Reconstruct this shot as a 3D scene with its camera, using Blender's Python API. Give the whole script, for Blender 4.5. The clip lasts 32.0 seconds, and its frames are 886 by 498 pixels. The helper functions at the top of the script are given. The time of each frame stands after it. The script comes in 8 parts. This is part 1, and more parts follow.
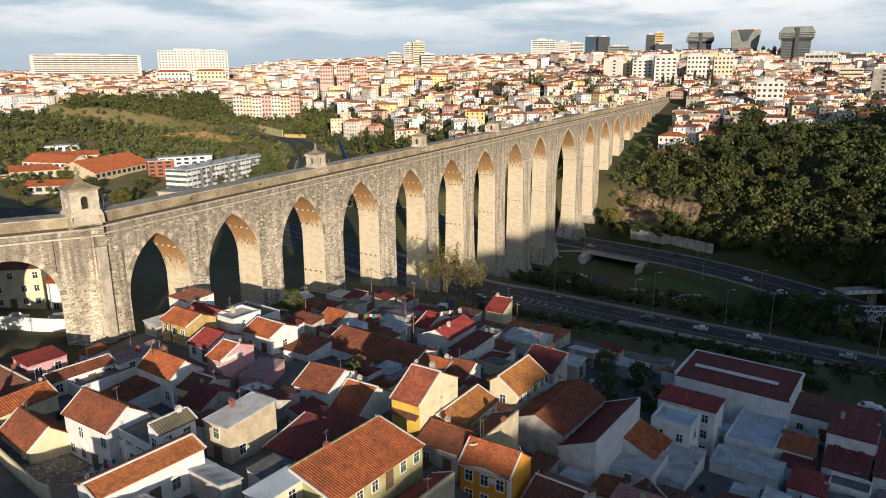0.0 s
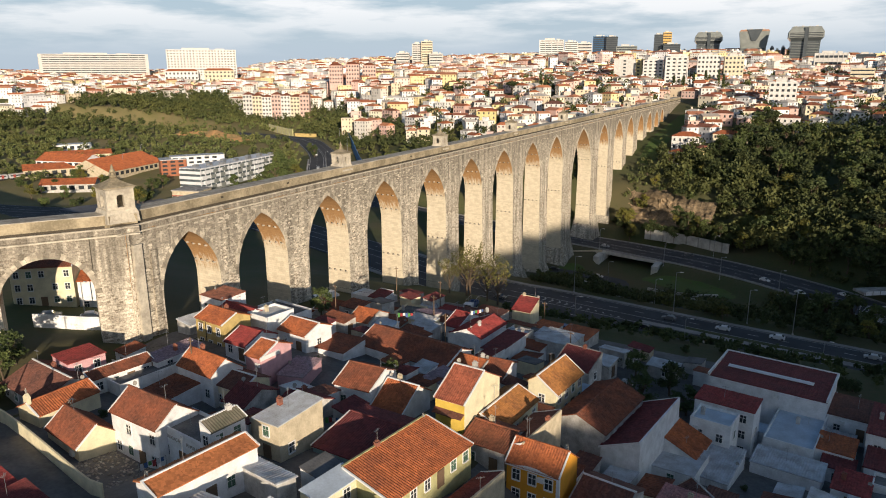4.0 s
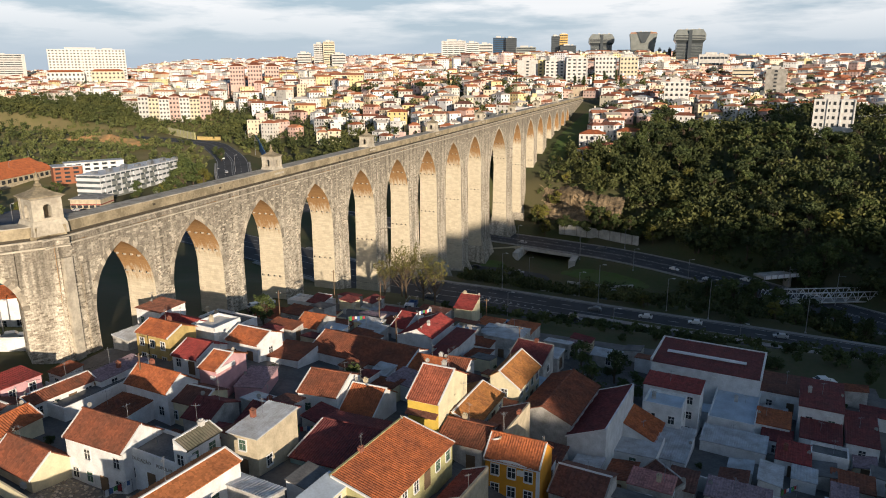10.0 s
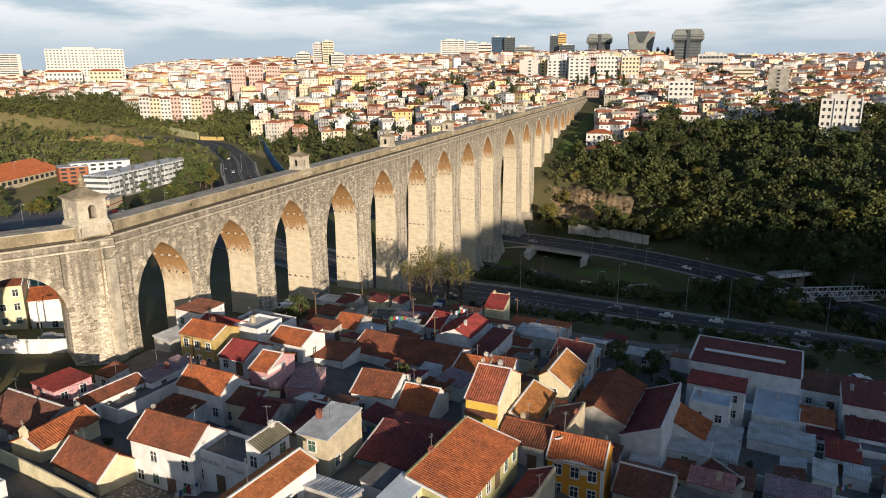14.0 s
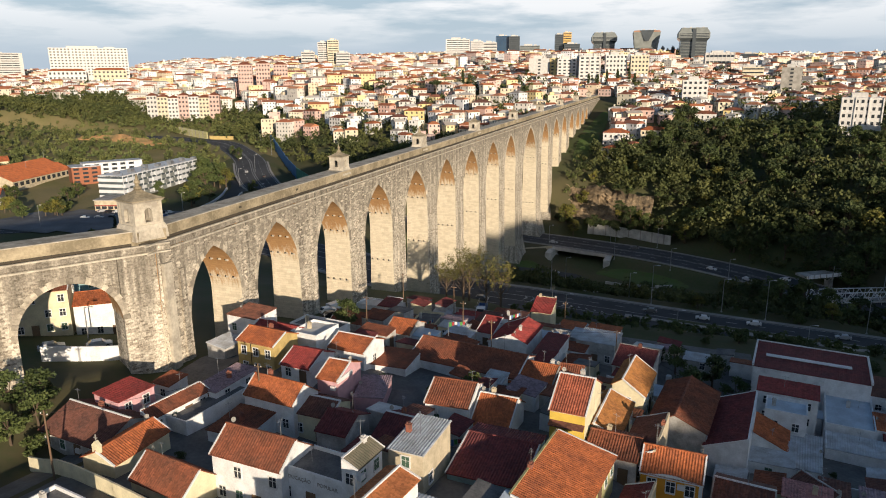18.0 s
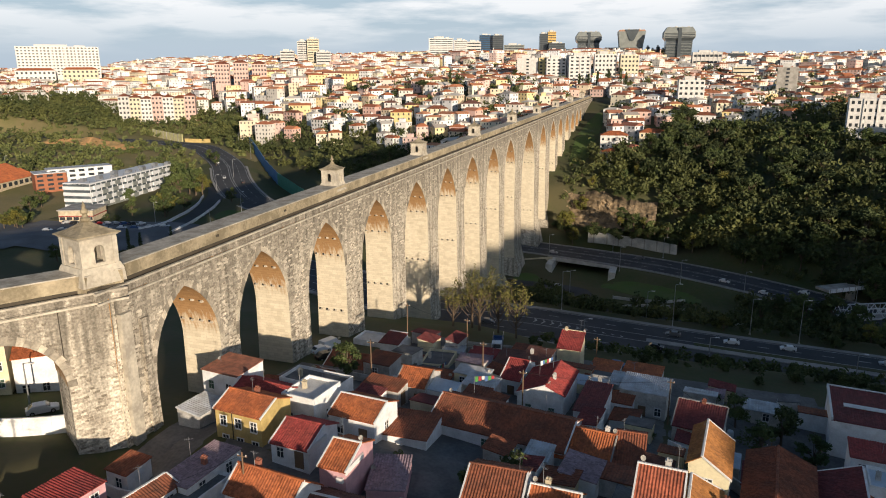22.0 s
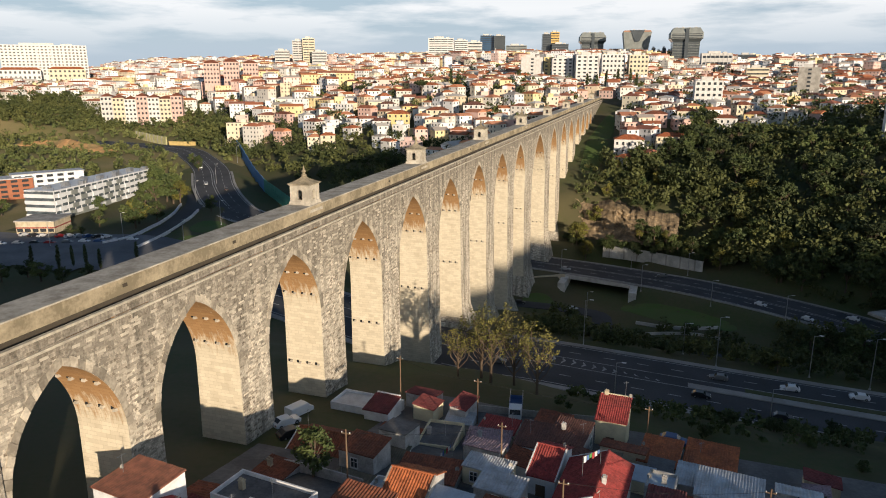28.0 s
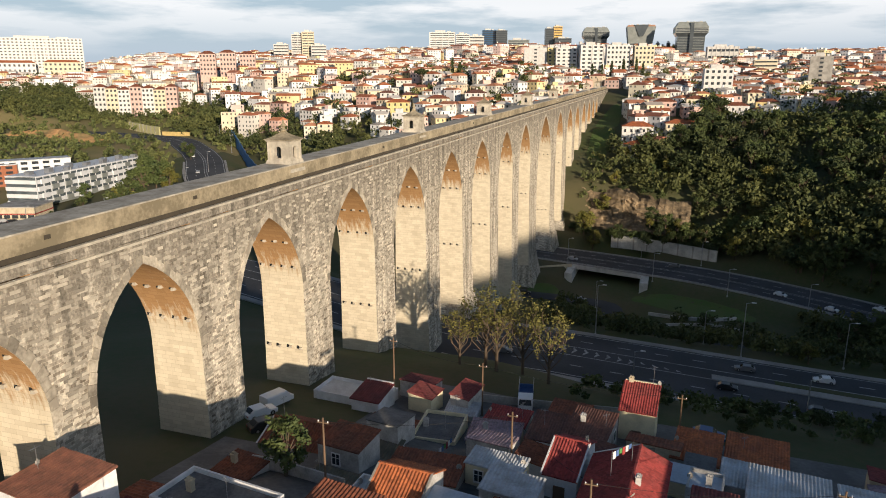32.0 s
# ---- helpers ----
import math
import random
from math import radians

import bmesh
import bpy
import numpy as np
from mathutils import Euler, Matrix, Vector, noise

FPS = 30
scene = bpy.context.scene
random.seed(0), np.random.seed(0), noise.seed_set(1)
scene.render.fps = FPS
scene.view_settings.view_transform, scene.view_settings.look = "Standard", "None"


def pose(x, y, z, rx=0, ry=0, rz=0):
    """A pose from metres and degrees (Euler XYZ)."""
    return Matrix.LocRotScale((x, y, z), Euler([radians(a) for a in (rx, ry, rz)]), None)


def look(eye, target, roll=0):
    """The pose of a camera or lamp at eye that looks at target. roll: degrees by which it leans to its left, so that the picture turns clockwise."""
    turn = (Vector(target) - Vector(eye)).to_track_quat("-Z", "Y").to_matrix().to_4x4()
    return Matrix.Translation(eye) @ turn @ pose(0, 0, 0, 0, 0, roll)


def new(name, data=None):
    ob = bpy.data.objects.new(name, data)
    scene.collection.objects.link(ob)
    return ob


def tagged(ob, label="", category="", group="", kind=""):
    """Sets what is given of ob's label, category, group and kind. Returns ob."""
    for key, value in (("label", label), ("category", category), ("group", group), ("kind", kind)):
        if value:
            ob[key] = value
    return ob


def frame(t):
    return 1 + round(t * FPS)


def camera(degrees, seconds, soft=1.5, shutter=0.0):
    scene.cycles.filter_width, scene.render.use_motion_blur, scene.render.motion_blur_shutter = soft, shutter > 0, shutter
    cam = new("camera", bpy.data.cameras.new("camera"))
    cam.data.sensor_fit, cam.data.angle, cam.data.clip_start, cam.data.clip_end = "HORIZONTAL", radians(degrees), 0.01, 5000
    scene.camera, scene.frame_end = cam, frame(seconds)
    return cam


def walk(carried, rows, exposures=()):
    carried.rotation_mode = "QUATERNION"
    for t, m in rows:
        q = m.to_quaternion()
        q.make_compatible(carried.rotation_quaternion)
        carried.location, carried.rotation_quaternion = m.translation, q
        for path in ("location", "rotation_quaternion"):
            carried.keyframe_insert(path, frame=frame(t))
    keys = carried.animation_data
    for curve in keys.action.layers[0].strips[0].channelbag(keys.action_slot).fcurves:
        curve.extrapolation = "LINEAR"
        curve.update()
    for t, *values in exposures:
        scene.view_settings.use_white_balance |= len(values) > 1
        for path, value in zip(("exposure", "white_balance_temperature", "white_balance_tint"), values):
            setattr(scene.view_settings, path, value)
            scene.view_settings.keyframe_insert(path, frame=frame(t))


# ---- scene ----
cam = camera(65.3, 32.0, soft=1.0)
METRES, EYE, TILT, LEAN, TURN = 108.0, 64.8, 0.0, 0.0, 28.8
ROWS = [
    (0.0, 0.0, 0.0, 0.0, -0.07, -14.34, 0.26),
    (0.5, -0.0059, -0.0001, -0.0, -0.02, -14.35, 0.25),
    (1.0, -0.0117, -0.0, 0.0, 0.03, -14.35, 0.26),
    (1.5, -0.0178, 0.0001, 0.0001, 0.09, -14.36, 0.25),
    (2.0, -0.0242, 0.0001, -0.0001, 0.13, -14.36, 0.23),
    (2.5, -0.0308, 0.0002, -0.0004, 0.16, -14.36, 0.21),
    (3.0, -0.0375, 0.0002, -0.0006, 0.2, -14.36, 0.21),
    (3.5, -0.0442, 0.0003, -0.0008, 0.24, -14.36, 0.2),
    (5.5, -0.0709, 0.0011, -0.0012, 0.41, -14.38, 0.16),
    (6.0, -0.0773, 0.0015, -0.0011, 0.49, -14.36, 0.17),
    (6.5, -0.0835, 0.0021, -0.0009, 0.47, -14.37, 0.16),
    (7.0, -0.0899, 0.0024, -0.001, -0.04, -14.36, 0.16),
    (7.5, -0.0964, 0.0028, -0.0011, -0.93, -14.35, 0.16),
    (8.0, -0.1028, 0.0033, -0.0011, -1.85, -14.35, 0.16),
    (8.5, -0.1091, 0.0039, -0.0012, -2.88, -14.35, 0.16),
    (9.0, -0.1157, 0.0042, -0.0013, -4.16, -14.34, 0.16),
    (9.5, -0.1216, 0.0045, -0.0015, -6.01, -14.33, 0.21),
    (10.0, -0.1286, 0.0053, -0.0015, -7.9, -14.34, 0.25),
    (10.5, -0.1363, 0.0064, -0.0015, -8.76, -14.34, 0.27),
    (11.0, -0.1444, 0.0077, -0.0013, -8.74, -14.35, 0.29),
    (11.5, -0.1532, 0.0091, -0.0012, -8.66, -14.36, 0.3),
    (12.0, -0.1627, 0.0104, -0.0011, -8.59, -14.37, 0.29),
    (12.5, -0.173, 0.0121, -0.0011, -8.54, -14.37, 0.3),
    (13.0, -0.1838, 0.0137, -0.0011, -8.5, -14.37, 0.3),
    (13.5, -0.1953, 0.0155, -0.0011, -8.45, -14.37, 0.28),
    (14.0, -0.2073, 0.0174, -0.001, -8.42, -14.37, 0.29),
    (14.5, -0.2194, 0.0196, -0.0009, -8.39, -14.37, 0.29),
    (16.5, -0.2702, 0.0332, -0.0008, -8.28, -14.38, 0.26),
    (17.0, -0.2821, 0.0423, -0.0009, -8.34, -14.39, 0.27),
    (17.5, -0.2933, 0.0531, -0.001, -8.45, -14.42, 0.28),
    (18.0, -0.3037, 0.0656, -0.0011, -8.59, -14.46, 0.3),
    (18.5, -0.3131, 0.0824, -0.0012, -8.77, -14.47, 0.34),
    (19.0, -0.3213, 0.1042, -0.0015, -8.97, -14.47, 0.36),
    (19.5, -0.3272, 0.129, -0.002, -9.22, -14.48, 0.36),
    (20.0, -0.331, 0.1564, -0.0024, -9.51, -14.48, 0.36),
    (20.5, -0.3327, 0.1857, -0.0024, -9.74, -14.49, 0.34),
    (21.0, -0.3331, 0.2169, -0.0022, -9.94, -14.49, 0.33),
    (21.5, -0.3325, 0.2496, -0.0018, -10.13, -14.49, 0.31),
    (22.0, -0.3304, 0.284, -0.0011, -10.29, -14.49, 0.27),
    (22.5, -0.3265, 0.3185, 0.0002, -10.41, -14.49, 0.26),
    (23.0, -0.3222, 0.3519, 0.0016, -10.48, -14.49, 0.25),
    (23.5, -0.3176, 0.3839, 0.0037, -10.51, -14.46, 0.26),
    (24.0, -0.3136, 0.4145, 0.0055, -10.54, -14.42, 0.25),
    (24.5, -0.3095, 0.4427, 0.0075, -10.55, -14.39, 0.24),
    (25.0, -0.3055, 0.4686, 0.0094, -10.55, -14.37, 0.21),
    (25.5, -0.3014, 0.4918, 0.0097, -10.5, -14.33, 0.19),
    (27.5, -0.2862, 0.5695, -0.0163, -10.35, -14.25, 0.11),
    (28.0, -0.2828, 0.587, -0.0248, -10.34, -14.27, 0.08),
    (28.5, -0.2796, 0.6035, -0.0338, -10.33, -14.28, 0.06),
    (29.0, -0.2764, 0.6195, -0.0434, -10.31, -14.28, 0.03),
    (29.5, -0.2735, 0.6346, -0.0534, -10.3, -14.29, 0.0),
    (30.0, -0.2706, 0.6493, -0.063, -10.28, -14.27, 0.0),
    (30.5, -0.2679, 0.6638, -0.0731, -10.25, -14.27, -0.0),
    (31.0, -0.2652, 0.6777, -0.0829, -10.24, -14.26, -0.01),
    (31.5, -0.2625, 0.6914, -0.0928, -10.22, -14.25, 0.01),
    (32.0, -0.2596, 0.7048, -0.1026, -10.23, -14.23, 0.02),
]
walk(cam, [(t, pose(0, 0, EYE, TILT, LEAN, TURN) @ pose(METRES * x, METRES * y, METRES * z, 90 + pitch, roll, yaw)) for t, x, y, z, yaw, pitch, roll in ROWS])

# ---- light ----
SUN_AZ, SUN_EL = 137.0, 9.5                  # where the sun stands: degrees from +y over +x, and height
sun_way = Vector((math.sin(radians(SUN_AZ)) * math.cos(radians(SUN_EL)), math.cos(radians(SUN_AZ)) * math.cos(radians(SUN_EL)), math.sin(radians(SUN_EL))))
sun = new("sun", bpy.data.lights.new("sun", "SUN"))
sun.data.energy, sun.data.angle, sun.data.color = 6.0, radians(0.6), (1.0, 0.84, 0.65)
sun.matrix_world = look(sun_way * 900, (0, 0, 0))
world = bpy.data.worlds.new("sky")
scene.world = world
world.use_nodes = True
wn, wl = world.node_tree.nodes, world.node_tree.links
wn.clear()
sky = wn.new("ShaderNodeTexSky")
sky.sky_type, sky.sun_disc = "NISHITA", False
sky.sun_elevation, sky.sun_rotation = radians(SUN_EL), radians(SUN_AZ)
sky.air_density, sky.dust_density, sky.ozone_density = 1.0, 1.0, 2.8
way = wn.new("ShaderNodeTexCoord")
squash = wn.new("ShaderNodeMapping")
squash.inputs["Scale"].default_value = (2.4, 2.4, 15.0)
squash.inputs["Location"].default_value = (0.3, 0.1, 0.35)
cloud = wn.new("ShaderNodeTexNoise")
cloud.inputs["Scale"].default_value, cloud.inputs["Detail"].default_value, cloud.inputs["Roughness"].default_value = 1.9, 9.0, 0.56
ramp = wn.new("ShaderNodeValToRGB")
ramp.color_ramp.elements[0].position, ramp.color_ramp.elements[1].position = 0.41, 0.57
split = wn.new("ShaderNodeSeparateXYZ")
low = wn.new("ShaderNodeMapRange")                # cloud and haze lie low over the land, the zenith is clear
low.inputs["From Min"].default_value, low.inputs["From Max"].default_value = 0.03, 0.36
low.inputs["To Min"].default_value, low.inputs["To Max"].default_value = 1.0, 0.0
haze = wn.new("ShaderNodeMixRGB")
haze.inputs["Color2"].default_value = (4.7, 5.65, 6.8, 1)
hz = wn.new("ShaderNodeMath")
hz.operation, hz.inputs[1].default_value = "MULTIPLY", 0.85
cover = wn.new("ShaderNodeMath")
cover.operation = "MULTIPLY"
bank = wn.new("ShaderNodeMapRange")               # the cloud bank ends above a strip of clear hazy air along the horizon
bank.inputs["From Min"].default_value, bank.inputs["From Max"].default_value = 0.02, 0.085
under = wn.new("ShaderNodeMath")
under.operation = "MULTIPLY"
mix = wn.new("ShaderNodeMixRGB")
mix.inputs["Color2"].default_value = (9.1, 9.1, 9.2, 1)
back = wn.new("ShaderNodeBackground")
back.inputs["Strength"].default_value = 0.112
out = wn.new("ShaderNodeOutputWorld")
wl.new(way.outputs["Generated"], squash.inputs["Vector"])
wl.new(way.outputs["Generated"], split.inputs[0])
wl.new(split.outputs["Z"], low.inputs["Value"])
wl.new(low.outputs["Result"], hz.inputs[0])
wl.new(hz.outputs[0], haze.inputs["Fac"])
wl.new(sky.outputs["Color"], haze.inputs["Color1"])
wl.new(squash.outputs["Vector"], cloud.inputs["Vector"])
wl.new(cloud.outputs["Fac"], ramp.inputs["Fac"])
wl.new(ramp.outputs["Color"], cover.inputs[0])
wl.new(low.outputs["Result"], cover.inputs[1])
wl.new(split.outputs["Z"], bank.inputs["Value"])
wl.new(cover.outputs[0], under.inputs[0])
wl.new(bank.outputs["Result"], under.inputs[1])
wl.new(under.outputs[0], mix.inputs["Fac"])
wl.new(haze.outputs["Color"], mix.inputs["Color1"])
wl.new(mix.outputs["Color"], back.inputs["Color"])
wl.new(back.outputs["Background"], out.inputs["Surface"])
scene.view_settings.exposure = 0.0

# ---- materials ----
MATS = {}


def material(name, colour, second=None, rough=0.85, metal=0.0, fine=6.0, broad=0.25, amount=0.5, bump=0.15, vary=0.0, island=0.0, spec=0.3):
    """A worn surface: two colours mixed by broad stains and fine grain, with relief; vary and island shift the tone from thing to thing."""
    if name in MATS:
        return MATS[name]
    m = bpy.data.materials.new(name)
    m.use_nodes = True
    n, l = m.node_tree.nodes, m.node_tree.links
    b = n["Principled BSDF"]
    b.inputs["Roughness"].default_value, b.inputs["Metallic"].default_value = rough, metal
    b.inputs["Specular IOR Level"].default_value = spec
    second = second or tuple(c * 0.6 for c in colour)
    geo = n.new("ShaderNodeNewGeometry")
    big, small = n.new("ShaderNodeTexNoise"), n.new("ShaderNodeTexNoise")
    big.inputs["Scale"].default_value, big.inputs["Detail"].default_value = broad, 5.0
    small.inputs["Scale"].default_value, small.inputs["Detail"].default_value = fine, 3.0
    l.new(geo.outputs["Position"], big.inputs["Vector"])
    l.new(geo.outputs["Position"], small.inputs["Vector"])
    add = n.new("ShaderNodeMath")
    add.operation = "MULTIPLY_ADD"
    add.inputs[1].default_value = 0.45
    l.new(small.outputs["Fac"], add.inputs[0])
    l.new(big.outputs["Fac"], add.inputs[2])
    r = n.new("ShaderNodeMapRange")
    r.inputs["From Min"].default_value, r.inputs["From Max"].default_value = 0.5, 1.0
    r.inputs["To Max"].default_value = amount * 1.6
    l.new(add.outputs[0], r.inputs["Value"])
    mx = n.new("ShaderNodeMixRGB")
    mx.inputs["Color1"].default_value, mx.inputs["Color2"].default_value = (*colour, 1), (*second, 1)
    l.new(r.outputs["Result"], mx.inputs["Fac"])
    last = mx.outputs["Color"]
    if vary or island:
        hsv = n.new("ShaderNodeHueSaturation")
        src = n.new("ShaderNodeObjectInfo").outputs["Random"] if vary else geo.outputs["Random Per Island"]
        k = vary or island
        v = n.new("ShaderNodeMapRange")
        v.inputs["To Min"].default_value, v.inputs["To Max"].default_value = 1 - k, 1 + k
        l.new(src, v.inputs["Value"])
        l.new(v.outputs["Result"], hsv.inputs["Value"])
        l.new(last, hsv.inputs["Color"])
        last = hsv.outputs["Color"]
    l.new(last, b.inputs["Base Color"])
    if bump:
        bp = n.new("ShaderNodeBump")
        bp.inputs["Strength"].default_value, bp.inputs["Distance"].default_value = bump, 0.05
        l.new(small.outputs["Fac"], bp.inputs["Height"])
        l.new(bp.outputs["Normal"], b.inputs["Normal"])
    MATS[name] = m
    return m


def palette(name, stops, rough=0.85, broad=0.05, spec=0.2):
    """Many separate pieces in one mesh: each island takes its own colour out of the stops."""
    m = material(name, (0.5, 0.5, 0.5), rough=rough, broad=broad, island=0.12, spec=spec)
    n, l = m.node_tree.nodes, m.node_tree.links
    ramp = n.new("ShaderNodeValToRGB")
    ramp.color_ramp.interpolation = "CONSTANT"
    while len(ramp.color_ramp.elements) < len(stops):
        ramp.color_ramp.elements.new(0.5)
    for i, c in enumerate(stops):
        ramp.color_ramp.elements[i].position = i / len(stops)
        ramp.color_ramp.elements[i].color = (*c, 1)
    geo = next(x for x in n if x.type == "NEW_GEOMETRY")
    mx = next(x for x in n if x.type == "MIX_RGB")
    dim = n.new("ShaderNodeMixRGB")
    dim.blend_type, dim.inputs["Fac"].default_value, dim.inputs["Color2"].default_value = "MULTIPLY", 1.0, (0.72, 0.7, 0.66, 1)
    white = n.new("ShaderNodeMath")
    white.operation = "FRACT"
    mul = n.new("ShaderNodeMath")
    mul.operation, mul.inputs[1].default_value = "MULTIPLY", 7.31
    l.new(geo.outputs["Random Per Island"], mul.inputs[0])
    l.new(mul.outputs[0], white.inputs[0])
    l.new(white.outputs[0], ramp.inputs["Fac"])
    l.new(ramp.outputs["Color"], dim.inputs["Color1"])
    l.new(ramp.outputs["Color"], mx.inputs["Color1"])
    l.new(dim.outputs["Color"], mx.inputs["Color2"])
    return m


def plaster(name, c, dirty=0.5):
    return material(name, c, tuple(x * k for x, k in zip(c, (0.55, 0.54, 0.52))), rough=0.9, fine=4.5, broad=0.7, amount=dirty * 1.1, bump=0.15)


WALLS = {
    "white": plaster("white_plaster", (0.85, 0.85, 0.85), 0.38), "cream": plaster("cream_plaster", (0.78, 0.70, 0.48), 0.35),
    "pink": plaster("pink_plaster", (0.68, 0.40, 0.42), 0.35), "grey": plaster("grey_render", (0.62, 0.60, 0.57), 0.7),
    "ochre": plaster("ochre_plaster", (0.56, 0.415, 0.165), 0.5), "teal": plaster("teal_plaster", (0.30, 0.45, 0.46), 0.4),
    "olive": plaster("olive_plaster", (0.50, 0.47, 0.24), 0.5), "yellow": plaster("yellow_plaster", (0.75, 0.52, 0.10), 0.3),
    "beige": plaster("beige_render", (0.62, 0.53, 0.38), 0.5), "orange": plaster("orange_plaster", (0.78, 0.36, 0.04), 0.25),
}


def tiles(name, c, d):
    m = material(name, c, tuple(x * 0.95 for x in d), rough=0.82, fine=7.0, broad=0.45, amount=0.6, bump=0.4)
    n, l = m.node_tree.nodes, m.node_tree.links
    cell = n.new("ShaderNodeTexVoronoi")
    cell.inputs["Scale"].default_value = 3.4
    l.new(n["Geometry"].outputs["Position"], cell.inputs["Vector"])
    tone = n.new("ShaderNodeMapRange")
    tone.inputs["To Min"].default_value, tone.inputs["To Max"].default_value = 0.72, 1.24
    part_of = n.new("ShaderNodeSeparateColor")
    l.new(cell.outputs["Color"], part_of.inputs[0])
    l.new(part_of.outputs[0], tone.inputs["Value"])
    mul = n.new("ShaderNodeMixRGB")
    mul.blend_type, mul.inputs["Fac"].default_value = "MULTIPLY", 1.0
    b = n["Principled BSDF"]
    l.new(b.inputs["Base Color"].links[0].from_socket, mul.inputs["Color1"])
    l.new(tone.outputs["Result"], mul.inputs["Color2"])
    l.new(mul.outputs["Color"], b.inputs["Base Color"])
    return m


ROOFS = {
    "orange": tiles("orange_roof_tiles", (0.52, 0.155, 0.055), (0.25, 0.085, 0.045)), "rust": tiles("weathered_roof_tiles", (0.315, 0.10, 0.05), (0.135, 0.062, 0.042)),
    "brown": tiles("brown_roof_tiles", (0.215, 0.088, 0.06), (0.11, 0.06, 0.05)), "maroon": tiles("maroon_painted_sheet", (0.235, 0.055, 0.05), (0.13, 0.045, 0.045)),
    "red": tiles("red_painted_sheet", (0.36, 0.06, 0.052), (0.22, 0.052, 0.048)), "mauve": tiles("faded_mauve_sheet", (0.38, 0.27, 0.29), (0.25, 0.185, 0.20)),
    "pinkroof": tiles("faded_pink_tiles", (0.55, 0.25, 0.22), (0.36, 0.18, 0.17)), "terra": tiles("smooth_terracotta_coating", (0.56, 0.20, 0.07), (0.42, 0.15, 0.06)),
    "ochreroof": tiles("lichen_ochre_tiles", (0.44, 0.19, 0.055), (0.24, 0.105, 0.045)), "stripe": tiles("striped_roof_tiles", (0.45, 0.13, 0.07), (0.24, 0.08, 0.05)),
    "grey": material("grey_roof_screed", (0.20, 0.195, 0.19), (0.10, 0.10, 0.10), fine=4, broad=0.5, amount=0.8), "zinc": material("old_corrugated_sheet", (0.62, 0.65, 0.68), (0.36, 0.35, 0.34), rough=0.6, metal=0.0, fine=4, broad=0.6, amount=0.7),
    "blue": material("pale_blue_coating", (0.60, 0.68, 0.76), (0.38, 0.43, 0.48), fine=4, broad=0.4, amount=0.6), "moss": material("mossy_sheet", (0.21, 0.18, 0.13), (0.12, 0.115, 0.08), fine=5, broad=0.7, amount=0.8),
    "rusty": material("rusty_sheet", (0.40, 0.16, 0.10), (0.20, 0.09, 0.06), rough=0.7, fine=6, broad=1.2, amount=0.9), "white": material("white_coating", (0.74, 0.73, 0.70), (0.5, 0.48, 0.45), fine=4, broad=0.5, amount=0.6),
}
GLASS = material("dark_window_glass", (0.035, 0.04, 0.045), (0.06, 0.065, 0.07), rough=0.12, broad=0.6, bump=0.0, spec=0.5)
TRIM = material("white_painted_trim", (0.80, 0.79, 0.77), (0.56, 0.54, 0.51), rough=0.6, fine=8, amount=0.4, bump=0.05)
WOOD = material("weathered_wood", (0.22, 0.14, 0.08), (0.12, 0.08, 0.055), rough=0.8, fine=9, amount=0.7)
SHUTTER = material("green_shutter_paint", (0.07, 0.13, 0.09), rough=0.6, fine=8)
CONCRETE = material("weathered_concrete", (0.46, 0.43, 0.38), (0.25, 0.235, 0.21), fine=3, broad=0.3, amount=0.8, bump=0.25)
METAL = material("galvanised_steel", (0.42, 0.43, 0.44), (0.28, 0.28, 0.28), rough=0.45, metal=0.7, fine=10, bump=0.05)
DARK = material("dark_rubber", (0.025, 0.025, 0.025), rough=0.8)
ASPHALT = material("asphalt", (0.078, 0.079, 0.083), (0.048, 0.049, 0.052), rough=0.88, fine=2.5, broad=0.08, amount=0.8, bump=0.1)
PAINT = material("worn_road_paint", (0.46, 0.46, 0.45), (0.16, 0.16, 0.16), rough=0.7, fine=1.5, broad=0.6, amount=0.7)
PAVING = material("pale_paving", (0.36, 0.345, 0.32), (0.22, 0.21, 0.195), fine=3, broad=0.2, amount=0.7)
BARK = material("bark", (0.13, 0.095, 0.065), (0.07, 0.05, 0.035), fine=7, bump=0.5)
LEAF = material("dark_green_leaves", (0.096, 0.116, 0.033), (0.050, 0.070, 0.022), rough=0.7, fine=1.3, broad=0.12, amount=0.9, bump=0.0, vary=0.35)
LEAF_PINE = material("pine_green_leaves", (0.078, 0.098, 0.034), (0.044, 0.060, 0.023), rough=0.75, fine=1.1, broad=0.1, amount=0.9, bump=0.0, vary=0.3)
LEAF_YELLOW = material("autumn_yellow_leaves", (0.19, 0.165, 0.03), (0.10, 0.105, 0.026), rough=0.7, fine=1.1, broad=0.2, amount=0.9, bump=0.0, vary=0.3)
LEAF_FAR = material("far_wood_leaves", (0.112, 0.116, 0.034), (0.050, 0.064, 0.021), rough=0.75, fine=0.7, broad=0.03, amount=0.9, bump=0.0, island=0.3)
LEAF_SCRUB = material("pale_scrub_leaves", (0.165, 0.170, 0.058), (0.085, 0.105, 0.034), rough=0.8, fine=0.9, broad=0.04, amount=0.9, bump=0.0, island=0.35)
# near-black that paints shade in gaps: the gallery foot and the vents
GAP_SHADE = material("gap_shade_black", (0.085, 0.07, 0.05), (0.045, 0.038, 0.03), rough=0.95, fine=3.0, broad=0.4)
LEAF_DRY = material("sparse_dry_leaves", (0.20, 0.18, 0.045), (0.11, 0.105, 0.03), rough=0.8, fine=1.3, broad=0.3, amount=0.9, bump=0.0)


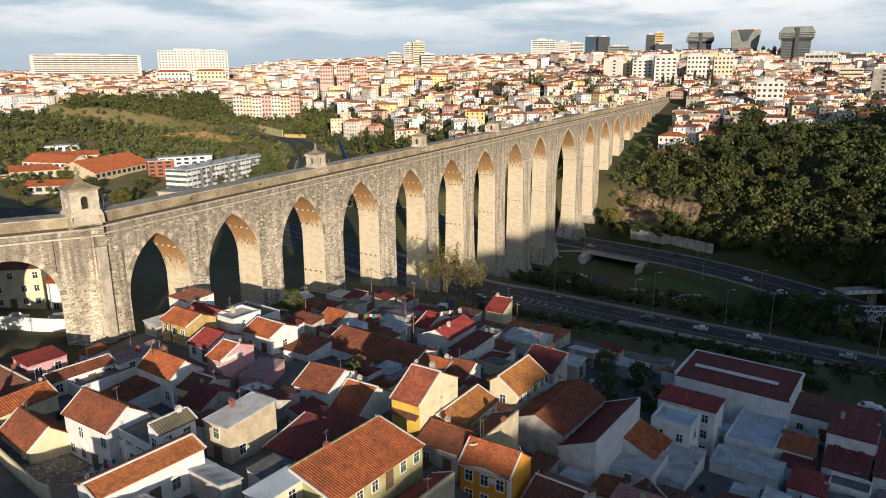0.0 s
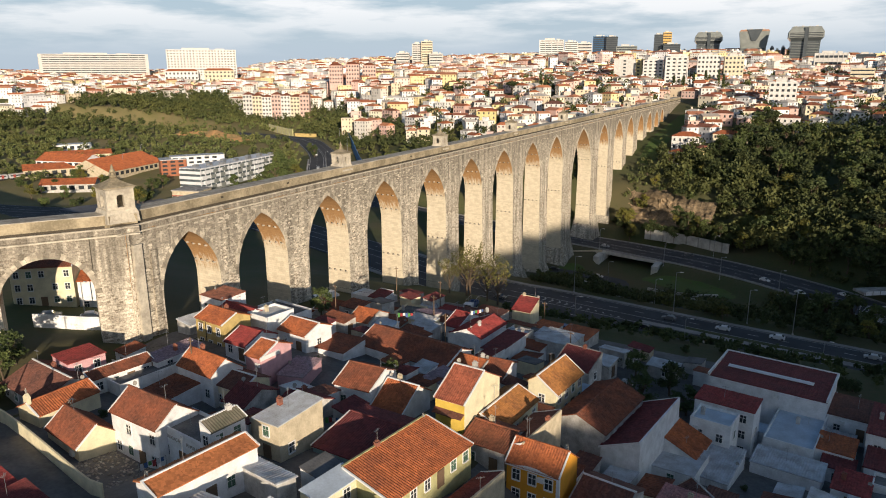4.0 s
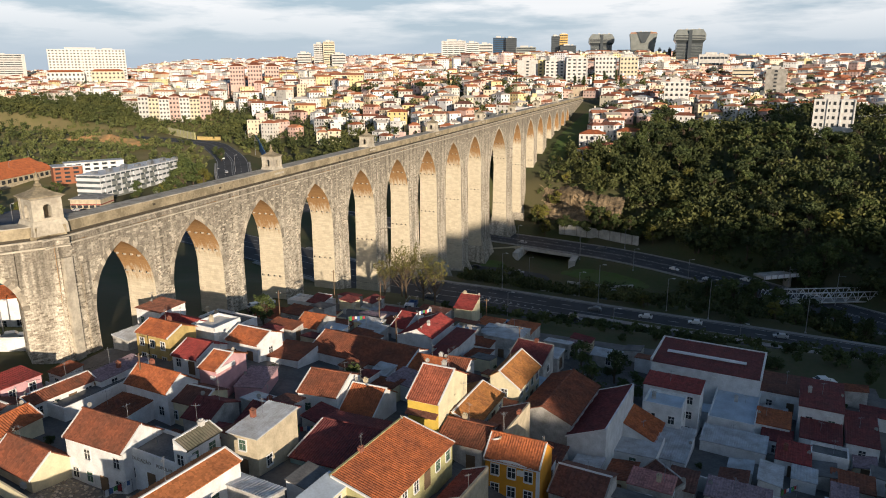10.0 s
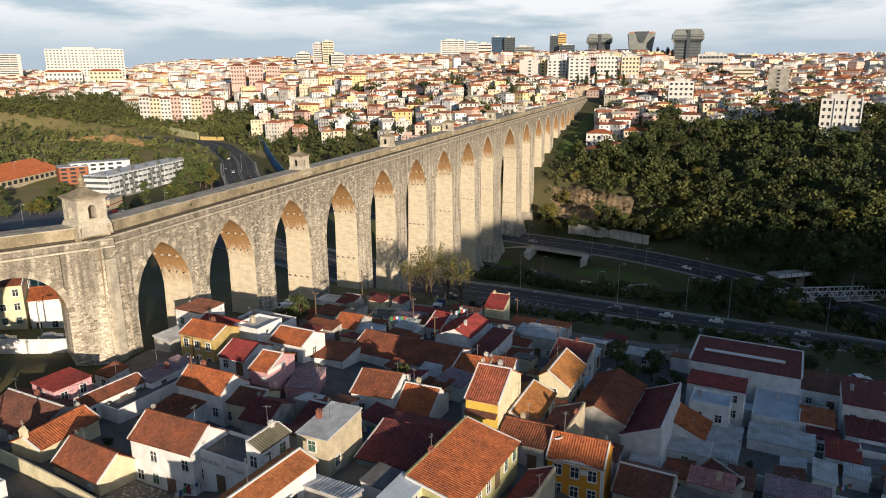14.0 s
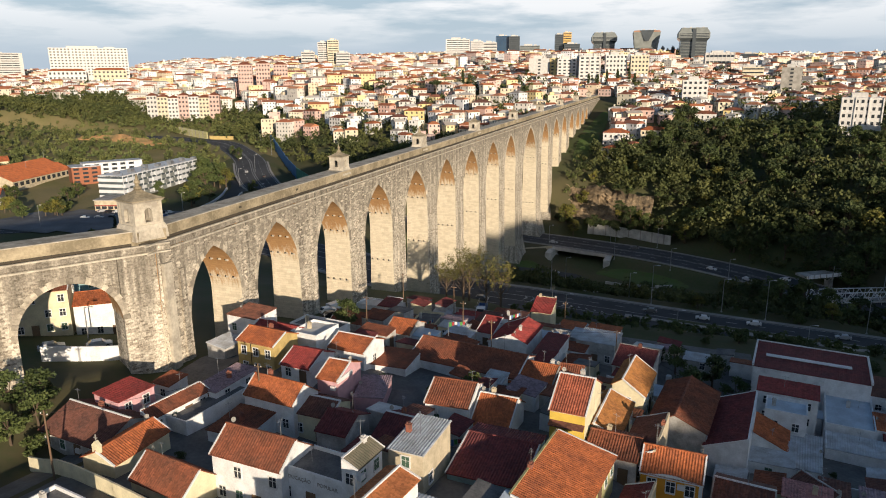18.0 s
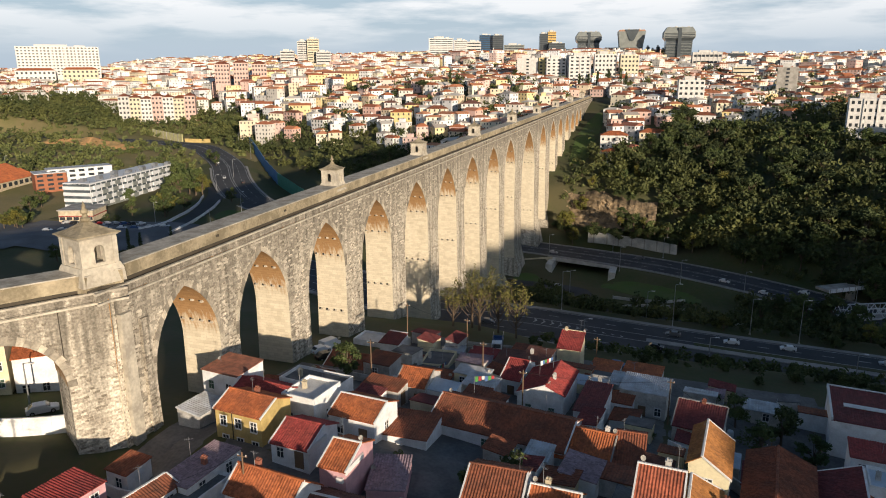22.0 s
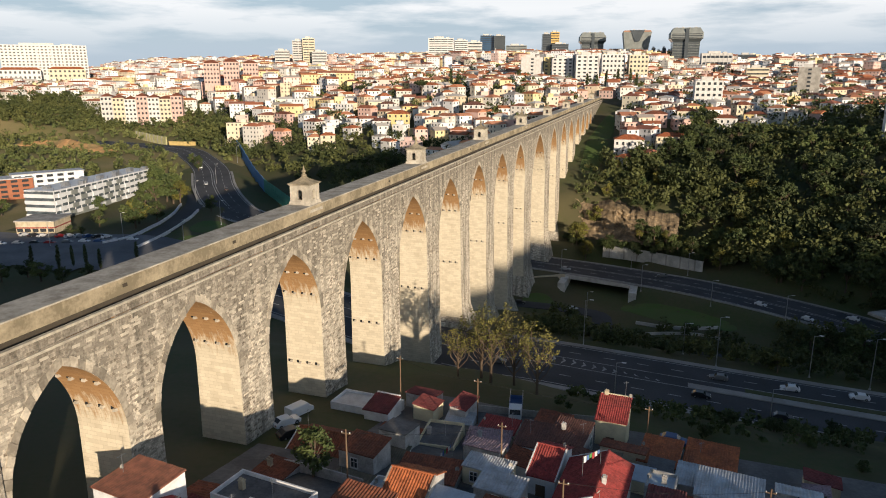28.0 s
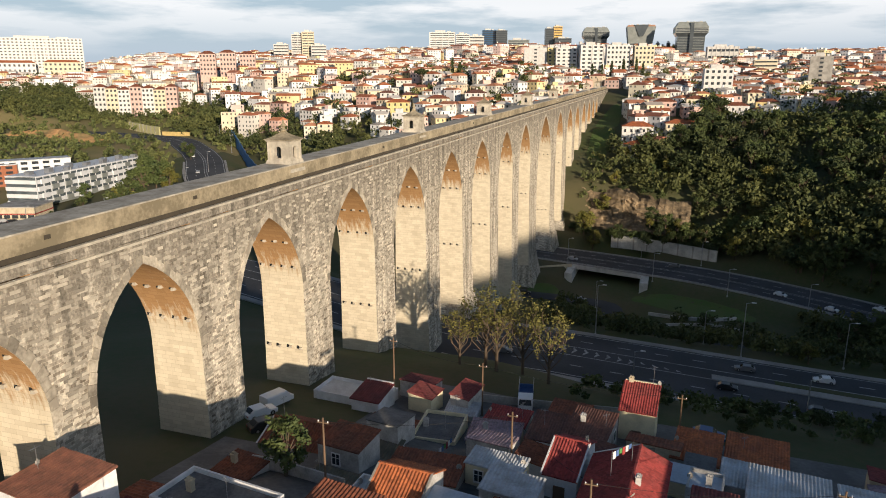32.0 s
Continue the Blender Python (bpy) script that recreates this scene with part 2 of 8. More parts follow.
def ground_material():
    m = material("dry_grass_ground", (0.058, 0.078, 0.025), (0.095, 0.085, 0.042), rough=0.95, fine=0.9, broad=0.035, amount=0.9, bump=0.4)
    return m


def stone_material():
    """Ashlar of pale limestone in uneven courses, grey with age in broad streaks."""
    m = bpy.data.materials.new("aged_limestone_ashlar")
    m.use_nodes = True
    n, l = m.node_tree.nodes, m.node_tree.links
    b = n["Principled BSDF"]
    b.inputs["Roughness"].default_value = 0.92
    b.inputs["Specular IOR Level"].default_value = 0.2
    co = n.new("ShaderNodeTexCoord")
    sep, com = n.new("ShaderNodeSeparateXYZ"), n.new("ShaderNodeCombineXYZ")
    l.new(co.outputs["Object"], sep.inputs[0])
    along = n.new("ShaderNodeMath")
    along.operation = "ADD"
    l.new(sep.outputs["X"], along.inputs[0])
    l.new(sep.outputs["Y"], along.inputs[1])
    l.new(along.outputs[0], com.inputs["X"])
    l.new(sep.outputs["Z"], com.inputs["Y"])
    br = n.new("ShaderNodeTexBrick")
    br.offset, br.squash, br.squash_frequency = 0.5, 0.72, 3
    for key, v in (("Scale", 1.0), ("Mortar Size", 0.035), ("Mortar Smooth", 0.6), ("Bias", -0.05), ("Brick Width", 0.78), ("Row Height", 0.35)):
        br.inputs[key].default_value = v
    br.inputs["Color1"].default_value, br.inputs["Color2"].default_value, br.inputs["Mortar"].default_value = (0.78, 0.70, 0.57, 1), (0.21, 0.165, 0.12, 1), (0.63, 0.555, 0.44, 1)
    wob = n.new("ShaderNodeTexNoise")
    wob.inputs["Scale"].default_value, wob.inputs["Detail"].default_value = 1.3, 4.0
    l.new(co.outputs["Object"], wob.inputs["Vector"])
    shift = n.new("ShaderNodeVectorMath")
    shift.operation = "MULTIPLY_ADD"
    shift.inputs[1].default_value = (0.5, 0.22, 0.0)
    l.new(wob.outputs["Color"], shift.inputs[0])
    l.new(com.outputs[0], shift.inputs[2])
    l.new(shift.outputs[0], br.inputs["Vector"])
    streak, stretch = n.new("ShaderNodeTexNoise"), n.new("ShaderNodeMapping")
    stretch.inputs["Scale"].default_value = (0.6, 0.6, 0.055)
    l.new(co.outputs["Object"], stretch.inputs["Vector"])
    l.new(stretch.outputs["Vector"], streak.inputs["Vector"])
    streak.inputs["Scale"].default_value, streak.inputs["Detail"].default_value = 1.0, 6.0
    sr = n.new("ShaderNodeMapRange")
    sr.inputs["From Min"].default_value, sr.inputs["From Max"].default_value = 0.40, 0.66
    sr.inputs["To Min"].default_value, sr.inputs["To Max"].default_value = 1.08, 0.55
    l.new(streak.outputs["Fac"], sr.inputs["Value"])
    grain = n.new("ShaderNodeTexNoise")
    grain.inputs["Scale"].default_value, grain.inputs["Detail"].default_value = 3.4, 7.0
    l.new(co.outputs["Object"], grain.inputs["Vector"])
    gr = n.new("ShaderNodeMapRange")
    gr.inputs["From Min"].default_value, gr.inputs["From Max"].default_value = 0.3, 0.7
    gr.inputs["To Min"].default_value, gr.inputs["To Max"].default_value = 0.58, 1.24
    l.new(grain.outputs["Fac"], gr.inputs["Value"])
    both = n.new("ShaderNodeMath")
    both.operation = "MULTIPLY"
    l.new(sr.outputs["Result"], both.inputs[0])
    l.new(gr.outputs["Result"], both.inputs[1])
    # patches where the ashlar has weathered evenly pale
    patch = n.new("ShaderNodeTexNoise")
    patch.inputs["Scale"].default_value, patch.inputs["Detail"].default_value = 0.16, 4.0
    l.new(co.outputs["Object"], patch.inputs["Vector"])
    pr = n.new("ShaderNodeMapRange")
    pr.inputs["From Min"].default_value, pr.inputs["From Max"].default_value = 0.45, 0.7
    pr.inputs["To Max"].default_value = 0.55
    l.new(patch.outputs["Fac"], pr.inputs["Value"])
    pale = n.new("ShaderNodeMixRGB")
    pale.inputs["Color2"].default_value = (0.68, 0.61, 0.49, 1)
    l.new(pr.outputs["Result"], pale.inputs["Fac"])
    l.new(br.outputs["Color"], pale.inputs["Color1"])
    # dark run-off streaks under the string course
    run, thin = n.new("ShaderNodeTexNoise"), n.new("ShaderNodeMapping")
    thin.inputs["Scale"].default_value = (1.1, 1.1, 0.05)
    l.new(co.outputs["Object"], thin.inputs["Vector"])
    l.new(thin.outputs["Vector"], run.inputs["Vector"])
    run.inputs["Scale"].default_value, run.inputs["Detail"].default_value = 1.0, 5.0
    high = n.new("ShaderNodeMapRange")
    high.inputs["From Min"].default_value, high.inputs["From Max"].default_value = 22.0, 37.0
    high.inputs["To Min"].default_value, high.inputs["To Max"].default_value = -0.20, 0.17
    l.new(sep.outputs["Z"], high.inputs["Value"])
    wet = n.new("ShaderNodeMath")
    l.new(high.outputs["Result"], wet.inputs[0])
    l.new(run.outputs["Fac"], wet.inputs[1])
    wr = n.new("ShaderNodeMapRange")
    wr.inputs["From Min"].default_value, wr.inputs["From Max"].default_value = 0.42, 0.66
    wr.inputs["To Max"].default_value = 0.80
    l.new(wet.outputs[0], wr.inputs["Value"])
    grey = n.new("ShaderNodeMixRGB")
    grey.inputs["Color2"].default_value = (0.25, 0.22, 0.175, 1)
    l.new(wr.outputs["Result"], grey.inputs["Fac"])
    l.new(pale.outputs["Color"], grey.inputs["Color1"])
    sc = n.new("ShaderNodeMixRGB")
    sc.blend_type, sc.inputs["Fac"].default_value = "MULTIPLY", 1.0
    l.new(grey.outputs["Color"], sc.inputs["Color1"])
    l.new(both.outputs[0], sc.inputs["Color2"])
    l.new(sc.outputs["Color"], b.inputs["Base Color"])
    bp = n.new("ShaderNodeBump")
    bp.inputs["Strength"].default_value, bp.inputs["Distance"].default_value = 0.5, 0.12
    h = n.new("ShaderNodeMath")
    h.operation = "SUBTRACT"
    l.new(grain.outputs["Fac"], h.inputs[0])
    l.new(br.outputs["Fac"], h.inputs[1])
    l.new(h.outputs[0], bp.inputs["Height"])
    l.new(bp.outputs["Normal"], b.inputs["Normal"])
    return m


def soffit_material():
    """Smooth pale dressed stone of the reveals, with iron-brown stains round the crowns of the arches."""
    m = bpy.data.materials.new("dressed_limestone_reveal")
    m.use_nodes = True
    n, l = m.node_tree.nodes, m.node_tree.links
    b = n["Principled BSDF"]
    b.inputs["Roughness"].default_value = 0.9
    b.inputs["Specular IOR Level"].default_value = 0.2
    co = n.new("ShaderNodeTexCoord")
    sep = n.new("ShaderNodeSeparateXYZ")
    l.new(co.outputs["Object"], sep.inputs[0])
    ns, stretch = n.new("ShaderNodeTexNoise"), n.new("ShaderNodeMapping")
    stretch.inputs["Scale"].default_value = (1.6, 0.9, 0.22)
    l.new(co.outputs["Object"], stretch.inputs["Vector"])
    l.new(stretch.outputs["Vector"], ns.inputs["Vector"])
    ns.inputs["Scale"].default_value, ns.inputs["Detail"].default_value, ns.inputs["Roughness"].default_value = 1.2, 7.0, 0.65
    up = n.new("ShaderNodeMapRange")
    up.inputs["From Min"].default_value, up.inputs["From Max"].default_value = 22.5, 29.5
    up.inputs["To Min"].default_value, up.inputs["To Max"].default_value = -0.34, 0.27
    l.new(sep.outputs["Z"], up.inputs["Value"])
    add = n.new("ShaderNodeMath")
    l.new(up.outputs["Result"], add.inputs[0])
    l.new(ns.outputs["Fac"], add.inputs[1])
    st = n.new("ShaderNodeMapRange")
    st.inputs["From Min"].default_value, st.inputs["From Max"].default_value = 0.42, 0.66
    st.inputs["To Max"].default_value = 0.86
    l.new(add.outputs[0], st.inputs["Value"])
    grain = n.new("ShaderNodeTexNoise")
    grain.inputs["Scale"].default_value, grain.inputs["Detail"].default_value = 0.6, 8.0
    l.new(co.outputs["Object"], grain.inputs["Vector"])
    base = n.new("ShaderNodeMixRGB")
    base.inputs["Color1"].default_value, base.inputs["Color2"].default_value = (0.78, 0.69, 0.53, 1), (0.56, 0.48, 0.35, 1)
    l.new(grain.outputs["Fac"], base.inputs["Fac"])
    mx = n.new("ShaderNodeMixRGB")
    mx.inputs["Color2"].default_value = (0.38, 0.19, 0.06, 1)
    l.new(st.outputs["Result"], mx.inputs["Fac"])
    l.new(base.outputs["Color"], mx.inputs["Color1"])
    com = n.new("ShaderNodeCombineXYZ")
    l.new(sep.outputs["X"], com.inputs["X"])
    l.new(sep.outputs["Z"], com.inputs["Y"])
    br = n.new("ShaderNodeTexBrick")
    br.squash, br.squash_frequency = 0.8, 3
    for key, v in (("Scale", 1.0), ("Mortar Size", 0.02), ("Bias", -0.3), ("Brick Width", 1.3), ("Row Height", 0.5)):
        br.inputs[key].default_value = v
    br.inputs["Color1"].default_value, br.inputs["Color2"].default_value, br.inputs["Mortar"].default_value = (1, 1, 1, 1), (0.74, 0.72, 0.69, 1), (0.70, 0.67, 0.62, 1)
    l.new(com.outputs[0], br.inputs["Vector"])
    cut = n.new("ShaderNodeMixRGB")
    cut.blend_type, cut.inputs["Fac"].default_value = "MULTIPLY", 0.8
    l.new(mx.outputs["Color"], cut.inputs["Color1"])
    l.new(br.outputs["Color"], cut.inputs["Color2"])
    l.new(cut.outputs["Color"], b.inputs["Base Color"])
    bp = n.new("ShaderNodeBump")
    bp.inputs["Strength"].default_value, bp.inputs["Distance"].default_value = 0.35, 0.1
    l.new(ns.outputs["Fac"], bp.inputs["Height"])
    l.new(bp.outputs["Normal"], b.inputs["Normal"])
    return m


STONE, SOFFIT = stone_material(), soffit_material()
CAP = material("grey_stone_capping", (0.45, 0.375, 0.255), (0.21, 0.175, 0.115), rough=0.92, fine=2.6, broad=0.35, amount=0.9, bump=0.3)
PALEWALL = material("pale_wall_concrete", (0.66, 0.64, 0.59), (0.40, 0.385, 0.35), rough=0.9, fine=3, broad=0.3, amount=0.8, bump=0.2)
COBBLE = material("pale_rubble", (0.44, 0.40, 0.34), (0.24, 0.21, 0.175), rough=0.95, fine=3.0, broad=0.8, amount=0.8, bump=0.3, island=0.4)
COPING = material("worn_coping_slabs", (0.56, 0.51, 0.42), (0.30, 0.265, 0.21), rough=0.92, fine=2.2, broad=0.5, amount=0.8, bump=0.3)
TURRET = material("turret_limestone", (0.60, 0.54, 0.43), (0.36, 0.32, 0.26), rough=0.9, fine=2.0, broad=0.5, amount=0.8, bump=0.25)
ASHLAR = material("loose_toned_ashlar", (0.52, 0.465, 0.375), (0.34, 0.30, 0.24), rough=0.93, fine=2.5, broad=0.5, amount=0.7, bump=0.35, vary=0.5)
ASHLAR_FAR = material("toned_ashlar_courses", (0.46, 0.41, 0.33), (0.28, 0.245, 0.195), rough=0.93, fine=2.5, broad=0.5, amount=0.7, bump=0.3, island=0.4)
VOUSSOIR = material("arch_stone", (0.52, 0.46, 0.365), (0.27, 0.235, 0.185), rough=0.92, fine=3.2, broad=0.6, amount=0.9, bump=0.4, vary=0.4)
GROUND = ground_material()
ROCK = material("quarry_rock", (0.36, 0.265, 0.16), (0.12, 0.09, 0.056), rough=0.95, fine=0.9, broad=0.15, amount=0.9, bump=0.8)
CITY_WALL = palette("city_walls", [(0.84, 0.82, 0.79), (0.76, 0.72, 0.66), (0.86, 0.85, 0.83), (0.74, 0.62, 0.46), (0.80, 0.77, 0.72), (0.74, 0.50, 0.43), (0.80, 0.80, 0.81), (0.82, 0.75, 0.60), (0.85, 0.84, 0.82), (0.76, 0.56, 0.50), (0.78, 0.64, 0.36), (0.72, 0.72, 0.74)])
CITY_ROOF = palette("city_roofs", [(0.52, 0.19, 0.09), (0.42, 0.15, 0.08), (0.56, 0.23, 0.12), (0.36, 0.15, 0.10), (0.50, 0.22, 0.13), (0.50, 0.44, 0.39), (0.60, 0.28, 0.16), (0.62, 0.58, 0.53)])

# ---- building blocks ----
class Shape:
    """Vertices and faces of one mesh, gathered piece by piece."""

    def __init__(self):
        self.v, self.f, self.m = [], [], []

    def face(self, pts, slot=0):
        k = len(self.v)
        self.v += [tuple(p) for p in pts]
        self.f.append(tuple(range(k, k + len(pts))))
        self.m.append(slot)
        return self

    def solid(self, pts, faces, slot=0):
        k = len(self.v)
        self.v += [tuple(p) for p in pts]
        self.f += [tuple(k + i for i in f) for f in faces]
        self.m += [slot] * len(faces)
        return self

    def box(self, x0, y0, z0, x1, y1, z1, slot=0, turn=None, taper=0.0):
        t = taper
        p = [(x0, y0, z0), (x1, y0, z0), (x1, y1, z0), (x0, y1, z0), (x0 + t, y0 + t, z1), (x1 - t, y0 + t, z1), (x1 - t, y1 - t, z1), (x0 + t, y1 - t, z1)]
        if turn is not None:
            p = [tuple(turn @ Vector(q)) for q in p]
        return self.solid(p, [(3, 2, 1, 0), (4, 5, 6, 7), (0, 1, 5, 4), (1, 2, 6, 5), (2, 3, 7, 6), (3, 0, 4, 7)], slot)

    def prism(self, outline, a, b, slot=0, axis="x"):
        """An outline in two coordinates, drawn out from a to b along an axis."""
        n = len(outline)
        put = {"x": lambda t, p: (t, p[0], p[1]), "y": lambda t, p: (p[0], t, p[1]), "z": lambda t, p: (p[0], p[1], t)}[axis]
        pts = [put(a, p) for p in outline] + [put(b, p) for p in outline]
        fs = [tuple(range(n))[::-1], tuple(range(n, 2 * n))] + [(i, (i + 1) % n, n + (i + 1) % n, n + i) for i in range(n)]
        return self.solid(pts, fs, slot)

    def rod(self, a, b, r0, r1=None, sides=6, slot=0, caps=True):
        a, b = Vector(a), Vector(b)
        r1 = r0 if r1 is None else r1
        q = (b - a).to_track_quat("Z", "Y") if (b - a).length > 1e-6 else Euler((0, 0, 0)).to_quaternion()
        ring = [q @ Vector((math.cos(2 * math.pi * i / sides), math.sin(2 * math.pi * i / sides), 0)) for i in range(sides)]
        pts = [a + r0 * d for d in ring] + [b + r1 * d for d in ring]
        fs = [(i, (i + 1) % sides, sides + (i + 1) % sides, sides + i) for i in range(sides)]
        if caps:
            fs += [tuple(range(sides))[::-1], tuple(range(sides, 2 * sides))]
        return self.solid([tuple(p) for p in pts], fs, slot)

    def lathe(self, profile, cx=0.0, cy=0.0, sides=8, slot=0, turn=0.0):
        k = len(self.v)
        for r, z in profile:
            for i in range(sides):
                a = turn + 2 * math.pi * i / sides
                self.v.append((cx + r * math.cos(a), cy + r * math.sin(a), z))
        for j in range(len(profile) - 1):
            for i in range(sides):
                self.f.append((k + j * sides + i, k + j * sides + (i + 1) % sides, k + (j + 1) * sides + (i + 1) % sides, k + (j + 1) * sides + i))
                self.m.append(slot)
        self.f += [tuple(k + i for i in range(sides))[::-1], tuple(k + (len(profile) - 1) * sides + i for i in range(sides))]
        self.m += [slot, slot]
        return self

    def mesh(self, name, *mats, smooth=False):
        me = bpy.data.meshes.new(name)
        me.from_pydata(self.v, [], self.f)
        for m in mats:
            me.materials.append(m)
        if len(mats) > 1:
            me.polygons.foreach_set("material_index", self.m)
        if smooth:
            me.polygons.foreach_set("use_smooth", [True] * len(self.f))
        me.update()
        return me


def part(name, shape, mat, parent=None, label="", at=None, smooth=False):
    """One mesh object under a thing or a part; shape may be a Shape or mesh data that is already there."""
    mats = mat if isinstance(mat, (list, tuple)) else (mat,)
    ob = new(name, shape.mesh(name, *mats, smooth=smooth) if isinstance(shape, Shape) else shape)
    if parent is not None:
        ob.parent = parent
    if at is not None:
        ob.matrix_local = at
    return tagged(ob, label)


def thing(name, m, label, category, group="", kind=""):
    ob = new(name)
    ob.empty_display_size = 0.5
    ob.matrix_world = m
    return tagged(ob, label, category, group, kind)


def ease(v, xs, zs):
    """Heights along a section, rounded between the stations."""
    xs, zs = np.asarray(xs, float), np.asarray(zs, float)
    i = np.clip(np.searchsorted(xs, v) - 1, 0, len(xs) - 2)
    t = np.clip((v - xs[i]) / (xs[i + 1] - xs[i]), 0, 1)
    t = 0.45 * t + 0.55 * t * t * (3 - 2 * t)
    return zs[i] + (zs[i + 1] - zs[i]) * t


def step(a, b, v):
    t = np.clip((v - a) / (b - a), 0, 1)
    return t * t * (3 - 2 * t)


def curve(points, gap=4.0):
    """A smooth line through the stations, in even steps."""
    p = [Vector(q) for q in points]
    p = [2 * p[0] - p[1]] + p + [2 * p[-1] - p[-2]]
    res = []
    for a, b, c, d in zip(p, p[1:], p[2:], p[3:]):
        n = max(2, int((c - b).length / gap))
        for i in range(n):
            t = i / n
            res.append(0.5 * ((2 * b) + (c - a) * t + (2 * a - 5 * b + 4 * c - d) * t * t + (3 * b - a - 3 * c + d) * t ** 3))
    return res + [p[-2]]


# ---- ground ----
AVENUE = curve([(-420, 180, -3), (-340, 200, -3), (-270, 238, -3), (-190, 226, -5), (-114, 206.5, -8.2), (-80, 206, -9.9), (-50, 205, -11), (-20, 204, -12), (10, 203, -12.8), (50, 200, -13.8), (120, 190, -15), (240, 165, -17)])
LOWER = curve([(-800, 400, 13), (-680, 430, 12.5), (-580, 450, 12), (-500, 462, 11.3), (-440, 464, 10.3), (-395, 456, 9.3), (-359, 428, 7.5), (-325, 395, 5.2), (-297, 360, 1.8), (-272, 334, -1.5), (-252, 321, -4), (-215, 318, -8.5), (-165, 328, -15), (-112, 343, -21.5), (-75, 337, -22.2), (-40, 326, -22.4), (-3, 306, -22.6), (40, 275, -23), (120, 225, -24), (260, 150, -26)])
SLIP = curve([(-150, 282, -21), (-112, 292, -24.5), (-94, 296, -26), (-80, 294, -26.5), (-76, 282, -26.5), (-60, 272, -26), (-30, 262, -25), (30, 238, -24), (120, 195, -22)], 3.0)
LINK = curve([(-290, 236, -3), (-262, 250, -2.8), (-260, 272, -2.4), (-270, 298, -2), (-284, 326, -1.4), (-300, 348, -0.8)])
EAST_CLIFF = ((-300, 40), (-60, 31), (0, 25), (50, 18), (80, 13.7), (100, 10.8), (118, 8.8), (137, 6.0), (150, 4.8), (160, 2.4), (176, -4.5), (190, -10.2), (222, -11), (236, -15), (252, -20.5), (276, -26), (308, -26.5), (322, -23), (360, -22), (371, -19), (384, 0), (400, 6), (440, 20), (520, 34), (690, 44), (950, 60), (1300, 74), (1900, 76), (3000, 50), (4600, 12))
UNDER_WALL = ((-300, 40), (0, 25), (60, 19), (80, 16), (100, 12.6), (118, 10.4), (137, 7.4), (155, 5.4), (170, 1.5), (184, -4), (194, -7.8), (218, -8.8), (240, -14), (262, -20), (288, -24), (320, -23), (354, -20.5), (377, -18), (393, 3), (415, 11), (470, 25), (580, 42), (690, 47), (950, 70), (1300, 80), (1900, 82), (3000, 60), (4600, 20))
WEST_SIDE = ((-300, 35), (0, 24), (60, 19), (90, 13), (130, 2), (180, -3), (300, -5), (340, -2), (392, 10), (440, 24), (531, 48), (600, 52), (700, 56), (950, 74), (1300, 84), (1900, 84), (3000, 60), (4600, 20))


